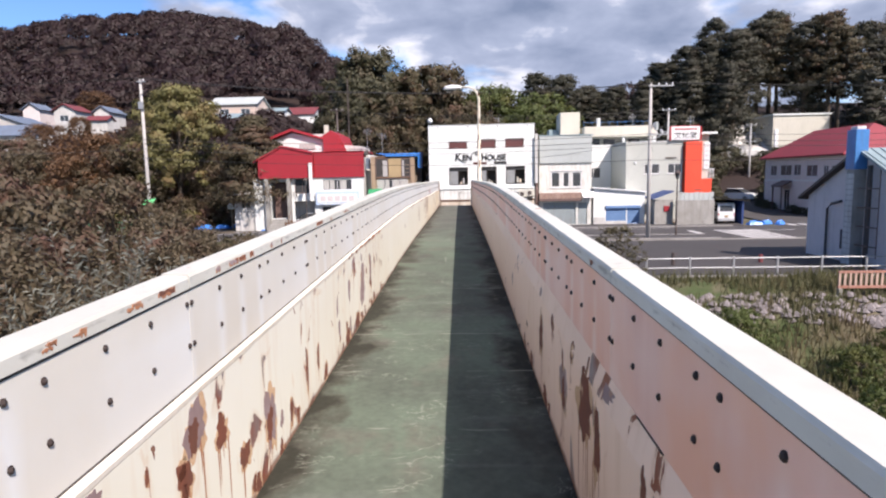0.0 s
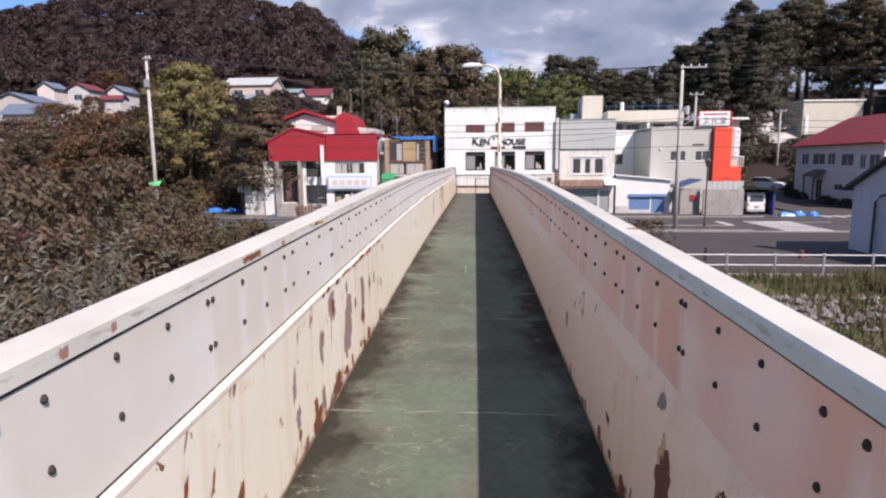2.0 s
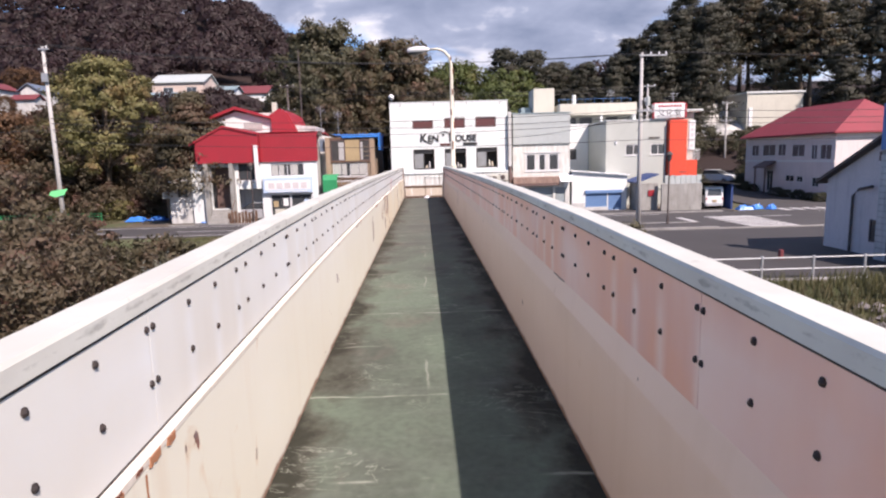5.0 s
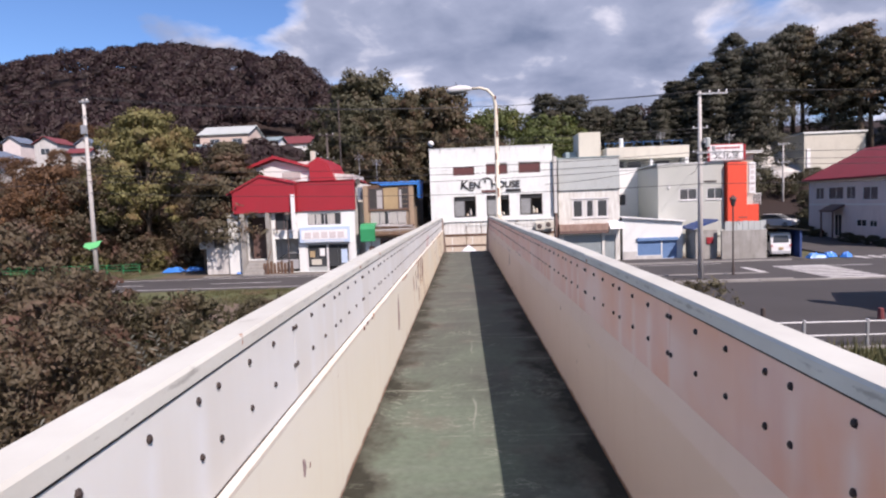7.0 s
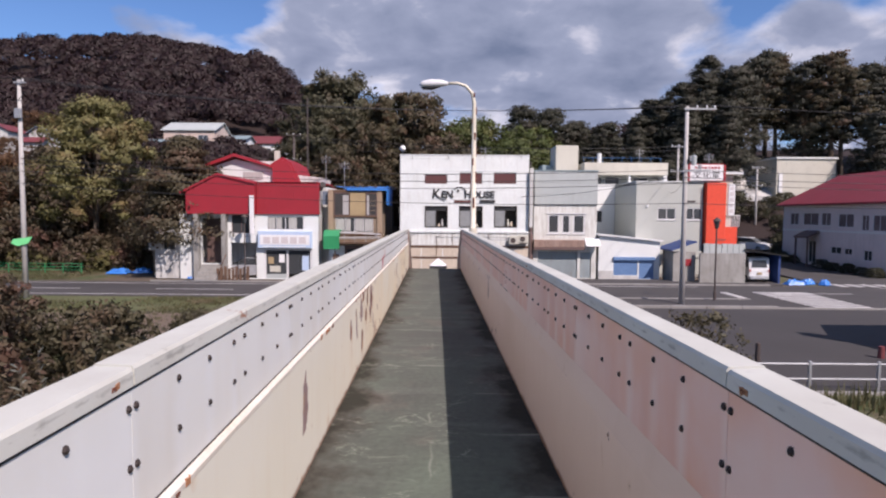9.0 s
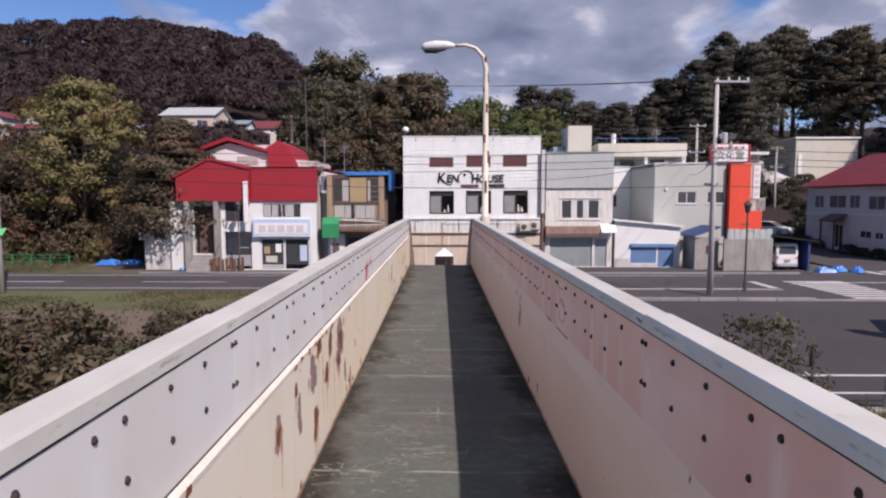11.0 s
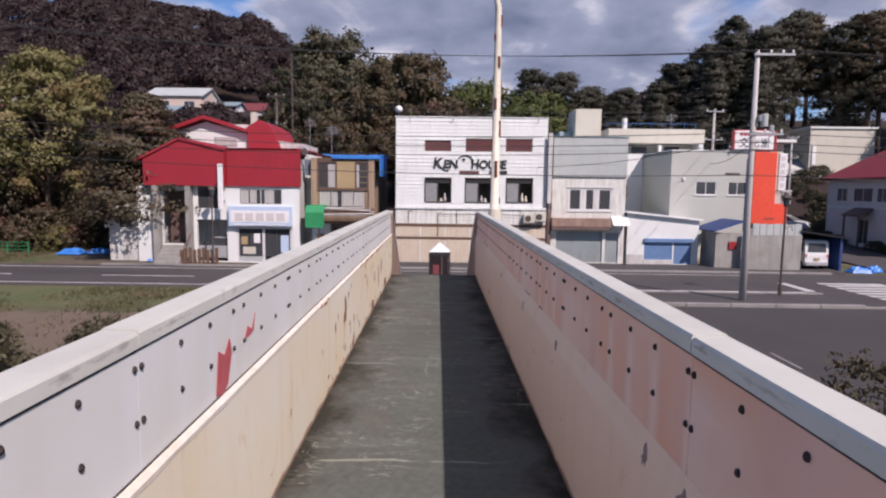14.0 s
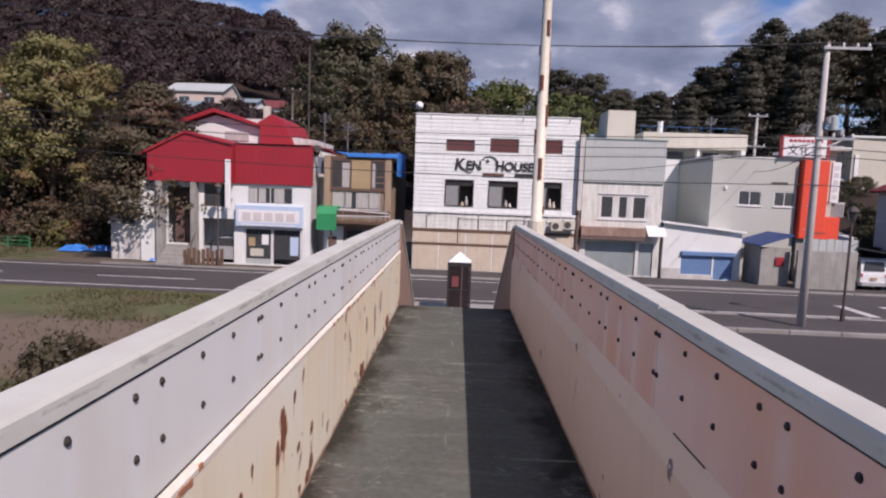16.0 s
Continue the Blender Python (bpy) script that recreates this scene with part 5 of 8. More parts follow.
# ---- white shop house with lettering ----
def ken_house():
    y = 47.0
    x0, x1, top = -3.43, 6.2, 9.32
    h = thing("shop_house", "white lap-sided three-storey shop building with dark lettering", "building", (0, 0, 0))
    up = [(-1.6, 0.1, 7.2, 8.03), (1.0, 2.7, 7.22, 8.05), (3.55, 5.25, 7.24, 8.07)]
    mid = [(-1.58, 0.14, 3.97, 5.56), (1.0, 2.76, 3.98, 5.58), (3.62, 5.34, 4.0, 5.6)]
    part("wall", wall_with_holes(Shape(), x0, x1, 0.05, top - 0.1, y, y + 0.22, up + mid), "white_siding", h)
    part("side_wall", Shape().box(x0, x0 + 0.2, y + 0.22, y + 11, 0.05, top - 0.4).box(x1 - 0.2, x1, y + 0.22, y + 11, 0.05, top - 0.4).box(x0, x1, y + 11, y + 11.2, 0.05, top - 0.4), "white_siding", h)
    part("roof", Shape().box(x0 + 0.2, x1 - 0.2, y + 0.22, y + 11, top - 0.75, top - 0.6), "grey_metal", h)
    part("floor_slab", Shape().box(x0 + 0.2, x1 - 0.2, y + 0.25, y + 10.9, 6.4, 6.5), "room_gloom", h)
    siding(h, x0, x1, 3.70, top, y, 0.235, up + mid, "white_siding")
    part("string_board", Shape().box(x0 - 0.02, x1 + 0.02, y - 0.11, y - 0.003, 3.56, 3.695, 0.01), "white_siding", h)
    siding(h, x0, x1, 2.62, 3.555, y, 0.235, [], "stained_siding", "skirt_board")
    part("parapet_cap", Shape().box(x0 - 0.04, x1 + 0.04, y - 0.06, y + 0.24, top + 0.008, top + 0.07, 0.01), "white_siding", h)
    for w in up:
        window(h, *w, y, 1, "dark_frame", "shade_glass", 0.07, None, 0.16)
    for k, (a, b, c, d) in enumerate(mid):
        m = (a + b) / 2
        ww = part("window", Shape().box(a, b, y - 0.055, y + 0.12, c, c + 0.06).box(a, b, y - 0.055, y + 0.12, d - 0.06, d).box(a, a + 0.06, y - 0.055, y + 0.12, c + 0.06, d - 0.06).box(b - 0.06, b, y - 0.055, y + 0.12, c + 0.06, d - 0.06).box(m - 0.03, m + 0.03, y - 0.02, y + 0.1, c + 0.06, d - 0.4), "bronze", h)
        part("frosted_pane", Shape().box(a + 0.06, m - 0.03, y + 0.04, y + 0.05, c + 0.06, d - 0.36), "frosted", ww)
        part("blind_box", Shape().box(a + 0.06, b - 0.06, y + 0.03, y + 0.09, d - 0.36, d - 0.06), "black", ww)
        # added board, coloured dark for the dim room behind the opening
        part("room_back", Shape().box(a - 0.2, b + 0.2, y + 0.9, y + 0.95, c - 0.3, d + 0.2), "dim_room", ww)
        for q in range(2):
            o = thing("ornament", "small pale ornament on the shop window sill", "ornament", (m + 0.2 + 0.24 * q, y + 0.16, c + 0.003), group="window ornaments")
            z = 0.28 + 0.16 * ((q * 2 + k) % 3)
            part("vase", Shape().tube([(0, 0, 0), (0, 0, z * 0.3), (0, 0, z * 0.6), (0, 0, z * 0.75), (0, 0, z)], [0.07, 0.11, 0.09, 0.04, 0.07], 10), ("beige", "curtain", "cream_render")[(q + k) % 3], o, smooth=True)
        part("sill_board", Shape().box(a + 0.06, b - 0.06, y + 0.121, y + 0.4, c - 0.05, c), "room_gloom", ww)
    # ground floor: beige cladding with brown rails and posts
    part("plinth_band", Shape().box(x0, x1, y - 0.05, y - 0.002, 2.42, 2.60, 0.01), "brown_wood", h)
    part("rail", Shape().box(x0, x1, y - 0.045, y - 0.002, 1.60, 1.75, 0.01), "brown_wood", h)
    for k in range(6):
        a = x0 + k * (x1 - x0) / 6
        part("cladding_panel", Shape().box(a + 0.03, a + (x1 - x0) / 6 - 0.03, y - 0.025, y - 0.002, 0.12, 1.585, 0.006), "beige", h)
        part("cladding_panel", Shape().box(a + 0.03, a + (x1 - x0) / 6 - 0.03, y - 0.025, y - 0.002, 1.765, 2.41, 0.006), "beige", h)
    # board sign plates and lettering
    part("name_plate", Shape().box(0.64, 1.88, y - 0.075, y - 0.055, 5.81, 6.0), "shade_glass", h)
    part("name_plate", Shape().box(2.53, 3.67, y - 0.075, y - 0.055, 5.82, 6.03), "black", h)
    yl = y - 0.062
    lettering(h, "K", 0.92, (-1.06, yl, 6.17), "black", width=0.95, italic=0.12, bold=0.026)
    lettering(h, "EN", 0.72, (-0.40, yl, 6.18), "black", width=0.98, italic=0.10, bold=0.024)
    lettering(h, "H", 0.82, (1.36, yl, 6.16), "black", width=0.85, italic=0.08, bold=0.026)
    lettering(h, "OUSE", 0.72, (1.86, yl, 6.17), "black", width=0.97, italic=0.08, bold=0.024)
    part("flourish", Shape().tube([(-0.72, yl, 6.44), (-0.52, yl, 6.22), (-0.32, yl, 6.06), (-0.14, yl, 6.0), (-0.02, yl, 6.03), (-0.03, yl, 6.09)], [0.03, 0.035, 0.04, 0.035, 0.03, 0.045], 6), "black", h)
    part("flourish", Shape().tube([(0.60, yl, 6.80), (0.72, yl, 6.90), (0.95, yl, 6.98), (1.20, yl, 6.95), (1.36, yl, 6.85), (1.42, yl, 6.72), (1.40, yl, 6.5)], [0.05, 0.03, 0.035, 0.04, 0.045, 0.04, 0.03], 6), "black", h)
    part("flourish", Shape().tube([(0.90, yl + 0.012, 6.70), (0.90, yl - 0.012, 6.70)], 0.10, 12), "black", h)
    part("flourish", Shape().tube([(0.52, yl + 0.012, 6.24), (0.52, yl - 0.012, 6.24)], 0.05, 10), "black", h)
    for k in range(4):
        part("hook", Shape().tube([(x0 + 0.9 + 2.7 * k, y - 0.03, top - 0.22), (x0 + 0.9 + 2.7 * k, y - 0.2, top - 0.16), (x0 + 0.9 + 2.7 * k, y - 0.22, top - 0.05)], 0.022, 6), "dark_pole", h)
    part("downpipe", Shape().tube([(x1 + 0.10, y - 0.05, 0.1), (x1 + 0.10, y - 0.05, 8.9)], 0.06, 8), "dark_pole", h)
    part("pipe_run", Shape().tube([(4.6, y - 0.08, 2.9), (4.6, y - 0.08, 3.55), (5.4, y - 0.08, 3.6)], 0.03, 6), "white_siding", h)
    for a, b, c in ((-2.6, 2.62, 3.4), (-0.7, 1.8, 3.3), (0.5, 2.62, 3.5), (3.2, 1.78, 3.45), (2.2, 2.6, 3.2)):
        part("conduit", Shape().tube([(a, y - 0.06, b), (a, y - 0.06, c), (a + 0.25, y - 0.06, c + 0.05)], 0.022, 6), "brown_wood", h)
    part("conduit", Shape().tube([(-0.7, y - 0.09, 3.3), (3.2, y - 0.09, 3.34), (4.7, y - 0.09, 3.3)], 0.02, 6), "white_siding", h)
    part("canopy_frame", Shape().tube([(3.3, y - 0.5, 3.05), (4.7, y - 0.5, 3.05), (4.7, y - 0.05, 3.2)], 0.025, 6).tube([(3.3, y - 0.05, 3.2), (3.3, y - 0.5, 3.05)], 0.025, 6), "steel", h)
    part("lower_sign", Shape().box(x1 + 0.02, x1 + 0.28, y - 0.35, y - 0.28, 4.0, 8.4, 0.01), "stained_dim_render", h)
    for x, z in ((4.75, 2.75), (5.45, 2.85)):
        u = thing("air_conditioner", "white outdoor air conditioning unit on the wall", "air conditioner", group="outdoor units")
        part("case", Shape().box(x, x + 0.72, y - 0.42, y - 0.06, z, z + 0.56, 0.02), "cream_render", u)
        part("fan_grille", Shape().tube([(x + 0.28, y - 0.425, z + 0.28), (x + 0.28, y - 0.44, z + 0.28)], 0.2, 14), "dark_pole", u)
        part("bracket", Shape().box(x + 0.05, x + 0.67, y - 0.4, y - 0.03, z - 0.06, z - 0.002), "dark_pole", u)
    d = thing("satellite_dish", "small white satellite dish on the roof corner", "satellite dish", (-3.25, 47.1, 9.39))
    part("mast", Shape().tube([(0, 0, 0), (0, 0, 0.6)], 0.025, 6), "steel", d)
    part("dish", Shape().tube([(0, -0.03, 0.42), (0, -0.1, 0.42), (0, -0.16, 0.42)], [0.08, 0.19, 0.23], 16), "sign_white", d, smooth=True)
    a = thing("antenna", "television antenna on the roof", "antenna", (3.1, 50, 8.72))
    part("mast", Shape().tube([(0, 0, 0), (0, 0, 1.6)], 0.02, 6), "steel", a)
    for k in range(3):
        part("element", Shape().tube([(-0.45, 0, 0.95 + 0.25 * k), (0.45, 0, 0.95 + 0.25 * k)], 0.012, 5), "steel", a)


ken_house()


def grey_shop():
    y = 48.0
    x0, x1 = 6.75, 11.57
    h = thing("shop_building", "narrow grey tin-fronted shop with roller shutter", "building")
    wins = [(7.82, 8.72, 3.52, 5.0), (8.88, 9.58, 3.52, 5.0), (9.74, 10.68, 3.52, 5.0)]
    holes = wins + [(7.1, 10.15, 0.1, 2.15), (10.35, 11.2, 0.1, 2.1)]
    part("wall", wall_with_holes(Shape(), x0, x1, 0.05, 5.72, y, y + 0.2, holes), "stained_siding", h)
    part("upper_front", Shape().box(x0, x1, y - 0.12, y + 0.2, 5.725, 8.28, 0.02), "grey_metal", h, "grey tin upper front")
    for k in range(3):
        part("tin_seam", Shape().box(x0 + 1.2 + 1.2 * k, x0 + 1.215 + 1.2 * k, y - 0.130, y - 0.121, 5.75, 8.2), "grey_metal", h)
    for z in (6.55, 7.42):
        part("tin_joint", Shape().box(x0 + 0.02, x1 - 0.02, y - 0.136, y - 0.121, z, z + 0.03), "grey_metal", h)
    part("body", Shape().box(x0, x1, y + 0.35, y + 9, 0.05, 8.0), "grey_metal", h)
    part("front_cap", Shape().box(x0 - 0.05, x1 + 0.05, y - 0.17, y + 0.22, 8.285, 8.36), "teal_roof", h)
    part("fascia", Shape().box(x0 - 0.02, x1 - 1.0, y - 0.5, y - 0.003, 2.50, 3.05, 0.02), "rust_fascia", h, "rusted tin fascia")
    for k in range(18):
        part("fascia_rib", Shape().box(x0 + 0.1 + 0.205 * k, x0 + 0.16 + 0.205 * k, y - 0.515, y - 0.501, 2.52, 3.03), "rust_fascia", h)
    part("fascia_edge", Shape().box(x0 - 0.04, x1 - 0.98, y - 0.55, y - 0.004, 2.30, 2.495), "dark_frame", h)
    for a, b, c, d in wins:
        window(h, a, b, c, d, y, 1, "frame", "glass", 0.12, "curtain", 0.1, True)
    part("window_band", Shape().box(7.72, 10.78, y - 0.05, y - 0.003, 5.02, 5.12), "frame", h)
    sh = part("roller_shutter", Shape().box(7.1, 10.15, y + 0.1, y + 0.13, 0.1, 2.15), "shutter_grey", h, "grey-green roller shutter")
    for k in range(15):
        part("shutter_slat", Shape().box(7.12, 10.13, y + 0.085, y + 0.099, 0.12 + 0.135 * k, 0.235 + 0.135 * k, 0.004), "shutter_grey", sh)
    part("door", Shape().box(10.38, 11.17, y + 0.08, y + 0.12, 0.1, 2.08, 0.01), "shutter_grey", h)
    part("awning", Shape().prism([(y - 0.75, 2.58), (y - 0.75, 2.64), (y - 0.003, 3.2), (y - 0.003, 3.1)], "x", 10.65, 11.75), "sign_white", h, "white awning")
    part("corner_post", Shape().tube([(x0 - 0.24, y - 0.1, 0.05), (x0 - 0.24, y - 0.1, 3.4), (x0 - 0.28, y - 0.1, 3.6), (x0 - 0.28, y - 0.1, 7.9)], [0.20, 0.19, 0.15, 0.14], 10), "dark_frame", h, "dark brown flue pipe")


grey_shop()


def shutter_hut():
    y = 47.9
    x0, x1 = 11.75, 16.43
    h = thing("lean_to_hut", "small stained white hut with blue shutters", "hut")
    holes = [(12.9, 14.75, 0.35, 1.5), (14.85, 16.0, 0.08, 1.5)]
    part("wall", wall_with_holes(Shape(), x0, x1, 0.05, 2.85, y, y + 0.15, holes), "white_render", h)
    part("gable", Shape().prism([(x0, 2.853), (x0, 3.4), (x1, 2.95), (x1, 2.853)], "y", y, y + 0.15), "white_render", h)
    part("body", Shape().prism([(x0, 0.05), (x0, 3.38), (x1, 2.93), (x1, 0.05)], "y", y + 0.25, y + 5), "stained_dim_render", h)
    part("roof", Shape().prism([(x0 - 0.15, 3.43), (x0 - 0.15, 3.53), (x1 + 0.15, 3.07), (x1 + 0.15, 2.97)], "y", y - 0.25, y + 5.1), "sign_white", h)
    part("plinth", Shape().box(x0, 12.85, y - 0.03, y - 0.002, 0.05, 0.7).box(12.85, 14.8, y - 0.03, y - 0.002, 0.05, 0.33), "stained_dim_render", h)
    for (a, b, c, d) in holes:
        s = part("shutter", Shape().box(a, b, y + 0.05, y + 0.08, c, d), "blue_shutter", h, "blue metal shutter")
        n = round((d - c) / 0.12)
        for k in range(n):
            part("shutter_slat", Shape().box(a + 0.01, b - 0.01, y + 0.034, y + 0.049, c + k * (d - c) / n + 0.006, c + (k + 1) * (d - c) / n - 0.006), "blue_shutter", s)
        part("shutter_box", Shape().box(a - 0.06, b + 0.06, y - 0.16, y - 0.003, d + 0.0, d + 0.27, 0.03), "blue_shutter", h)


shutter_hut()


def white_block():
    h = thing("shop_block", "pale grey rendered commercial block with orange tower", "building")
    y, x0, x1 = 50.0, 15.2, 20.5
    wins = [(16.92, 18.36, 4.64, 5.58), (19.13, 20.45, 4.64, 5.58)]
    part("wall", wall_with_holes(Shape(), x0, x1, 0.3, 7.62, y, y + 0.25, wins), "grey_render", h)
    part("body", Shape().box(x0, x1, y + 0.45, y + 9, 0.05, 7.5).box(x0, x0 + 0.25, y + 0.25, y + 0.45, 0.05, 7.62), "grey_render", h)
    part("plinth", Shape().box(x0 - 0.05, x1, y - 0.06, y + 0.24, 0.03, 0.297), "concrete", h)
    part("ledge", Shape().box(x0 - 0.02, x1, y - 0.08, y - 0.002, 1.62, 1.74), "grey_render", h)
    part("roof_edge", Shape().box(x0 - 0.05, x1, y - 0.05, y + 9, 7.625, 7.70), "white_render", h)
    for w in wins:
        window(h, *w, y, 2, "frame", "glass", 0.06, "curtain", 0.1, True)
    part("vent", Shape().box(18.9, 19.9, y - 0.05, y - 0.002, 6.05, 6.17), "dark_pole", h)
    part("wall_lamp", Shape().box(16.0, 16.15, y - 0.12, y - 0.003, 5.62, 5.82, 0.02), "sign_white", h)
    # rear storeys, set back
    yb = 56.0
    bw = [(12.6, 14.1, 4.3, 5.4), (12.2, 14.5, 2.3, 3.0)]
    part("rear_wall", wall_with_holes(Shape(), 10.0, x0 - 0.02, 0.05, 7.75, yb, yb + 0.25, bw), "white_render", h)
    for w in bw:
        window(h, *w, yb, 2, "frame", "glass", 0.06, None, 0.1)
    part("rear_body", Shape().box(9.4, 19.7, yb + 0.3, yb + 9, 0.05, 7.7), "white_render", h)
    # white slab toned down to cream, its half shade put into the colour
    part("rear_slab", Shape().box(12.3, 19.75, yb - 0.35, yb + 9, 8.55, 9.65, 0.02), "cream_render", h)
    part("loggia_back", Shape().box(12.4, 19.6, yb + 1.2, yb + 1.4, 7.705, 8.54), "grey_render", h)
    for a, b, c, d in ((16.3, 16.5, -0.2, 0.2), (19.4, 19.7, -0.3, 1.2), (12.35, 12.6, -0.3, 1.2)):
        part("loggia_post", Shape().box(a, b, yb + c, yb + d, 7.705, 8.54), "white_render", h)
    for a in (13.0, 14.6, 17.2):
        part("loggia_window", Shape().box(a, a + 1.2, yb + 1.17, yb + 1.197, 7.85, 8.4), "glass", h)
    part("balcony_rail", Shape().box(12.2, 15.1, yb - 0.9, yb - 0.86, 2.0, 2.06).box(12.2, 15.1, yb - 0.9, yb - 0.86, 1.5, 1.56), "steel", h)
    part("balcony_slab", Shape().box(12.2, 15.15, yb - 0.95, yb - 0.003, 1.2, 1.4), "white_render", h)
    part("stair_tower", Shape().box(10.0, 12.05, yb + 1, yb + 4, 7.71, 11.3, 0.02), "cream_render", h)
    part("chimney", Shape().tube([(14.2, yb + 2, 9.6), (14.2, yb + 2, 10.7)], 0.2, 10), "white_render", h)
    part("roof_tank", Shape().box(8.9, 9.95, yb + 2, yb + 4, 7.71, 9.6, 0.05), "teal_roof", h, "pale blue water tank")
    for k in range(9):
        part("rail_post", Shape().tube([(12.5 + 0.88 * k, yb + 1.0, 9.65), (12.5 + 0.88 * k, yb + 1.0, 10.2)], 0.014, 5), "blue_paint", h)
    part("roof_rail", Shape().tube([(12.4, yb + 1.0, 10.2), (19.6, yb + 1.0, 10.2)], 0.016, 5), "blue_paint", h)
    # orange tower and its balcony
    part("tower", Shape().box(20.62, 22.15, y - 0.45, y + 3, 2.70, 7.58, 0.02), "orange", h, "bright orange tower")
    part("tower_foot", Shape().box(20.66, 22.1, y - 0.2, y + 3, 0.05, 2.697), "concrete", h)
    part("tower_wing", Shape().box(22.16, 23.2, y - 0.2, y + 3, 2.45, 4.1, 0.02), "orange", h)
    part("tower_trim", Shape().box(21.5, 22.2, y - 0.475, y - 0.452, 3.05, 3.12), "dark_frame", h)
    part("wing_wall", Shape().box(22.26, 23.2, y + 0.8, y + 6, 4.11, 8.3), "cream_render", h)
    part("wing_roof", Shape().box(21.9, 23.8, y + 0.3, y + 6.2, 8.31, 8.5), "white_render", h)
    for k in range(9):
        part("baluster", Shape().box(22.3 + 0.13 * k, 22.34 + 0.13 * k, y - 0.18, y - 0.14, 4.11, 4.95), "frame", h)
    part("handrail", Shape().box(22.26, 23.42, y - 0.2, y - 0.12, 4.955, 5.03), "frame", h)
    vs = part("hanging_sign", Shape().box(22.32, 22.85, y - 0.42, y - 0.25, 5.0, 7.5, 0.02), "sign_white", h)
    for k in range(5):
        part("sign_bar", Shape().box(22.44, 22.73, y - 0.435, y - 0.423, 5.2 + 0.45 * k, 5.5 + 0.45 * k), "sign_pink", vs)
    b = thing("roof_sign", "white roof billboard with red frame and black characters", "billboard", (0, 0, 0))
    part("board", Shape().box(19.3, 21.95, y - 0.25, y - 0.05, 7.75, 9.0, 0.02), "sign_white", b)
    part("frame", Shape().box(19.18, 19.28, y - 0.3, y, 7.705, 9.0).box(21.97, 22.1, y - 0.3, y, 7.705, 9.0).box(19.28, 21.97, y - 0.1, y - 0.04, 9.0, 9.08), "red", b)
    lettering(b, "\u6587\u5316\u5802", 0.68, (19.55, y - 0.262, 7.95), "black", depth=0.008, width=1.05)
    bars(b, 19.6, 21.7, 8.68, 0.16, y - 0.25, "red", 8)
    part("strut", Shape().box(19.1, 22.1, y + 0.002, y + 0.5, 7.705, 7.8), "steel", b)


white_block()


def garage():
    y = 45.6
    h = thing("garage", "low concrete garage with blue roof and carport", "garage")
    part("front_wall", Shape().box(18.55, 21.85, y, y + 0.2, 0.05, 2.25, 0.01), "concrete", h)
    for k in range(7):
        part("upper_board", Shape().box(18.8 + 0.43 * k, 19.2 + 0.43 * k, y + 0.02, y + 0.1, 2.253, 2.95 - 0.02 * (k % 3)), "grey_metal", h)
    part("side_wall", Shape().box(16.9, 17.1, y + 0.8, y + 3, 0.05, 2.3).box(17.1, 18.54, y + 0.8, y + 1.0, 0.05, 2.3), "concrete", h)
    part("roof", Shape().prism([(16.6, 2.35), (18.5, 3.0), (18.5, 3.1), (16.6, 2.45)], "y", y + 0.5, y + 3.6), "blue_roof", h, "dark blue tin roof")
    part("carport_roof", Shape().prism([(21.7, 2.50), (24.9, 2.05), (24.9, 2.11), (21.7, 2.56)], "y", y - 0.1, y + 3.6), "black", h)
    part("carport_side", Shape().box(24.3, 24.45, y + 0.1, y + 3.5, 0.05, 2.10), "blue_roof", h)
    part("carport_back", Shape().box(21.9, 24.3, y + 3.4, y + 3.5, 0.05, 2.10), "brown_wood", h)
    part("carport_wall", Shape().box(21.86, 21.98, y + 0.3, y + 4.2, 0.05, 2.34), "concrete", h)
    c = thing("banner", "red cloth banner on the garage wall", "banner")
    part("cloth", Shape().box(17.7, 18.2, y + 0.72, y + 0.76, 1.25, 1.75, 0.01), "red_edge", c)
    for k, (x, yy, w) in enumerate(((25.2, 45.2, 1.3), (26.4, 45.6, 1.0), (27.3, 45.1, 0.9))):
        t = thing("tarpaulin", "crumpled blue tarpaulin bundle on the ground", "tarpaulin", (x, yy, 0.05), 20 * k, "blue tarpaulins")
        tarp_heap(t, w, 0.45, k)


def tarp_heap(parent, w, height, seed):
    rng = np.random.default_rng(100 + seed)
    n = 9
    v = []
    for j in range(n):
        for i in range(n):
            u, q = i / (n - 1) * 2 - 1, j / (n - 1) * 2 - 1
            r = max(0.0, 1 - u * u) * max(0.0, 1 - q * q)
            v.append((u * w * 0.5, q * w * 0.35, height * math.sqrt(r) * rng.uniform(0.5, 1.0)))
    f = [(j * n + i, j * n + i + 1, (j + 1) * n + i + 1, (j + 1) * n + i) for j in range(n - 1) for i in range(n - 1)]
    f.append(tuple(range(n)))
    part("sheet", Shape().add(v, f[:-1]), "blue_tarp", parent)


garage()


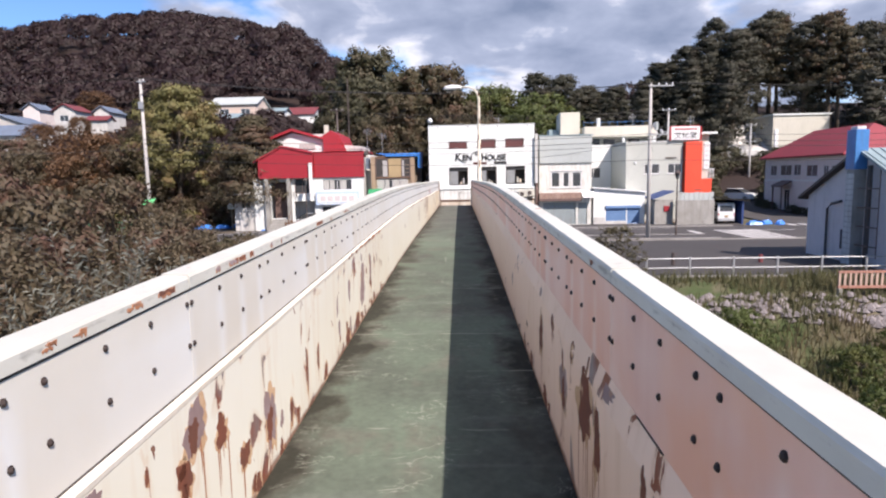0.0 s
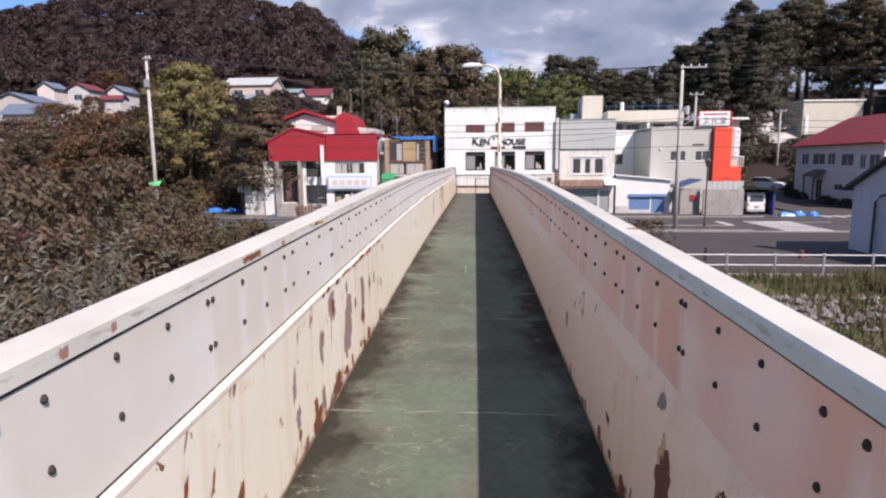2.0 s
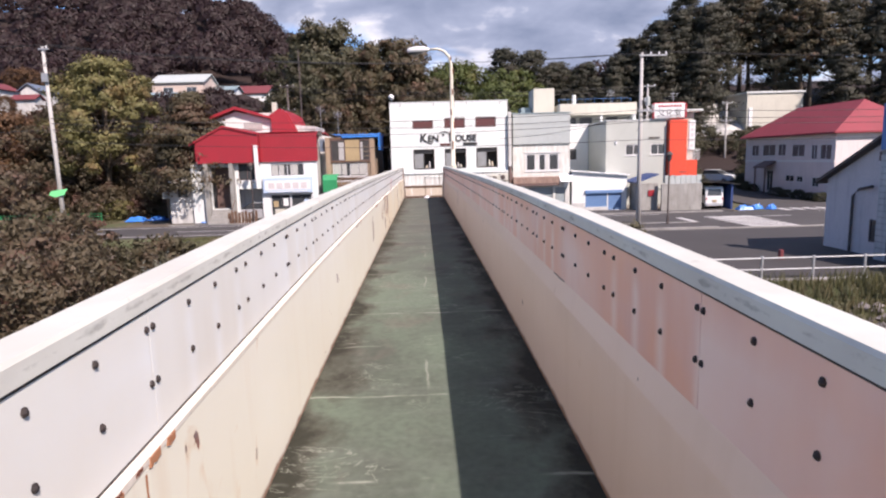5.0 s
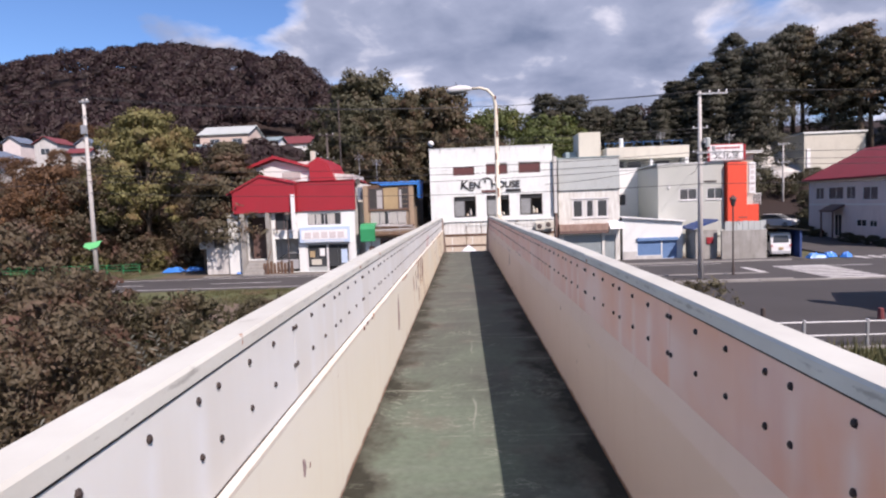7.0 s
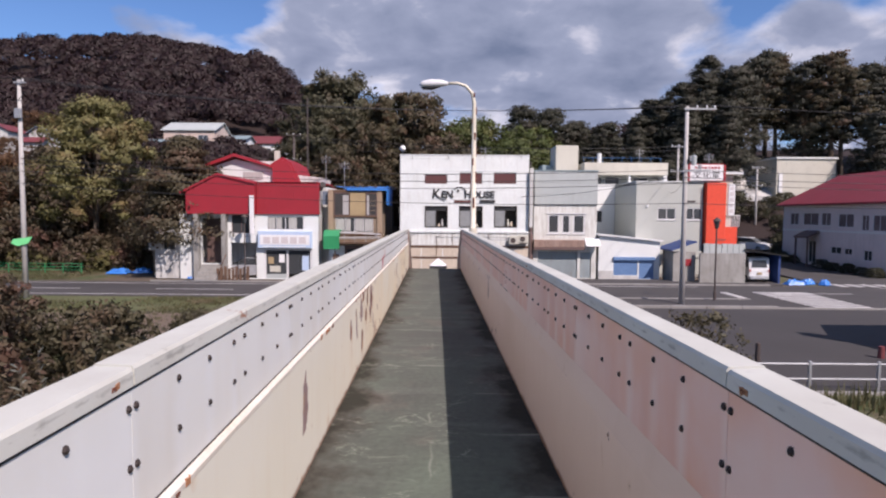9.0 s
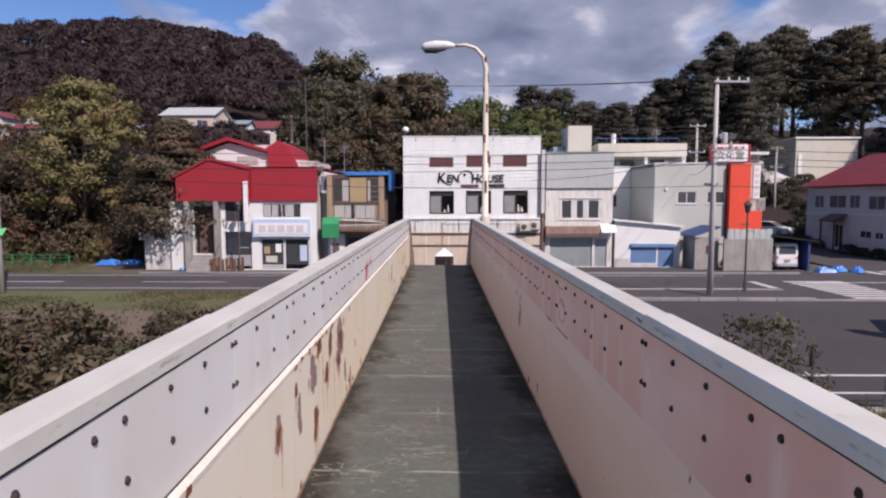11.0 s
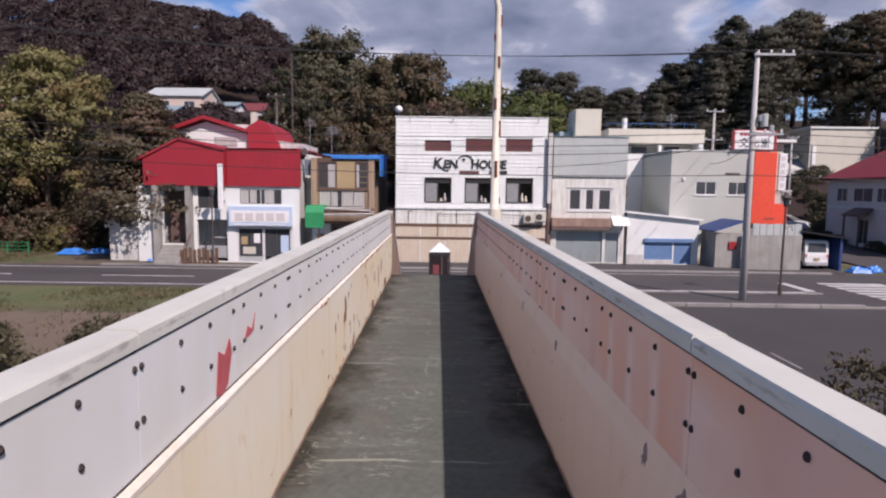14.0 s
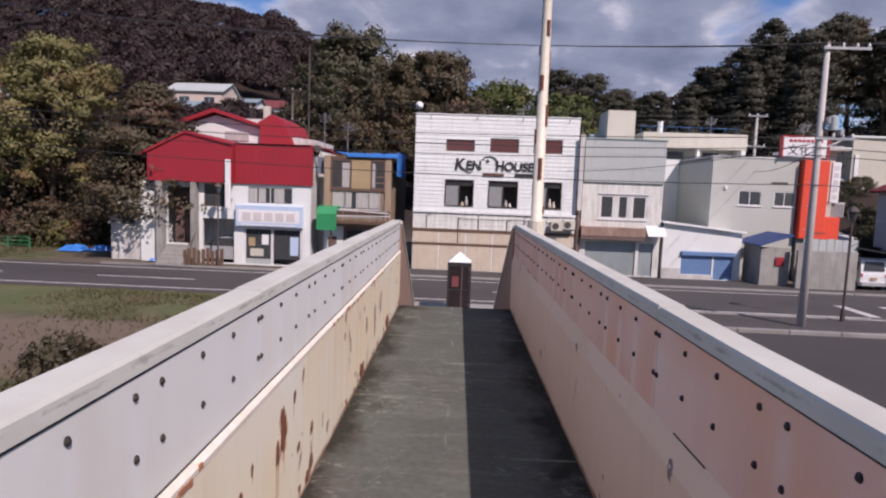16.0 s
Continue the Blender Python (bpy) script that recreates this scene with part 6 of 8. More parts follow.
def gable_house(name, label, x0, x1, y0, y1, z0, eave, ridge, wall, roof, along="x", wins=(), over=0.4, category="house"):
    """A plain house with a pitched roof. along: the way the ridge runs. wins: (x0, x1, z0, z1) in the front wall."""
    h = thing(name, label, category)
    part("wall", wall_with_holes(Shape(), x0, x1, z0, eave, y0, y0 + 0.2, list(wins)), wall, h)
    part("side_wall", Shape().box(x0, x0 + 0.2, y0 + 0.2, y1, z0, eave).box(x1 - 0.2, x1, y0 + 0.2, y1, z0, eave).box(x0, x1, y1, y1 + 0.2, z0, eave), wall, h)
    t = 0.12
    if along == "x":
        ym = (y0 + y1) / 2
        part("roof", Shape().add([(x0 - over, y0 - over, eave), (x1 + over, y0 - over, eave), (x1 + over, ym, ridge), (x0 - over, ym, ridge), (x0 - over, y1 + over, eave), (x1 + over, y1 + over, eave),
                                  (x0 - over, y0 - over, eave + t), (x1 + over, y0 - over, eave + t), (x1 + over, ym, ridge + t), (x0 - over, ym, ridge + t), (x0 - over, y1 + over, eave + t), (x1 + over, y1 + over, eave + t)],
                                 [(0, 1, 2, 3), (3, 2, 5, 4), (6, 9, 8, 7), (9, 10, 11, 8), (0, 6, 7, 1), (4, 5, 11, 10), (0, 3, 9, 6), (3, 4, 10, 9), (1, 7, 8, 2), (2, 8, 11, 5)]), roof, h)
        part("gable", Shape().prism([(y0, eave), (y1, eave), (ym, ridge - 0.02)], "x", x0 + 0.002, x0 + 0.2), wall, h)
        part("gable", Shape().prism([(y0, eave), (y1, eave), (ym, ridge - 0.02)], "x", x1 - 0.2, x1 - 0.002), wall, h)
    else:
        xm = (x0 + x1) / 2
        part("roof", Shape().prism([(x0 - over, eave - 0.05), (xm, ridge), (x1 + over, eave - 0.05), (x1 + over, eave + t - 0.05), (xm, ridge + t), (x0 - over, eave + t - 0.05)], "y", y0 - over, y1 + over), roof, h)
        part("gable", Shape().prism([(x0, eave), (xm, ridge - 0.02), (x1, eave)], "y", y0 + 0.002, y0 + 0.2), wall, h)
    for w in wins:
        window(h, *w, y0, 2, "frame", "glass", 0.06, None, 0.12)
    # floor slab, and a dark board in place of the unlit rooms
    part("inside_floor", Shape().box(x0 + 0.2, x1 - 0.2, y0 + 0.25, y1, eave - 0.2, eave - 0.1).box(x0 + 0.25, x1 - 0.25, y0 + 1.4, y0 + 1.5, z0, eave - 0.25), "room_gloom", h)
    return h


# ---- houses on the far side of the crossing ----
def street_house():
    """Long house whose front looks across the side street (towards -x)."""
    h = thing("house", "long two-storey pale house with red tin roof", "house", (35.0, 64.2, 0.4), -90)
    wins = [(1.2, 2.65, 3.75, 4.95), (3.4, 5.8, 3.75, 4.95), (6.2, 7.6, 3.75, 4.95), (8.6, 10.65, 3.65, 4.85), (11.6, 12.5, 3.4, 4.75), (12.9, 14.5, 3.4, 4.75), (4.4, 5.6, 0.2, 2.3), (7.75, 9.2, 1.25, 1.9), (9.6, 10.6, 1.25, 1.85), (12.0, 13.0, 0.9, 1.8)]
    part("wall", wall_with_holes(Shape(), 0, 15, -0.5, 5.8, 0, 0.2, wins), "lilac_render", h)
    for x0, x1, y0, y1 in ((0, 0.2, 0.2, 8), (14.8, 15, 0.2, 8), (0.2, 14.8, 7.8, 8)):
        part("wall", Shape().box(x0, x1, y0, y1, -0.5, 5.8), "lilac_render", h)
    # dark board stands for the unlit rooms behind the windows
    part("inside", Shape().box(0.3, 14.7, 1.4, 1.5, -0.4, 5.7), "room_gloom", h)
    for w in wins:
        window(h, *w, 0, 2, "frame", "dull_pane" if w[2] > 3 else "glass", 0.06, None, 0.12)
    e, r = 5.8, 8.7
    part("roof", Shape().add([(-0.5, -0.5, e), (15.5, -0.5, e), (12.5, 4, r), (2.5, 4, r), (-0.5, 8.5, e), (15.5, 8.5, e), (-0.5, -0.5, e - 0.15), (15.5, -0.5, e - 0.15), (15.5, 8.5, e - 0.15), (-0.5, 8.5, e - 0.15)],
                             [(0, 1, 2, 3), (3, 2, 5, 4), (0, 3, 4), (1, 5, 2), (6, 7, 1, 0), (7, 8, 5, 1), (8, 9, 4, 5), (9, 6, 0, 4), (9, 8, 7, 6)]), "faded_red", h, "faded red tin roof")
    for k in range(26):
        part("roof_seam", Shape().add([(0.3 + 0.58 * k, -0.5, e + 0.01), (0.34 + 0.58 * k, -0.5, e + 0.01), (0.34 + 0.58 * k, 4 - max(0, (2.5 - 0.3 - 0.58 * k) * 1.5, (0.34 + 0.58 * k - 12.5) * 1.5), r + 0.01 - max(0, (2.2 - 0.58 * k) * 0.93, (0.58 * k - 12.16) * 0.93)), (0.3 + 0.58 * k, 4 - max(0, (2.5 - 0.3 - 0.58 * k) * 1.5, (0.34 + 0.58 * k - 12.5) * 1.5), r + 0.01 - max(0, (2.2 - 0.58 * k) * 0.93, (0.58 * k - 12.16) * 0.93))], [(0, 1, 2, 3)]), "faded_red", h) if 3 < k < 21 else None
    part("porch_roof", Shape().prism([(-1.2, 2.7), (-0.003, 3.3), (-0.003, 3.15), (-1.2, 2.55)], "x", 3.9, 6.1), "dark_frame", h)
    part("porch_post", Shape().box(4.0, 4.12, -1.1, -0.98, -0.4, 2.58), "dark_frame", h)
    part("porch_post", Shape().box(5.88, 6.0, -1.1, -0.98, -0.4, 2.58), "dark_frame", h)
    part("string_course", Shape().box(0, 15, -0.05, -0.003, 3.18, 3.34), "white_render", h)


street_house()
bh = thing("house", "tall cream block house on rising ground", "house")
part("wall", Shape().box(47.5, 56.0, 88.5, 98, 3.0, 13.3), "cream_render", bh)
part("roof_edge", Shape().box(47.3, 56.2, 88.3, 98.2, 13.303, 13.55), "white_render", bh)
part("annex", Shape().prism([(89, 2.5), (89, 8.0), (97, 12.6), (97, 2.5)], "x", 39.6, 47.49), "stained_dim_render", bh)
part("lower_wall", Shape().box(48.0, 52.0, 87.7, 88.49, 3.0, 6.6), "sign_white", bh)
part("sign", Shape().box(47.8, 48.3, 88.35, 88.497, 7.5, 11.2), "sign_white", bh)
part("wall_unit", Shape().box(50.0, 51.5, 88.0, 88.49, 6.6, 7.6, 0.03), "cream_render", bh)


# ---- pale house beside the parking area ----
def chimney_house():
    """Its gable looks towards -x; the near roof slope looks towards the river."""
    h = thing("house", "weathered pale lilac house with block chimney", "house", (19.3, 26.3, 0.02), -90)
    w, eave, apex, d = 9.0, 3.25, 5.5, 8.0
    xm = w / 2
    holes = [(3.0, 3.8, 0.6, 1.6)]
    part("wall", wall_with_holes(Shape(), 0, w, 0, eave, 0, 0.2, holes), "lilac_render", h)
    for x0, x1, y0, y1 in ((0, 0.2, 0.2, d), (w - 0.2, w, 0.2, d), (0.2, w - 0.2, d - 0.2, d)):
        part("wall", Shape().box(x0, x1, y0, y1, 0, eave), "lilac_render", h)
    part("gable", Shape().prism([(0, eave + 0.002), (xm, apex - 0.05), (w, eave + 0.002)], "y", 0.0, 0.2), "lilac_render", h)
    part("roof_slope", Shape().prism([(-0.45, eave - 0.22), (xm, apex), (xm, apex + 0.14), (-0.45, eave - 0.08)], "y", -0.35, d + 0.3), "dark_pole", h)
    part("roof_slope", Shape().prism([(w + 0.45, eave - 0.22), (xm + 0.002, apex), (xm + 0.002, apex + 0.14), (w + 0.45, eave - 0.08)], "y", -0.35, d + 0.3), "teal_roof", h, "teal standing-seam roof")
    for k in range(19):
        part("roof_seam", Shape().prism([(w + 0.45, eave - 0.079), (xm + 0.1, apex + 0.10), (xm + 0.1, apex + 0.14), (w + 0.45, eave - 0.04)], "y", -0.2 + 0.43 * k, -0.15 + 0.43 * k), "teal_roof", h)
    window(h, *holes[0], 0, 2, "dark_frame", "glass", 0.05, None, 0.12)
    # dark board in place of the unlit room
    part("inside", Shape().box(0.3, w - 0.3, 1.2, 1.3, 0.1, eave), "room_gloom", h)
    part("gable_vent", Shape().box(3.35, 3.75, -0.06, -0.003, 4.15, 4.55), "dark_frame", h)
    part("downpipe", Shape().tube([(2.0, -0.12, 0.03), (2.0, -0.12, 2.6), (2.4, -0.14, 2.9), (3.2, -0.14, 3.05)], 0.06, 8), "dark_pole", h)
    c = part("chimney", Shape().box(4.18, 4.77, -0.57, -0.003, 0, 4.61), "concrete", h)
    for k in range(17):
        part("block", Shape().box(4.16, 4.79, -0.59, -0.572, 0.03 + 0.26 * k, 0.26 + 0.26 * k, 0.008), "stained_dim_render", c)
    part("chimney_cladding", Shape().box(4.12, 4.83, -0.62, -0.004, 4.62, 6.5, 0.02), "blue_paint", h, "bright blue tin cladding")
    part("chimney_cap", Shape().box(4.22, 4.73, -0.52, -0.1, 6.503, 6.66, 0.02), "lilac_render", h)
    part("stove_pipe", Shape().tube([(5.5, -0.3, 0.03), (5.5, -0.3, 4.8)], 0.11, 10), "dark_pole", h)
    for k in range(4):
        part("pipe_bracket", Shape().box(4.9, 6.4, -0.45, -0.4, 1.0 + 0.9 * k, 1.06 + 0.9 * k), "dark_frame", h)
    part("ladder_rail", Shape().tube([(6.3, -0.35, 0.5), (6.3, -0.35, 4.6)], 0.03, 6), "dark_frame", h)


chimney_house()


# ---- red-roofed newspaper shop and house ----
def red_shop():
    y = 46.0
    h = thing("shop_house", "white shop and house with red tin upper fronts", "building")
    holes = [(-13.4, -9.85, 0.12, 2.32), (-13.15, -10.45, 3.72, 4.72), (-15.85, -13.95, 0.12, 2.75), (-18.0, -16.4, 1.2, 4.55), (-15.75, -14.35, 3.45, 4.8)]
    part("wall", wall_with_holes(Shape(), -19.6, -9.4, 0.05, 4.85, y, y + 0.2, holes), "white_render", h)
    part("side_wall", Shape().box(-9.6, -9.4, y + 0.2, y + 9, 0.05, 6.6).box(-19.6, -19.4, y + 0.2, y + 9, 0.05, 4.85).box(-19.4, -9.6, y + 1.6, y + 1.75, 0.05, 4.84), "stained_dim_render", h)
    part("red_front", Shape().prism([(-13.85, 4.86), (-13.85, 7.2), (-9.3, 7.2), (-9.3, 4.86)], "y", y - 0.12, y + 0.2), "red_roof", h, "red ribbed tin upper front")
    part("red_front", Shape().prism([(-18.9, 4.86), (-18.9, 6.6), (-16.6, 7.68), (-13.88, 7.05), (-13.88, 4.86)], "y", y - 0.5, y + 0.2), "red_roof", h, "red ribbed tin upper front")
    for k in range(11):
        part("tin_rib", Shape().box(-13.7 + 0.42 * k, -13.67 + 0.42 * k, y - 0.135, y - 0.121, 4.88, 7.18), "red_roof", h)
    part("roof", Shape().prism([(y - 0.12, 7.1), (y + 5, 7.2), (y + 9.2, 6.6), (y + 9.2, 6.75), (y + 5, 7.34), (y - 0.12, 7.22)], "x", -13.85, -9.4), "red_roof", h)
    part("roof", Shape().prism([(-19.3, 6.3), (-16.6, 7.66), (-13.86, 7.03), (-13.86, 7.15), (-16.6, 7.8), (-19.3, 6.45)], "y", y - 0.6, y + 5), "red_roof", h)
    # rear upper storey
    part("rear_gable", Shape().prism([(-21.4, 4.9), (-21.4, 7.9), (-17.2, 9.35), (-14.2, 8.5), (-14.2, 4.9)], "y", y + 5.1, y + 5.3), "white_render", h)
    part("rear_body", Shape().prism([(-21.3, 0.1), (-21.3, 7.8), (-17.2, 9.2), (-13.3, 9.2), (-12.4, 8.1), (-10.4, 7.9), (-10.4, 0.1)], "y", y + 5.35, y + 10), "stained_dim_render", h)
    part("rear_roof", Shape().prism([(-22.2, 7.72), (-17.2, 9.5), (-14.1, 8.6), (-14.1, 8.8), (-17.2, 9.75), (-22.2, 7.92)], "y", y + 4.6, y + 10.2), "red_roof", h)
    part("rear_roof", Shape().prism([(-14.3, 8.95), (-13.4, 9.5), (-12.6, 9.05), (-11.9, 7.45), (-12.1, 7.45), (-12.75, 8.9), (-13.4, 9.3), (-14.3, 8.8)], "y", y + 4.9, y + 10.2), "red_roof", h)
    part("rear_slope", Shape().prism([(-14.12, 7.25), (-14.12, 8.95), (-13.4, 9.32), (-12.75, 8.95), (-12.0, 7.25)], "y", y + 4.72, y + 4.88), "red_roof", h, "red tin slope behind the front")
    part("rear_vent", Shape().box(-16.6, -15.0, y + 5.03, y + 5.098, 7.7, 8.3), "curtain", h)
    part("chimney", Shape().box(-14.2, -13.8, y + 5.6, y + 6.0, 8.6, 10.1, 0.02), "cream_render", h)
    window(h, *holes[1], y, 4, "frame", "glass", 0.05, "curtain", 0.1)
    window(h, *holes[4], y, 2, "dark_frame", "glass", 0.05, None, 0.1)
    for a, b in ((-13.05, -12.55), (-12.4, -12.05), (-11.55, -10.95)):
        part("drawn_curtain", Shape().box(a, b, y - 0.012, y - 0.004, 3.8, 4.62), "pale_cloth", h)
    # shop front
    sf = part("shop_front", Shape().box(-13.4, -13.25, y + 0.05, y + 0.15, 0.12, 2.32).box(-11.75, -11.6, y + 0.05, y + 0.15, 0.12, 2.32).box(-10.0, -9.85, y + 0.05, y + 0.15, 0.12, 2.32).box(-13.25, -10.0, y + 0.05, y + 0.15, 2.2, 2.32), "frame", h)
    for a, b in ((-13.24, -12.45), (-12.44, -11.76), (-11.59, -10.85), (-10.84, -10.01)):
        part("pane", Shape().box(a, b, y + 0.09, y + 0.1, 0.45, 2.19), "glass", sf)
    for a, b, z0, z1, mt in ((-13.1, -12.7, 1.2, 1.7, "ochre"), (-12.3, -11.9, 1.3, 1.9, "sign_white"), (-13.0, -12.2, 0.6, 1.05, "cream_render"), (-10.6, -10.1, 0.7, 1.8, "sign_blue")):
        part("poster", Shape().box(a, b, y + 0.075, y + 0.086, z0, z1), mt, sf)
    part("stall_riser", Shape().box(-13.25, -11.76, y + 0.05, y + 0.13, 0.12, 0.44), "grey_metal", sf)
    sg = thing("shop_sign", "pale blue and white shop sign board with bars", "sign")
    part("board", Shape().box(-13.75, -9.8, y - 0.32, y - 0.003, 2.38, 3.62, 0.02), "sign_blue", sg)
    part("face", Shape().box(-13.6, -9.95, y - 0.335, y - 0.322, 2.62, 3.36), "sign_white", sg)
    bars(sg, -13.4, -10.15, 2.74, 0.46, y - 0.336, "sign_pink", 5)
    bars(sg, -13.4, -10.2, 2.45, 0.08, y - 0.321, "sign_white", 14)
    vs = thing("hanging_sign", "narrow white vertical sign on the wall corner", "sign")
    part("board", Shape().box(-14.2, -13.9, y - 0.75, y - 0.6, 3.4, 6.2, 0.02), "sign_white", vs)
    part("arm", Shape().box(-14.08, -14.02, y - 0.6, y - 0.003, 3.9, 3.96).box(-14.08, -14.02, y - 0.6, y - 0.13, 5.8, 5.86), "steel", vs)
    # dark entrance up steps, open garage
    part("door", Shape().box(-17.95, -16.45, y + 0.9, y + 0.96, 1.2, 4.5), "dark_frame", h)
    part("porch_post", Shape().box(-18.4, -18.05, y - 0.5, y - 0.003, 0.05, 4.84).box(-16.35, -16.05, y - 0.5, y - 0.003, 0.05, 4.84), "concrete", h)
    for k in range(5):
        part("step", Shape().box(-17.9, -16.4, y - 1.6 + 0.3 * k, y - 1.3 + 0.3 * k if k < 4 else y - 0.01, 0.05, 0.25 + 0.22 * k), "concrete", h)
    part("porch_rail", Shape().tube([(-16.0, y - 1.7, 1.0), (-16.0, y - 0.6, 1.9)], 0.03, 6).tube([(-16.0, y - 1.7, 0.05), (-16.0, y - 1.7, 1.0)], 0.03, 6), "brown_wood", h)
    part("lean_to", Shape().box(-21.6, -19.62, y + 0.3, y + 4, 0.05, 3.9), "stained_dim_render", h)
    part("lean_to_window", Shape().box(-20.9, -20.1, y + 0.27, y + 0.297, 2.2, 3.4), "glass", h)
    b = thing("garden_fence", "rusty brown low fence and stacked boards", "fence", (-15.3, 44.9, 0.09))
    for k in range(9):
        part("fence_board", Shape().box(-1.2 + 0.27 * k, -1.0 + 0.27 * k, 0, 0.05, 0, 0.85 + 0.07 * (k % 3)), "brown_wood", b)


red_shop()


def tarp_building():
    y = 46.6
    x0, x1 = -8.75, -4.75
    h = thing("old_shop", "run-down wooden shop with blue tarpaulin roof", "building")
    holes = [(-8.2, -5.4, 3.55, 4.65)]
    part("wall", wall_with_holes(Shape(), x0, x1, 2.55, 6.7, y, y + 0.2, holes), "old_wood", h)
    part("body", Shape().box(x0, x1, y + 0.8, y + 8, 0.05, 6.5), "old_wood", h)
    part("wall_board", Shape().box(-7.12, -5.98, y - 0.05, y - 0.003, 4.80, 6.5, 0.008), "ochre", h, "ochre painted board")
    for a, b in ((-8.32, -7.16), (-5.94, -5.12)):
        # dark sheet on the wall in place of an unlit room behind glass
        w = part("window", Shape().box(a, b, y - 0.04, y - 0.003, 4.80, 6.5), "room_gloom", h)
        part("frame", Shape().box(a, a + 0.06, y - 0.07, y - 0.041, 4.8, 6.5).box(b - 0.06, b, y - 0.07, y - 0.041, 4.8, 6.5).box(a + 0.06, b - 0.06, y - 0.07, y - 0.041, 6.42, 6.5).box(a + 0.06, b - 0.06, y - 0.07, y - 0.041, 4.8, 4.86), "dark_frame", w)
        part("curtain", Shape().box(b - 0.5, b - 0.07, y - 0.06, y - 0.041, 4.87, 6.3) if a < -8 else Shape().box(a + 0.07, a + 0.24, y - 0.06, y - 0.041, 4.87, 6.3), "curtain", w)
        if a > -7:
            for k in range(3):
                part("shelf", Shape().box(a + 0.26, b - 0.07, y - 0.06, y - 0.041, 5.15 + 0.36 * k, 5.19 + 0.36 * k), "old_wood", w)
    for a, b in ((x0, x0 + 0.38), (x1 - 0.36, x1)):
        part("corner_post", Shape().box(a, b, y - 0.09, y - 0.003, 2.86, 6.68, 0.01), "tan_wood", h)
    part("lintel", Shape().box(x0 + 0.39, x1 - 0.37, y - 0.08, y - 0.003, 6.51, 6.69, 0.01), "brown_wood", h)
    part("transom", Shape().box(x0 + 0.39, x1 - 0.37, y - 0.08, y - 0.003, 4.66, 4.78, 0.01), "brown_wood", h)
    window(h, *holes[0], y, 4, "frame", "glass", 0.05, "curtain", 0.1)
    for k in range(4):
        a = -8.12 + 0.69 * k
        part("drawn_curtain", Shape().box(a, a + (0.58 if k != 1 else 0.34), y - 0.02, y - 0.006, 3.66, 4.56), "pale_cloth", h)
    part("balcony", Shape().box(x0 + 0.6, x1, y - 0.8, y - 0.003, 2.75, 2.85), "brown_wood", h)
    for k in range(4):
        part("balcony_rail", Shape().tube([(x0 + 0.6, y - 0.78, 2.95 + 0.18 * k), (x1, y - 0.78, 2.95 + 0.18 * k)], 0.03, 6), "steel" if k % 2 else "brown_wood", h)
    for k in range(7):
        a = x0 + 0.9 + 0.4 * k
        part("baluster", Shape().tube([(a, y - 0.78, 2.86), (a + 0.05 * math.sin(k), y - 0.78, 3.5)], 0.02, 6), "steel" if k % 2 else "brown_wood", h)
    part("laundry_pole", Shape().tube([(x0 + 0.5, y - 0.9, 3.62), (x1 + 0.1, y - 0.88, 3.40)], 0.022, 6).tube([(x0 + 0.5, y - 0.95, 3.2), (x1 + 0.1, y - 0.92, 3.26)], 0.022, 6), "sign_white", h, "pale laundry poles")
    part("balcony_post", Shape().box(x0 + 0.6, x0 + 0.67, y - 0.82, y - 0.75, 0.08, 3.6).box(x1 - 0.08, x1, y - 0.82, y - 0.75, 0.08, 3.6), "brown_wood", h)
    part("fascia", Shape().box(x0, x1, y - 0.1, y - 0.002, 3.35, 3.5), "brown_wood", h)
    part("shop_front", Shape().box(x0 + 1.2, x1, y + 0.1, y + 0.15, 0.1, 2.54), "dark_frame", h)
    part("side_front", Shape().box(x0, x0 + 1.18, y + 0.05, y + 0.15, 0.1, 2.54), "white_render", h)
    part("shop_pane", Shape().box(x0 + 1.4, x1 - 0.2, y + 0.08, y + 0.097, 0.6, 2.3), "glass", h)
    part("notice", Shape().box(x0 + 0.3, x0 + 0.8, y + 0.02, y + 0.048, 1.2, 1.9), "dark_frame", h)
    g = part("awning", Shape().prism([(y - 1.1, 2.35), (y - 1.15, 3.3), (y - 0.9, 3.7), (y - 0.003, 3.75), (y - 0.003, 3.6), (y - 0.8, 3.5), (y - 1.0, 3.2), (y - 1.0, 2.35)], "x", x0 - 0.15, x0 + 1.0), "green", h, "bright green awning")
    rng = np.random.default_rng(5)
    n = 14
    v = []
    for j in range(4):
        for i in range(n):
            a = 1.4 if j == 0 else 0.15
            v.append((x0 + a + (x1 + 0.45 - x0 - a) * i / (n - 1), y - 0.15 + 2.2 * j, [6.74, 7.02, 7.10, 7.0][j] + rng.uniform(-0.05, 0.05)))
    f = [(j * n + i, j * n + i + 1, (j + 1) * n + i + 1, (j + 1) * n + i) for j in range(3) for i in range(n - 1)]
    tp = thing("tarpaulin", "bright blue tarpaulin over the roof", "tarpaulin")
    part("sheet", Shape().add(v, f), "blue_tarp", tp)
    part("hanging_edge", Shape().box(x0 + 1.4, x1 + 0.4, y - 0.2, y - 0.17, 6.66, 6.8).box(x1 + 0.35, x1 + 0.4, y - 0.15, y + 4, 5.6, 7.0), "blue_tarp", tp)
    part("drape", Shape().box(x0 - 0.5, x0 - 0.1, y + 0.3, y + 0.4, 5.6, 6.6), "slate_blue", tp)
    part("grey_gable", Shape().prism([(x0 - 0.75, 0.1), (x0 - 0.75, 6.6), (x0 - 0.55, 7.0), (x0 - 0.05, 6.2), (x0 - 0.05, 0.1)], "y", y + 1.2, y + 7), "stained_dim_render", h)
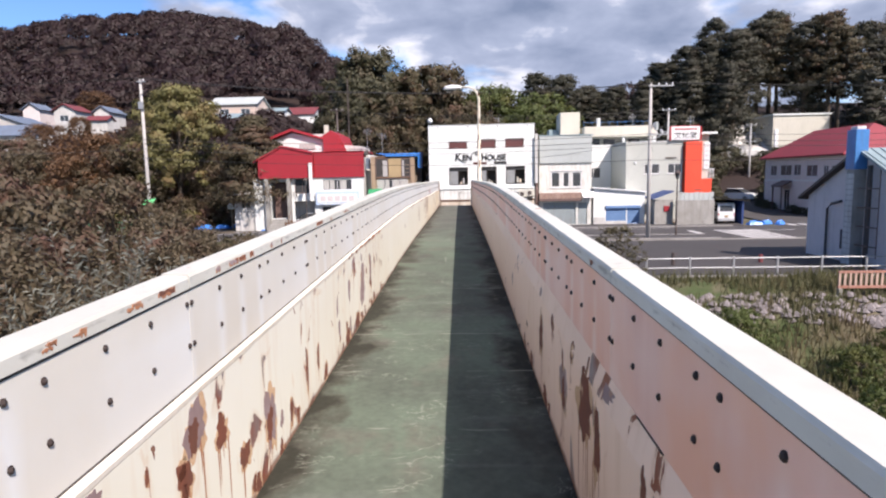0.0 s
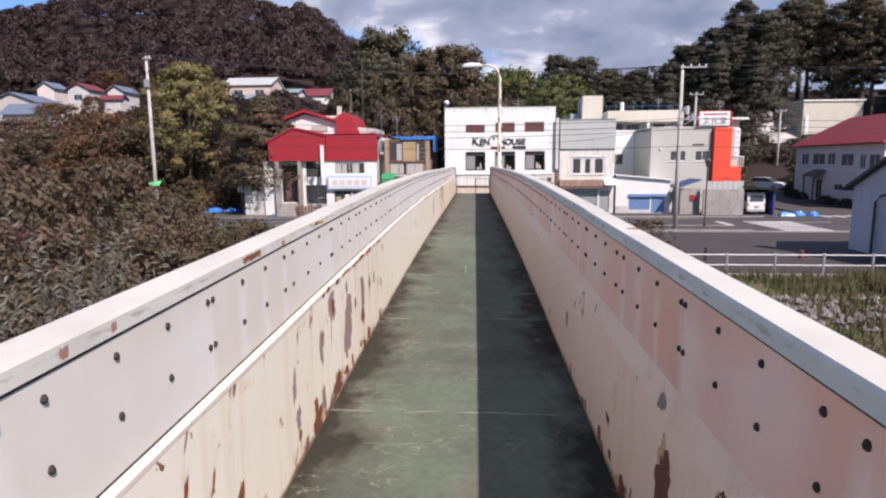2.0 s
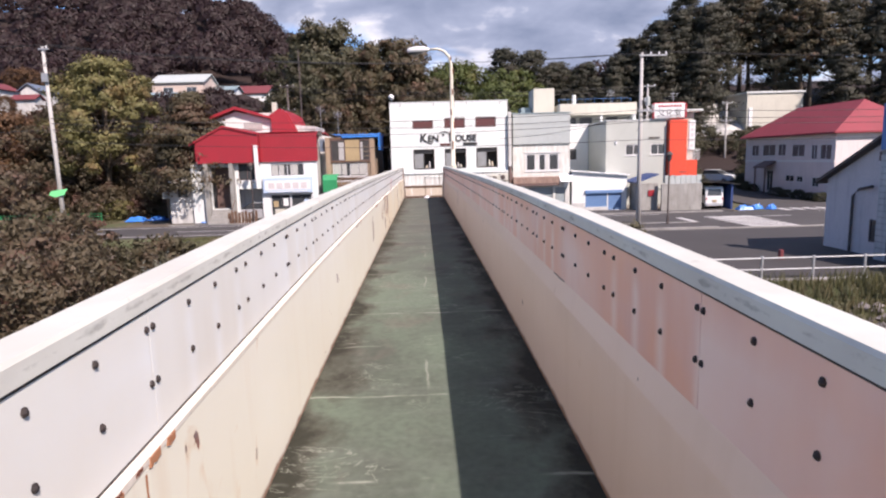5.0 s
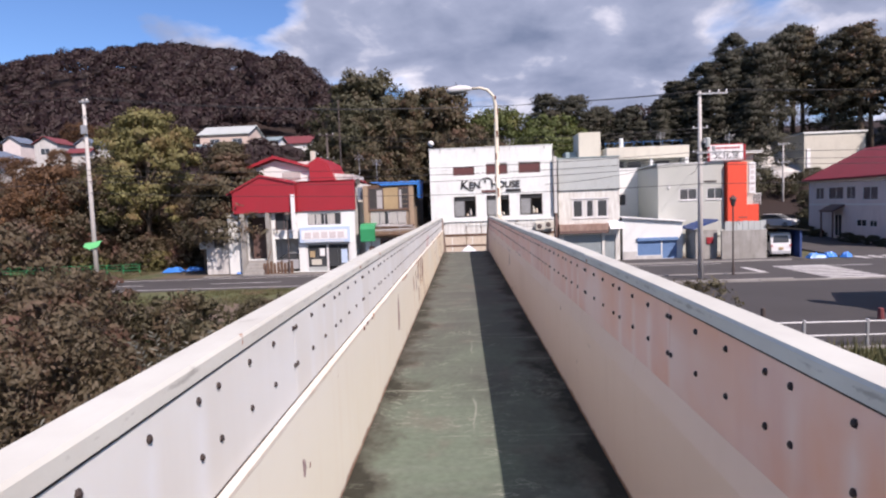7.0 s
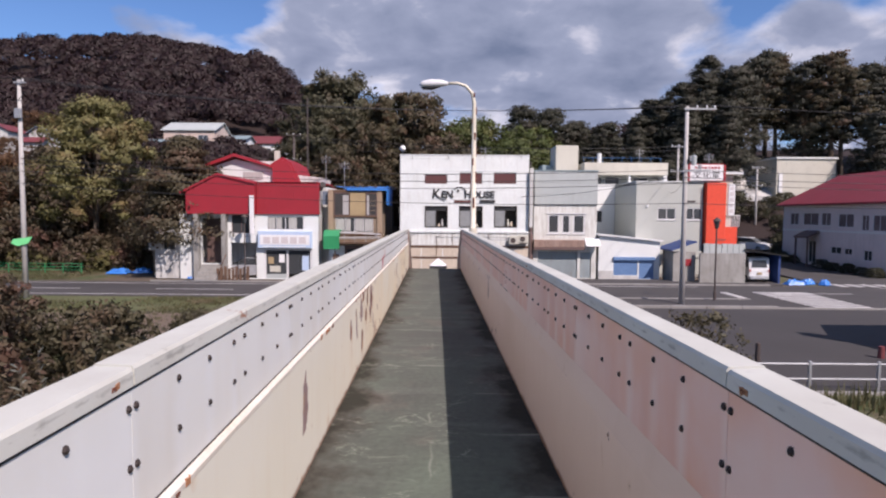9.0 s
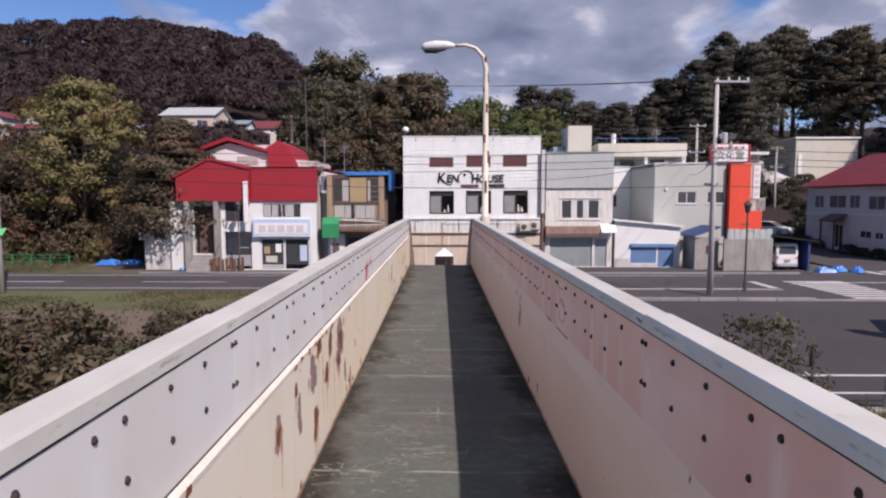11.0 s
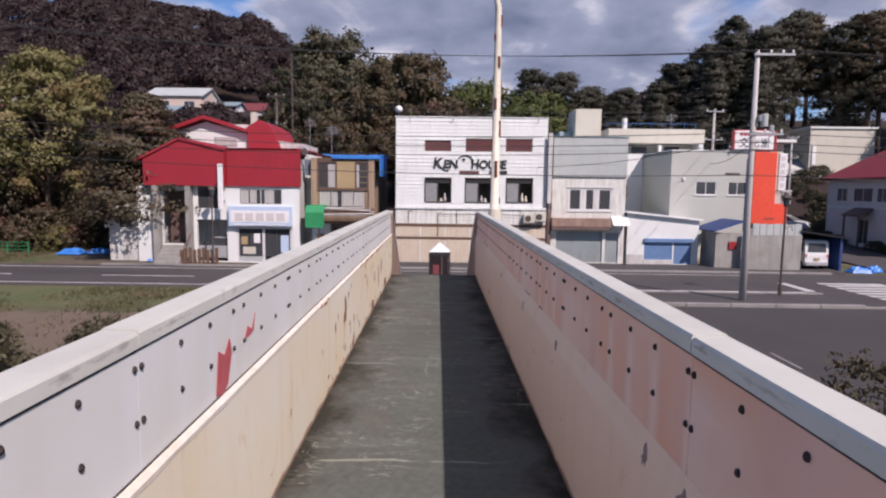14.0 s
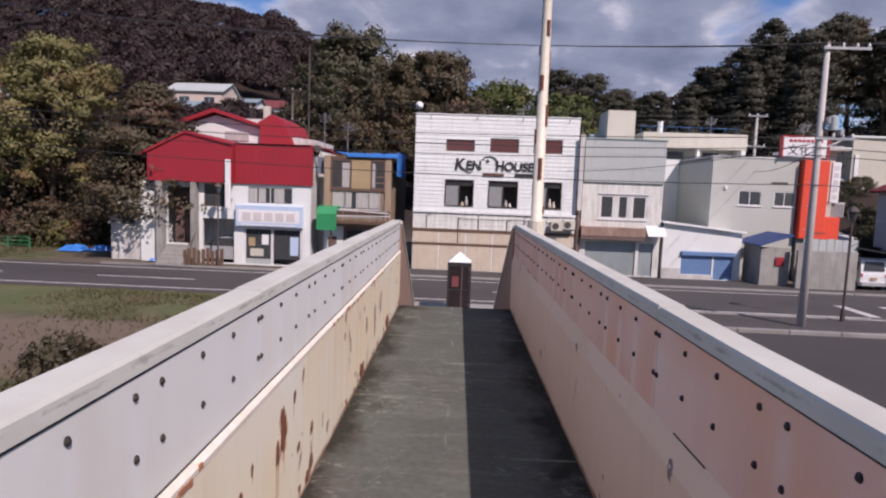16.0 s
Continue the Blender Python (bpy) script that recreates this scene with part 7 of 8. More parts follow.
    p = thing("satellite_dish", "small dark satellite dish on a roof edge", "satellite dish", (-9.2, 46.4, 6.75))
    part("mast", Shape().tube([(0, 0, 0), (0, 0, 0.4)], 0.025, 6), "steel", p)
    part("dish", Shape().tube([(0.05, 0.0, 0.3), (0.1, -0.08, 0.3), (0.13, -0.14, 0.3)], [0.06, 0.18, 0.22], 14), "dark_pole", p)


tarp_building()

# ---- houses on the hill ----
gable_house("house", "pale pink house with grey roof on the hillside", -54.0, -44.2, 116, 124, 14.0, 20.6, 22.6, "pink_render", "grey_metal", "x", [(-52, -50, 18.6, 19.8), (-47.5, -45.5, 18.6, 19.8)])
gable_house("house", "grey-roofed lower house on the hillside", -54.5, -45.0, 106, 113, 11.0, 16.6, 18.0, "stained_dim_render", "teal_roof", "x", [(-51, -49, 14.6, 15.8)])
gable_house("house", "white house with dark red roof on the hillside", -43.3, -35.4, 128, 136, 13.0, 19.6, 21.6, "white_render", "dull_red", "x", [(-41.5, -40, 17.4, 18.7), (-38.5, -37, 17.4, 18.7)])
gable_house("house", "low white house with pale blue roof on the hillside", -43.8, -40.0, 121, 126, 14.5, 19.6, 20.6, "white_render", "teal_roof", "x")
gable_house("house", "grey gabled house beyond the bushes", -83.5, -74.8, 90, 97, 6.0, 15.0, 16.7, "pole_concrete", "slate_blue", "y", [(-80.2, -78.6, 13.4, 14.6)])
gable_house("shed", "low shed with faded blue tin roof beyond the bushes", -72.6, -65.6, 80, 84, 4.0, 12.2, 13.9, "stained_dim_render", "slate_blue", "x", category="shed")
gable_house("house", "small pale house under the woods", -90.0, -86.5, 110, 114, 11.0, 19.9, 21.2, "lilac_render", "slate_blue", "y")
# white walls below use the dimmer stained render for shade and haze
gable_house("house", "small white house beneath an autumn tree", -80.7, -76.4, 106, 111, 11.0, 19.0, 20.3, "stained_dim_render", "dull_red", "y", [(-79.6, -77.8, 17.0, 18.2)])
gable_house("house", "low white house with bright tin roof beyond the bushes", -72.0, -63.6, 64, 70, 1.0, 7.6, 9.6, "stained_dim_render", "grey_metal", "x", [(-66.5, -65.2, 5.6, 6.6)])
gable_house("house", "white house with red porch roof uphill", -72.0, -68.9, 105, 110, 10.0, 18.4, 19.6, "stained_dim_render", "slate_blue", "y")
gable_house("porch", "red-roofed porch before the white house", -71.8, -68.0, 102.5, 104.6, 9.0, 16.6, 17.5, "stained_dim_render", "dull_red", "x", category="porch")
# ---- poles, wires, street furniture ----
def utility_pole(x, y, height, base, transformer=False, dark=False, bare=False):
    p = thing("utility_pole", "grey concrete utility pole with cross arms", "utility pole", (x, y, base), group="utility poles")
    part("shaft", Shape().tube([(0, 0, -0.3), (0, 0, height * 0.5), (0, 0, height)], [0.155, 0.128, 0.09], 12), "dark_pole" if dark else "pole_concrete", p, smooth=True)
    for k, z in enumerate((height - 0.25,) if bare else (height - 0.25, height - (3.55 if transformer else 2.6))):
        a = part("cross_arm", Shape().box(-0.2 if transformer or bare else -0.75, (1.5 if k == 0 else 1.25) if transformer else 0.45 if bare else 0.75, -0.16, -0.08, z, z + 0.09), "dark_pole" if dark else "steel", p)
        for u in ((0.5, 1.0, 1.42) if transformer and k == 0 else (0.45, 0.8, 1.15) if transformer else (0.3,) if bare else (-0.65, 0.0, 0.65)):
            part("insulator", Shape().tube([(u, -0.12, z + 0.09), (u, -0.12, z + 0.15), (u, -0.12, z + 0.24)], [0.035, 0.055, 0.03], 8), "frosted" if dark else "sign_white", a)
    if transformer:
        part("transformer", Shape().tube([(0.36, -0.2, height - 3.2), (0.36, -0.2, height - 2.7), (0.36, -0.2, height - 2.66)], [0.14, 0.14, 0.06], 12), "grey_metal", p)
        part("switch_box", Shape().box(0.12, 0.22, -0.28, -0.1, height - 3.0, height - 2.72, 0.02), "steel", p)
        part("switch_box", Shape().box(0.62, 0.78, -0.24, -0.1, height - 3.4, height - 3.15, 0.02), "steel", p)
        part("brace", Shape().tube([(0.1, -0.12, height - 3.9), (0.9, -0.12, height - 3.5)], 0.025, 6), "steel", p)
    for k in range(6):
        part("step_bolt", Shape().tube([(-0.13, 0, 3 + 0.9 * k), (-0.3, 0, 3 + 0.9 * k)], 0.012, 5), "steel", p)
    return p


utility_pole(12.95, 34.75, 10.85, 0.0, True)
lp = utility_pole(-23.9, 35.9, 12.4, -0.1, bare=True)
part("switch_box", Shape().box(-0.16, 0.20, -0.26, -0.1, 10.2, 10.75, 0.02), "steel", lp)
part("bracket", Shape().tube([(0, -0.1, 11.2), (0.28, -0.2, 11.45), (0.3, -0.2, 11.6)], 0.02, 6), "steel", lp)
part("marker", Shape().prism([(-0.60, 3.22), (-0.46, 3.46), (0.62, 3.60), (0.36, 3.22), (-0.22, 3.06)], "y", -0.22, -0.19), "marker_green", lp, "green street marker plate")
utility_pole(-14.6, 59.5, 12.6, 0.0, False, True)
utility_pole(40.3, 80.0, 9.3, 2.2)
utility_pole(22.3, 60.0, 11.8, 0.0)
mast = thing("flag_pole", "tall thin dark mast behind the shops", "mast", (-13.4, 60, 0))
part("shaft", Shape().tube([(0, 0, 0), (0, 0, 16.0)], [0.1, 0.06], 8), "dark_pole", mast)


def antenna(x, y, z, h):
    a = thing("antenna", "television antenna on a roof mast", "antenna", (x, y, z), group="antennas")
    part("mast", Shape().tube([(0, 0, 0), (0, 0, h)], 0.02, 6), "steel", a)
    for k in range(4):
        part("element", Shape().tube([(-0.4, -0.2 + 0.15 * k, h - 0.2 - 0.12 * k), (0.4, -0.2 + 0.15 * k, h - 0.2 - 0.12 * k)], 0.012, 5), "steel", a)


antenna(-9.6, 50.0, 7.4, 2.2)
antenna(-8.3, 51.0, 6.4, 2.8)
antenna(17.6, 57.0, 9.66, 1.4)
antenna(22.2, 53, 8.5, 1.8)


def wire(a, b, sag, r=0.014):
    pts = []
    for k in range(17):
        u = k / 16
        p = Vector(a).lerp(Vector(b), u)
        p.z -= sag * 4 * u * (1 - u)
        pts.append(p)
    ob = single("overhead_wire", Shape().tube(pts, r, 5), "wire", "thin black overhead wire between poles", "wire", "overhead wires")
    return ob


for dx, h in ((0.5, 10.85), (1.0, 10.85), (1.42, 10.85)):
    wire((-23.9 + dx - 0.9, 35.8, 12.35), (12.95 + dx, 34.65, h), 0.9)
    wire((12.95 + dx, 34.65, h), (60, 36.0, 11.5), 0.8)
    wire((-23.9 + dx - 0.9, 35.8, 12.35), (-80, 38.0, 14.0), 0.8)
for z0, z1, sag in ((7.3, 7.4, 0.5), (7.0, 7.0, 0.55), (6.6, 6.7, 0.6), (5.9, 5.6, 0.45)):
    wire((-23.9, 35.8, z0 + 0.6), (12.95, 34.6, z1), sag, 0.016)
    wire((12.95, 34.6, z1), (60, 37, z1 + 0.5), sag, 0.016)
wire((-23.9, 35.8, 7.2), (-80, 38, 8.0), 0.6, 0.018)
wire((-14.6, 59.4, 12.3), (22.3, 59.9, 11.6), 0.6, 0.02)
wire((-14.6, 59.2, 12.0), (22.3, 59.7, 11.2), 0.6, 0.02)
wire((-14.6, 59.6, 11.5), (22.3, 60.1, 10.8), 0.7, 0.014)
wire((12.95, 34.7, 7.9), (22.3, 59.9, 10.5), 0.4)
wire((12.95, 34.7, 7.2), (5.6, 47.0, 6.3), 0.3)
wire((12.95, 34.7, 7.0), (17.8, 50.0, 6.8), 0.3)


def old_lamp(x, y):
    p = thing("lamp_post", "black ornamental street lamp", "street lamp", (x, y, 0.02), group="ornamental lamps")
    part("post", Shape().tube([(0, 0, 0), (0, 0, 0.6), (0, 0, 0.65), (0, 0, 4.2)], [0.09, 0.08, 0.055, 0.045], 8), "dark_pole", p)
    part("lantern", Shape().tube([(0, 0, 4.2), (0, 0, 4.28), (0, 0, 4.62)], [0.07, 0.12, 0.19], 8), "glass", p)
    part("hood", Shape().tube([(0, 0, 4.62), (0, 0, 4.68), (0, 0, 4.85)], [0.25, 0.22, 0.04], 8), "dark_pole", p)
    part("bracket", Shape().tube([(0, -0.03, 3.2), (0.32, -0.03, 3.35), (0.36, -0.03, 3.1)], 0.02, 5), "dark_pole", p)


old_lamp(15.4, 36.2)
old_lamp(-14.4, 43.9 + 0.9)

booth = thing("telephone_booth", "dark glazed telephone booth with white pyramid roof", "telephone booth", (-0.38, 34.6, 0.1))
for sx in (-0.42, 0.42):
    for sy in (-0.42, 0.42):
        part("post", Shape().box(sx - 0.04, sx + 0.04, sy - 0.04, sy + 0.04, 0, 2.02), "black", booth)
for a, b in ((0, 0.14), (1.9, 2.05), (0.95, 1.0)):
    for c in (-0.42, 0.42):
        part("rail", Shape().box(-0.38, 0.38, c - 0.02, c + 0.02, a, b), "black", booth)
        part("rail", Shape().box(c - 0.02, c + 0.02, -0.38, 0.38, a, b), "black", booth)
part("door_pane", Shape().box(-0.37, 0.37, -0.405, -0.398, 0.14, 1.9), "dark_door", booth)
part("side_panel", Shape().box(-0.37, 0.37, 0.415, 0.425, 0.14, 1.9), "glass", booth)
part("side_panel", Shape().box(0.415, 0.425, -0.37, 0.37, 0.14, 1.9), "glass", booth)
part("side_panel", Shape().box(-0.425, -0.415, -0.37, 0.37, 0.14, 1.9), "glass", booth)
part("mullion", Shape().box(0.08, 0.12, -0.43, -0.41, 0.14, 1.9), "dark_frame", booth)
part("notice", Shape().box(-0.28, -0.02, -0.425, -0.408, 1.1, 1.5), "dull_red", booth)
part("telephone", Shape().box(-0.25, 0.05, 0.1, 0.38, 0.9, 1.4, 0.02), "dark_frame", booth)
part("shelf", Shape().box(-0.3, 0.3, 0.1, 0.4, 0.82, 0.88), "steel", booth)
part("roof", Shape().add([(-0.45, -0.45, 2.055), (0.45, -0.45, 2.055), (0.45, 0.45, 2.055), (-0.45, 0.45, 2.055), (0, 0, 2.44)], [(0, 1, 4), (1, 2, 4), (2, 3, 4), (3, 0, 4), (3, 2, 1, 0)]), "sign_white", booth, "white pyramid roof")

# ---- river guard rail and the bank ----
rail = thing("guard_rail", "white two-bar pipe guard rail on the bank", "guard rail", (0, 18.7, 0))
for k in range(14):
    part("post", Shape().box(8.2 + 1.9 * k, 8.28 + 1.9 * k, -0.04, 0.04, -0.25, 0.92, 0.01), "steel", rail)
for z in (0.42, 0.84):
    part("bar", Shape().tube([(8.0, 0, z), (33, 0, z)], 0.03, 8), "steel", rail)
part("plinth", Shape().box(3.2, 33.2, -0.12, 0.14, -0.8, 0.06, 0.02), "kerb", rail)
bf = thing("barrier_fence", "faded orange and peach slatted barrier fence", "fence", (16.3, 15.6, 0.02))
part("top_bar", Shape().box(-1.6, 2.6, -0.04, 0.04, 0.62, 0.7), "barrier_red", bf)
part("bottom_bar", Shape().box(-1.6, 2.6, -0.04, 0.04, 0.02, 0.12), "barrier_red", bf)
for k in range(21):
    part("slat", Shape().box(-1.58 + 0.2 * k, -1.5 + 0.2 * k, -0.025, 0.025, 0.121, 0.619), "barrier_pale", bf)
for a in (-1.6, 2.4):
    part("foot", Shape().box(a, a + 0.15, -0.1, 0.1, -1.2, 0.018), "concrete", bf)
cone = thing("bollard", "small red marker post on the asphalt", "bollard", (15.2, 22.9, 0.02))
part("post", Shape().tube([(0, 0, 0), (0, 0, 0.4), (0, 0, 0.42)], [0.12, 0.10, 0.05], 10), "dull_red", cone)
cone = thing("bollard", "small dark marker post on the asphalt", "bollard", (10.6, 22.3, 0.02))
part("post", Shape().tube([(0, 0, 0), (0, 0, 0.62), (0, 0, 0.65)], [0.09, 0.08, 0.03], 10), "dark_pole", cone)


def build_rubble():
    rng = np.random.default_rng(12)
    s = Shape()
    wall = thing("stone_bank", "grey rubble stones on the river bank", "stones", kind="stuff")
    for k in range(420):
        x, y = rng.uniform(7.5, 24), rng.uniform(13.6, 15.6)
        r = rng.uniform(0.08, 0.32)
        z = ground_z(x, y) + r * 0.2
        pts = [(x + r * a * rng.uniform(0.7, 1.2), y + r * b * rng.uniform(0.7, 1.2), z + r * c * 0.6) for a, b, c in ((1, 0, 0), (0.2, 1, 0), (-1, 0.1, 0), (0, -1, 0), (0.1, 0, 1), (0, 0, -1))]
        s.add(pts, [(0, 1, 4), (1, 2, 4), (2, 3, 4), (3, 0, 4), (1, 0, 5), (2, 1, 5), (3, 2, 5), (0, 3, 5)])
    part("stones", s, "rubble", wall)


build_rubble()


# ---- vehicles ----
def wheels(parent, length, track, r, base):
    for sx in (-1, 1):
        for yy in (-base / 2, base / 2):
            w = part("wheel", Shape().tube([(sx * track / 2 - 0.09, yy, r), (sx * track / 2 + 0.09, yy, r)], r, 16), "tyre", parent)
            part("rim", Shape().tube([(sx * (track / 2 + 0.092), yy, r), (sx * (track / 2 + 0.10), yy, r)], r * 0.62, 12), "rim", w)


def kei_van(x, y, rz):
    v = thing("van", "small white van parked under the carport", "van", (x, y, 0.05), rz)
    part("body", Shape().prism([(-1.62, 0.28), (-1.66, 0.9), (-1.58, 1.75), (-1.40, 1.88), (0.95, 1.88), (1.45, 1.05), (1.64, 0.92), (1.66, 0.30)], "x", -0.72, 0.72), "car_white", v)
    part("rear_window", Shape().add([(-0.58, -1.675, 1.15), (0.58, -1.675, 1.15), (0.52, -1.61, 1.68), (-0.52, -1.61, 1.68)], [(0, 1, 2, 3)]), "glass", v)
    for sx in (-0.724, 0.724):
        part("side_window", Shape().box(sx - 0.004, sx + 0.004, -1.4, 0.9, 1.15, 1.68), "glass", v)
        part("tail_light", Shape().box(sx * 0.93 - 0.05, sx * 0.93 + 0.05, -1.69, -1.655, 0.82, 0.98), "tail_light", v)
    part("bumper", Shape().box(-0.7, 0.7, -1.74, -1.6, 0.28, 0.52, 0.03), "car_silver", v)
    part("number_plate", Shape().box(-0.17, 0.17, -1.70, -1.672, 0.62, 0.78), "ochre", v)
    wheels(v, 3.3, 1.34, 0.27, 2.4)


def saloon(x, y, z, rz, body, label):
    c = thing("car", label, "car", (x, y, z), rz, "parked cars")
    part("body", Shape().prism([(-2.0, 0.25), (-2.05, 0.75), (-1.85, 0.92), (-1.0, 1.0), (1.0, 1.0), (1.95, 0.85), (2.05, 0.6), (2.0, 0.25)], "x", -0.84, 0.84), body, c)
    part("cabin", Shape().prism([(-1.75, 0.98), (-1.35, 1.46), (0.1, 1.5), (1.05, 1.0)], "x", -0.70, 0.70), "glass", c)
    part("roof", Shape().box(-0.66, 0.66, -1.35, 0.05, 1.48, 1.53, 0.02), body, c)
    part("headlight", Shape().box(-0.78, -0.45, 1.9, 2.03, 0.62, 0.78, 0.02), "sign_white", c)
    part("headlight", Shape().box(0.45, 0.78, 1.9, 2.03, 0.62, 0.78, 0.02), "sign_white", c)
    wheels(c, 4.0, 1.5, 0.31, 2.5)


kei_van(23.1, 47.7, 0)
saloon(34.7, 70.0, 1.06, 214, "car_white", "white hatchback parked on the side street")
saloon(-14.9, 47.0, 0.08, 90, "car_silver", "silver car inside the open garage")

# ---- things by the left-hand verge ----
for k, (x, y, w) in enumerate(((-26.0, 49.4, 1.7), (-24.4, 49.8, 1.5), (-18.6, 46.6, 1.5), (-23.2, 50.2, 0.9))):
    t = thing("tarpaulin", "crumpled blue tarpaulin on the verge", "tarpaulin", (x, y, 0.08), 15 * k, "blue tarpaulins")
    tarp_heap(t, w, 0.45, 10 + k)
pal = thing("timber_pile", "stack of reddish planks on the verge", "timber", (-25.6, 50.6, 0.06), 4)
for k in range(10):
    part("plank", Shape().box(-1.7 + 0.05 * (k % 3), 1.6 + 0.07 * (k % 2), -0.5 + 0.22 * (k % 5), -0.3 + 0.22 * (k % 5), 0.1 * (k // 5), 0.08 + 0.1 * (k // 5)), "brown_wood", pal)
nb = thing("notice_box", "grey notice box on a post", "notice box", (-22.9, 48.8, 0.04))
part("post", Shape().tube([(0, 0, 0), (0, 0, 1.95)], 0.09, 8), "old_wood", nb)
part("box", Shape().box(-0.34, 0.34, -0.2, 0.2, 1.95, 2.9, 0.02), "grey_render", nb)
lf = thing("fence", "low green pipe fence on the verge", "fence", (-42, 49.2, 0.03))
for k in range(10):
    part("post", Shape().tube([(1.45 * k, 0, 0), (1.45 * k, 0, 0.8)], 0.03, 6), "green", lf)
for z in (0.3, 0.55, 0.8):
    part("bar", Shape().tube([(-0.1, 0, z), (13.15, 0, z)], 0.02, 6), "green", lf)

# ---- trees ----
def grove(proto, places, rng):
    for x, y, s in places:
        s = s / proto.scale.x
        copy_thing(proto, pose(x, y, ground_z(x, y) - 0.1, 0, 0, rng.uniform(0, 360)) @ Matrix.Diagonal((s * rng.uniform(0.9, 1.1), s * rng.uniform(0.9, 1.1), s, 1)))


def place(proto, x, y, s=1.0, rz=0.0, z=None):
    proto.matrix_world = pose(x, y, ground_z(x, y) - 0.1 if z is None else z, 0, 0, rz)
    proto.scale = (s, s, s)


rng = np.random.default_rng(3)
t = tree("broadleaf_tree", "tall yellow-green broadleaf tree beside the street", "tree", "round", 12.2, 3.8, "leaf_yellow", 21, 0.13, 30000, base=0.28)
place(t, -30.0, 53.0, 1.2)
t = tree("yew_tree", "dense dark layered evergreen beside the house", "tree", "layered", 9.8, 5.0, "leaf_brown_green", 22, 0.13, 30000, base=0.24)
place(t, -20.3, 48.6, 1.12)
t = tree("yew_tree", "dark layered evergreen behind the verge", "tree", "layered", 8.5, 4.2, "leaf_dark", 23, 0.12, 24000)
place(t, -35.5, 56.0, 1.2)
t = tree("shrub_tree", "reddish brown autumn tree behind the verge", "tree", "round", 8.0, 4.0, "leaf_brown", 24, 0.15, 10000)
place(t, -40.0, 56.0, 1.15)
grove(t, [(-41, 52, 0.9), (-38, 58, 1.0), (-80, 119, 1.0), (-70.5, 98, 0.62), (-47, 60, 0.85), (-58, 72, 0.8), (-55, 62, 0.7)], rng)
t = tree("broadleaf_tree", "reddish olive broadleaf tree behind the verge", "tree", "round", 8.5, 4.2, "leaf_bush", 25, 0.15, 11000)
place(t, -33.5, 55.0, 1.2)
grove(t, [(-24, 54, 0.95), (-46, 53, 0.9), (-41, 53, 0.8), (-50, 56, 1.0), (-27, 56, 0.6)], rng)

# wooded slope behind the shops
t1 = tree("broadleaf_tree", "tall dark broadleaf tree behind the shops", "tree", "round", 17, 5.4, "leaf_dark", 31, 0.25, 14000)
place(t1, -15.0, 90, 1.32)
grove(t1, [(-18.5, 95, 1.2), (-8, 97, 1.2), (4, 100, 0.95), (-11, 92, 1.1), (14, 100, 0.72), (2, 86, 0.72), (22, 104, 0.9), (-18, 84, 0.9)], rng)
t2 = tree("broadleaf_tree", "rounded green tree behind the shops", "tree", "round", 14, 5.2, "leaf_green", 32, 0.23, 13000)
place(t2, 3.5, 92, 1.2)
grove(t2, [(9.5, 88, 0.95), (13, 94, 1.05)], rng)
t6 = tree("broadleaf_tree", "tall tree turning brown behind the shops", "tree", "round", 14, 4.9, "leaf_brown_green", 37, 0.23, 13000)
place(t6, -6.0, 92, 1.5)
grove(t6, [(-1, 84, 1.0), (-14, 80, 0.8), (8, 80, 0.7), (-19.5, 84, 0.85), (-12, 86, 1.15), (-17, 78, 0.6), (-28, 78, 0.35), (-24, 76, 0.38)], rng)
t3 = tree("pine_tree", "tall dark pine on the wooded slope", "tree", "pine", 18, 5.2, "leaf_conifer", 33, 0.20, 15000, base=0.36)
place(t3, 44, 95, 1.05)
grove(t3, [(40, 96, 0.98), (37, 97, 0.92), (48, 101, 0.95), (51, 102, 1.05), (57, 98, 1.05), (61.5, 96, 1.03), (34, 97, 0.83), (30.5, 97, 0.8), (12, 96, 1.02), (16, 97, 1.0), (20, 98, 0.9), (25, 97, 0.86), (66, 96, 1.05), (72, 94, 1.05), (80, 94, 1.1), (90, 92, 1.1), (56, 108, 1.05), (46, 108, 1.0)], rng)
t4 = tree("fir_tree", "broad dark layered evergreen on the wooded slope", "tree", "layered", 15, 6.2, "leaf_conifer", 34, 0.22, 15000)
place(t4, 36, 93, 1.0)
grove(t4, [(41, 90, 0.95), (46, 101, 1.0), (58, 100, 1.0), (60, 86, 0.95), (29, 95, 0.9), (66, 84, 0.9), (33, 100, 1.0), (73, 82, 0.9), (23, 96, 0.85), (82, 84, 0.95), (-10, 102, 1.2), (31, 86, 0.6), (25, 84, 0.55), (19, 88, 0.6)], rng)
t5 = tree("pine_tree", "tall green and yellow broad-topped tree on the slope", "tree", "pine", 18, 5.0, "leaf_brown_green", 35, 0.21, 13000, base=0.42)
place(t5, 54, 101, 1.05)
grove(t5, [(60, 96, 1.15), (74, 100, 1.2), (86, 90, 1.15)], rng)


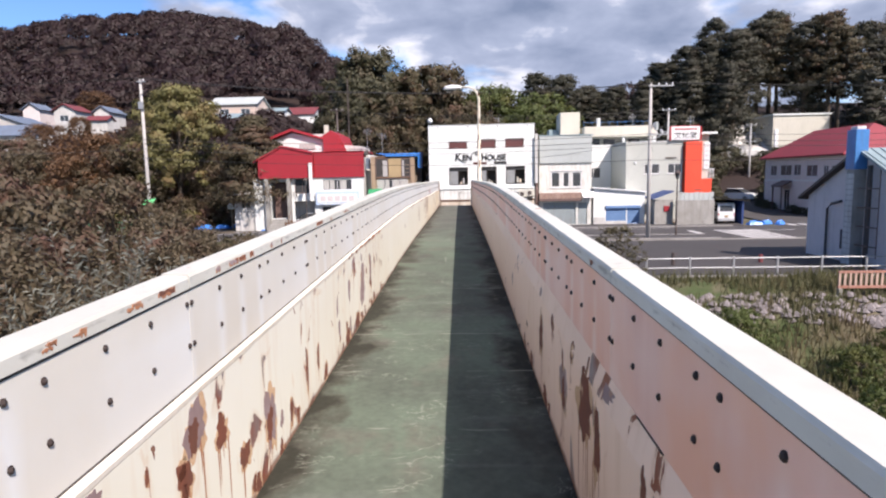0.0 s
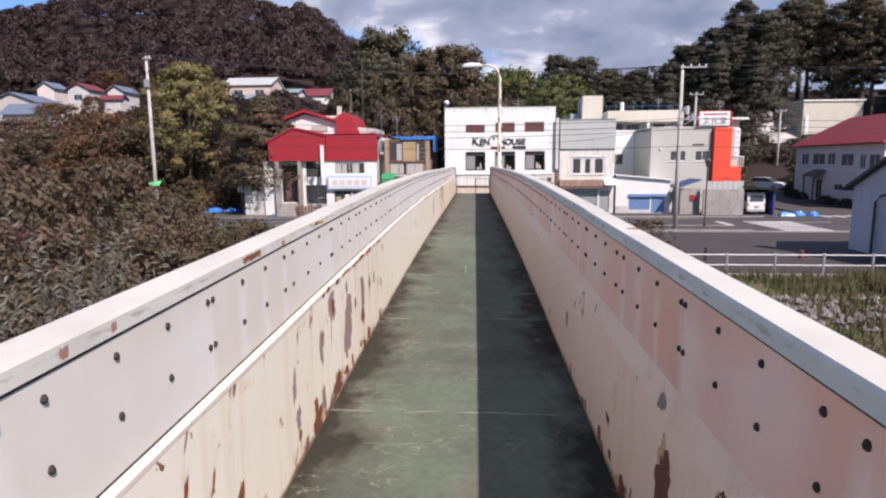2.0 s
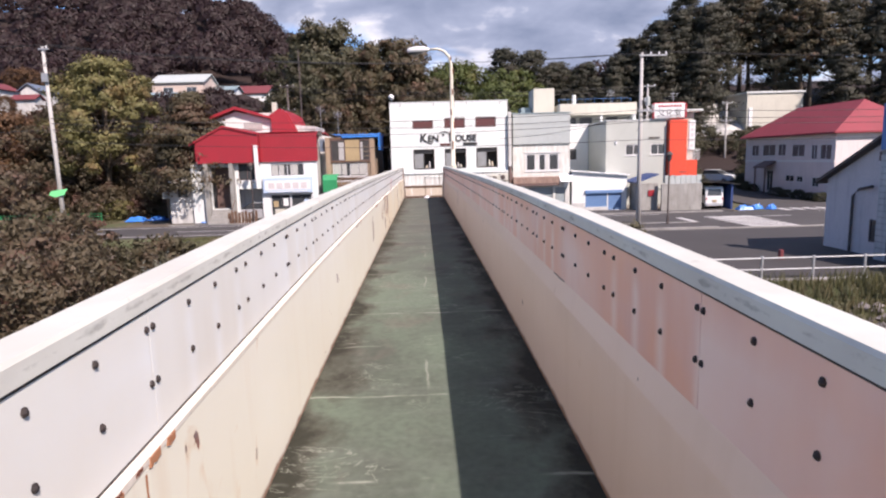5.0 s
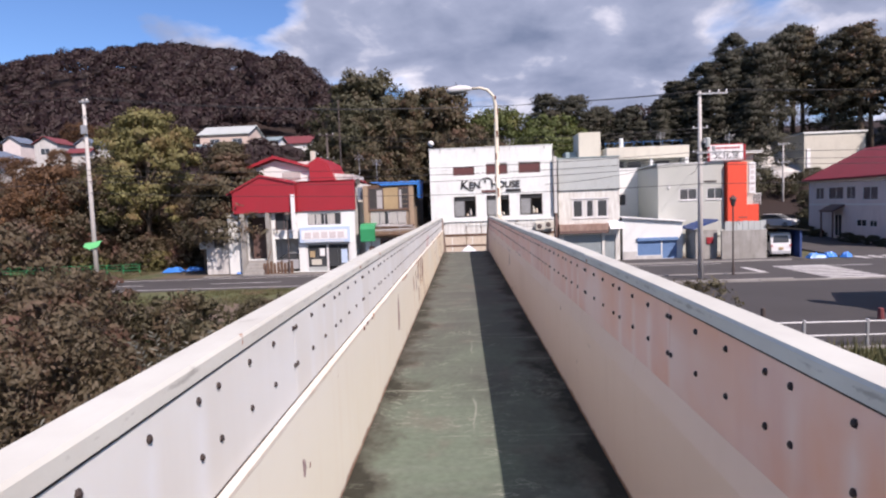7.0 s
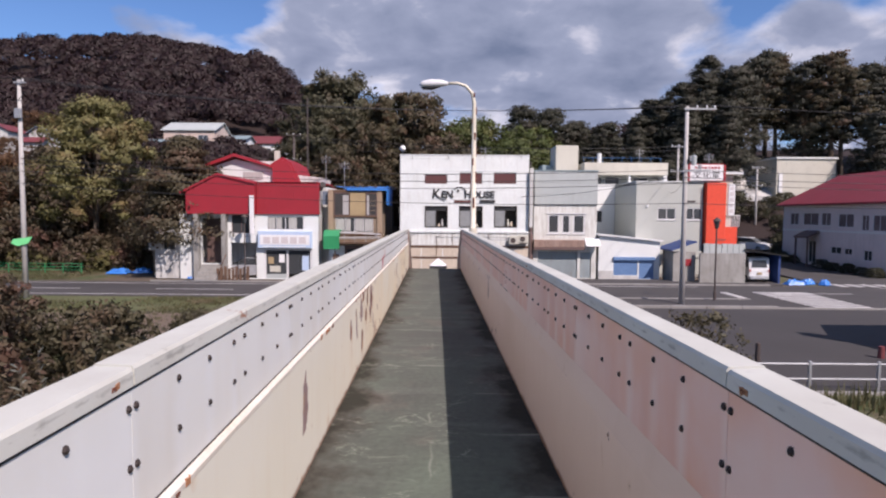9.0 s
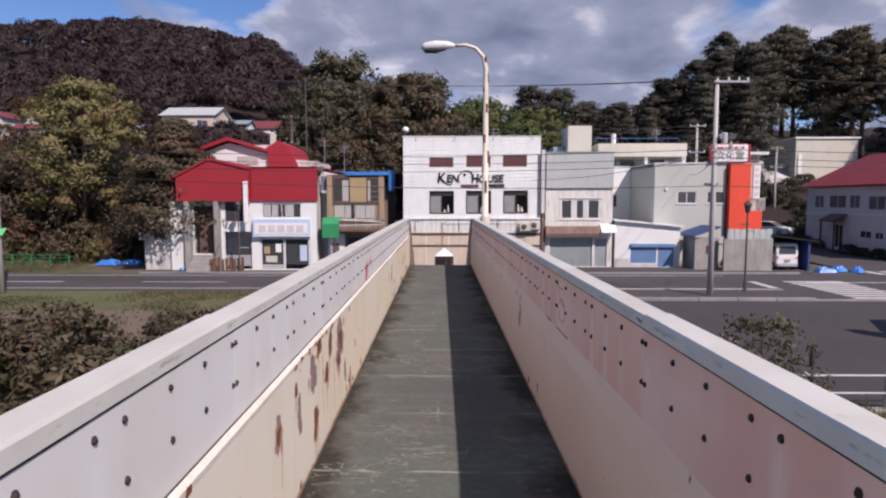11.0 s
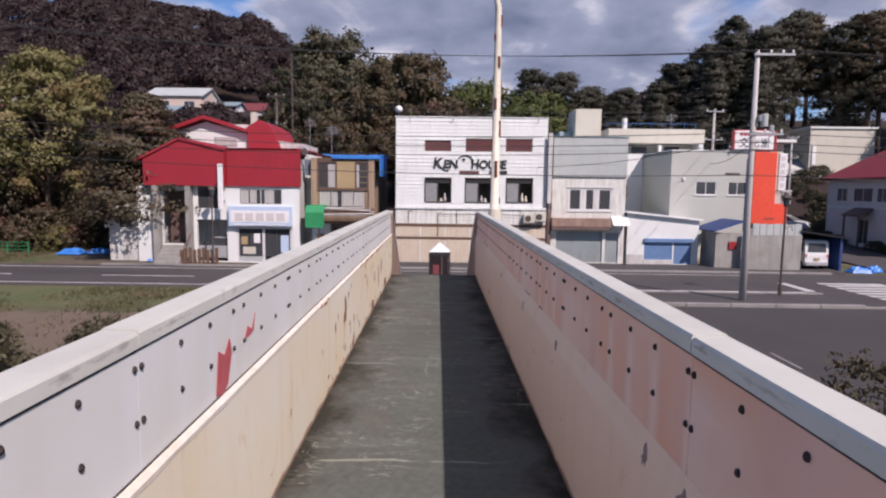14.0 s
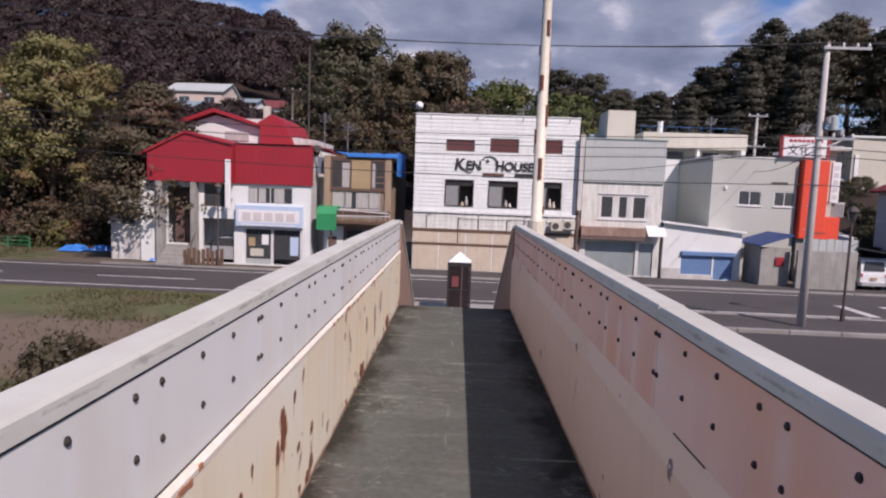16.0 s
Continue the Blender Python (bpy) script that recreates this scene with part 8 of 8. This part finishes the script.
def side_street_green():
    g = np.random.default_rng(19)
    t = tree("hedge_bush", "dark overgrown hedge along the side street", "bush", "round", 3.4, 2.2, "leaf_dark", 51, 0.14, 4000, 0.06)
    place(t, 26.3, 58.5, 0.8)
    grove(t, [(27.2, 62, 0.9), (28.5, 66, 1.0), (29.6, 70, 1.1), (38.0, 68.5, 0.7), (40.5, 72, 1.0), (43, 76, 0.6), (34.8, 79, 1.1), (41.5, 81.5, 0.7), (44.5, 84, 0.7), (47.5, 86, 0.7), (42.5, 79, 0.5), (31.5, 76, 1.2), (37.5, 82, 1.2), (24.5, 63, 1.1), (22.5, 66, 1.3), (27, 74, 1.4), (24, 72, 1.5), (30, 83, 1.5), (26, 80, 1.5), (20, 70, 1.4), (19, 76, 1.4), (35.8, 65.8, 0.55), (60, 82, 1.3), (34.4, 63.2, 0.42), (34.3, 61.4, 0.38), (34.4, 56.8, 0.34), (34.3, 55.0, 0.30), (34.4, 53.2, 0.32), (34.3, 51.4, 0.28), (34.4, 49.8, 0.30)], g)
    t = tree("young_tree", "bright green young tree by the side street", "tree", "round", 4.6, 1.6, "leaf_green", 52, 0.13, 4000, 0.07)
    place(t, 28.6, 72.5, 1.0)
    grove(t, [(25.4, 60.2, 0.8)], g)


side_street_green()


def verge_scrub():
    """Brown undergrowth at the feet of the trees beyond the street."""
    g = np.random.default_rng(29)
    t = tree("bush", "reddish brown undergrowth below the trees", "bush", "round", 2.6, 1.9, "leaf_bush", 61, 0.12, 4000, 0.04, 0.03)
    place(t, -26.4, 52.2, 0.9)
    grove(t, [(-30.0, 52.0, 1.2), (-33.5, 52.2, 1.3), (-37, 52, 1.4), (-41, 51.6, 1.4), (-45, 52, 1.5), (-32, 54.5, 1.7), (-38, 55, 1.8), (-50, 52, 1.6), (-55, 53, 1.7), (-60, 55, 1.8), (-48, 57, 1.9), (-24.0, 51.6, 0.6), (-28, 54, 1.3)], g)
    t = tree("bush", "green and yellow undergrowth below the trees", "bush", "round", 2.6, 1.9, "leaf_yellow", 62, 0.10, 6000, 0.04, 0.03)
    place(t, -28.2, 51.4, 0.7)
    grove(t, [(-34.6, 51.4, 0.7), (-30.6, 51.6, 0.6), (-42.8, 51.2, 0.9)], g)


verge_scrub()


def build_hill_wood():
    """The far wooded hillside, as one mass of small leaf clumps."""
    g = np.random.default_rng(9)
    homes = [(-54, -44, 106, 124), (-44, -35, 121, 136), (-84, -64, 78, 97), (-90, -67, 101, 114), (-72, -63, 62, 70)]
    cs, sz, ways = [], [], []
    for k in range(1900):
        far = k < 1300
        x = g.uniform(-215, 40) if far else g.uniform(-150, -30)
        y = g.uniform(126, 248) if far else g.uniform(58, 135)
        if any(a - 5 < x < b + 5 and c - (3 if not far else 5) < y < d + 3 for a, b, c, d in homes):
            continue
        z = ground_z(x, y)
        sight = 4.4 + 11.4 * y / 118.0 - z
        h = g.uniform(6.5, 9.5) if far else g.uniform(2.2, 4.6)
        if not far and -98 < x < -26 and y < 122:
            h = min(h, sight)
            if h < 0.7:
                continue
        r = g.uniform(3.4, 5.4) if far else g.uniform(2.0, 3.2)
        m = 330 if far else 220
        d = g.normal(size=(m, 3))
        d /= np.linalg.norm(d, axis=1)[:, None]
        d[:, 2] = np.abs(d[:, 2]) * 1.0 - 0.15
        d[:, 1] = np.where(d[:, 1] > 0.3, -d[:, 1], d[:, 1])
        q = g.normal(size=(9, 3))
        q /= np.linalg.norm(q, axis=1)[:, None]
        rr = 0.70 + 0.34 * np.clip((d @ q.T).max(axis=1), 0, 1)[:, None] ** 4 + g.uniform(-0.16, 0.12, (m, 1))
        cs.append(np.array((x, y, z + h * 0.5)) + d * rr * np.array((r, r, h * 0.55)))
        ways.append(d + np.array((0, 0, 0.15)))
        sz.append(g.uniform(0.30, 0.62, m) * (1.0 if far else 0.66))
    # low scrub on the open slope below the houses
    for k in range(1100):
        x, y = g.uniform(-120, -26), g.uniform(62, 124)
        if any(a - 1 < x < b + 1 and c - 1 < y < d + 1 for a, b, c, d in homes):
            continue
        z, r, m = ground_z(x, y), g.uniform(1.2, 2.0), 60
        d = g.normal(size=(m, 3))
        d /= np.linalg.norm(d, axis=1)[:, None]
        d[:, 2] = np.abs(d[:, 2])
        cs.append(np.array((x, y, z)) + d * g.uniform(0.6, 1.05, (m, 1)) * np.array((r, r, g.uniform(0.8, 1.5))))
        ways.append(d)
        sz.append(g.uniform(0.18, 0.42, m))
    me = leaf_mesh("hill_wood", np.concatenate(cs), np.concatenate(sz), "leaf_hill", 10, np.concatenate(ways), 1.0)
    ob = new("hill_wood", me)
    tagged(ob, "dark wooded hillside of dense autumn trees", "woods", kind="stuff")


build_hill_wood()


def willow(label, height, spread, seed, stems=46):
    """Arching shoots set with long narrow leaves."""
    g = np.random.default_rng(seed)
    t = thing("willow_bush", label, "bush")
    wood, leaves = Shape(), Shape()
    for k in range(stems):
        ang, out, tall = g.uniform(0, 6.283), spread * g.uniform(0.2, 1.0), height * g.uniform(0.62, 1.0)
        foot = Vector((0.25 * math.cos(ang), 0.25 * math.sin(ang), 0.0))
        line = [foot + Vector((math.cos(ang) * out * u ** 1.6, math.sin(ang) * out * u ** 1.6, tall * (u - 0.10 * u ** 4))) for u in np.linspace(0, 1, 9)]
        wood.tube([tuple(p) for p in line[::2]], [0.018, 0.014, 0.010, 0.007, 0.003], 5, False)
        for j in range(40):
            u = 0.35 + 0.65 * (j + g.random()) / 40
            i = min(7, int(u * 8))
            p, way = line[i].lerp(line[i + 1], u * 8 - i), (line[i + 1] - line[i]).normalized()
            side = way.cross(Vector(g.normal(size=3))).normalized()
            tip = (way * 0.75 + side * 0.8 + Vector((0, 0, -0.12))).normalized()
            n, wide = g.uniform(0.13, 0.23), tip.cross(side.cross(tip)).normalized()
            wide = (wide + Vector(g.normal(size=3)) * 0.3).normalized() * 0.017
            a, b, c = p + tip * n * 0.35, p + tip * n * 0.7 + Vector((0, 0, -0.01)), p + tip * n + Vector((0, 0, -0.03))
            leaves.add([p, a + wide, b + wide * 0.8, c, b - wide * 0.8, a - wide], [(0, 1, 2, 3, 4, 5)])
    part("wood", wood, "bark", t)
    part("crown", leaves, "leaf_grey", t)
    return t


def build_bank_bushes():
    """Bushes of the river bank, close below and beside the bridge."""
    b1 = tree("bush", "dense brownish green riverside bush", "bush", "round", 5.2, 2.6, "leaf_bush", 41, 0.068, 21000, 0.06, 0.04)
    place(b1, -6.4, 6.5, 0.85)
    g = np.random.default_rng(14)
    grove(b1, [(-9, 11, 1.0), (-8.5, 3.5, 0.95), (-11, 5, 1.1), (-6.0, 0.8, 0.75), (-9, -1, 0.9), (-5.6, -3.0, 0.7)], g)
    b6 = tree("bush", "brownish green bush farther along the bank", "bush", "round", 5.2, 2.6, "leaf_bush", 46, 0.11, 8000, 0.06, 0.04)
    place(b6, -13, 9, 1.15)
    grove(b6, [(-12, 15, 1.1), (-16, 13, 1.3), (-20, 17, 1.35), (-17, 20, 1.15), (-24, 20, 1.25), (-14, 19, 0.9), (-29, 24, 1.2), (-34, 23, 1.4), (-19, 8, 1.3), (-26, 14, 1.4), (-40, 28, 1.4)], g)
    b2 = willow("silver-leaved riverside willow bush", 6.3, 1.6, 42)
    place(b2, -7.7, 4.6, 1.10)
    grove(b2, [(-6.7, 2.6, 0.98), (-5.4, 10.6, 0.90), (-5.2, 8.2, 0.78)], g)
    b3 = tree("weed_bush", "tall leafy brownish weeds on the bank", "bush", "round", 2.6, 1.9, "leaf_weed", 43, 0.10, 5000, 0.03, 0.05)
    place(b3, -6.0, 16.0, 1.0)
    grove(b3, [(-8.5, 18.5, 1.1), (-4.4, 19.5, 0.85), (-11, 21, 1.0), (-3.4, 17.0, 0.8), (-7.0, 21.5, 0.85), (-15.5, 22.5, 0.9), (-12.5, 24.0, 0.55), (-9.4, 24.6, 0.5), (-6.0, 24.4, 0.45), (4.2, 15.8, 0.5)], g)
    b7 = tree("sapling", "sparse grey-green sapling at the lot corner", "bush", "round", 2.55, 1.05, "leaf_weed", 47, 0.055, 3600, 0.03, 0.1)
    place(b7, 6.7, 17.7, 1.0)
    b4 = tree("bush", "low green bush on the bank", "bush", "round", 2.4, 1.7, "leaf_green", 44, 0.08, 5000, 0.04, 0.05)
    place(b4, 4.4, 15.0, 0.6)
    grove(b4, [(3.6, 14.0, 0.6), (9.6, 12.5, 0.6), (-6.2, 12.2, 0.9), (12.5, 10.5, 0.55), (8.0, 9.0, 0.7), (14.5, 11.6, 0.5), (17.5, 12.0, 0.5), (20.5, 11.0, 0.6), (11.0, 7.0, 0.6), (16.0, 8.5, 0.55)], g)
    b5 = tree("bush", "autumn-tinted scrub at the lot's edge", "bush", "round", 2.4, 1.6, "leaf_bush", 45, 0.08, 5000, 0.04, 0.05)
    place(b5, -20.0, 28.0, 0.5)
    grove(b5, [(-18.5, 25.5, 0.6), (-22, 26.5, 0.6)], g)


build_bank_bushes()


def build_grass():
    g = np.random.default_rng(17)
    n = 60000
    x = np.concatenate([g.uniform(3, 26, n // 2), g.uniform(-32, -2, n // 2)])
    y = np.concatenate([g.uniform(2, 18.2, n // 2), np.where(g.random(n // 2) < 0.7, g.uniform(31.0, 36.5, n // 2), g.uniform(22, 31, n // 2))])
    keep = np.array([noise.noise((a * 0.35, b * 0.35, 1.0)) + g.uniform(-0.35, 0.35) + (0.25 * min(1.0, (b - 2.0) / 3.0, (a - 3.0) / 1.5, (26.0 - a) / 4.0) - 0.5 * max(0.0, 1.0 - (b - 2.0) / 3.0, 1.0 - (26.0 - a) / 4.0) if a > 0 else 0.0) > 0.0 for a, b in zip(x, y)])
    x, y = x[keep], y[keep]
    z = np.array([ground_z(a, b) for a, b in zip(x, y)])
    more = 9000
    x = np.concatenate([x, g.uniform(-46, -27.5, more)])
    y = np.concatenate([y, g.uniform(45, 51.5, more)])
    z = np.concatenate([z, [ground_z(a, b) for a, b in zip(x[-more:], y[-more:])]])
    m = len(x)
    h = g.uniform(0.12, 0.5, m) * np.where(x > 0, 1.4, 0.4)
    a = g.uniform(0, 6.283, m)
    w = 0.03
    v = np.empty((m, 3, 3))
    v[:, 0] = np.stack([x - w * np.cos(a), y - w * np.sin(a), z - 0.03], 1)
    v[:, 1] = np.stack([x + w * np.cos(a), y + w * np.sin(a), z - 0.03], 1)
    v[:, 2] = np.stack([x + g.normal(0, 0.12, m), y + g.normal(0, 0.12, m), z + h], 1)
    me = bpy.data.meshes.new("grass")
    me.from_pydata(v.reshape(-1, 3).tolist(), [], [(3 * k, 3 * k + 1, 3 * k + 2) for k in range(m)])
    me.materials.append(M["grass"])
    tagged(new("grass", me), "tufts of green and dry grass on the banks", "grass", kind="stuff")


build_grass()
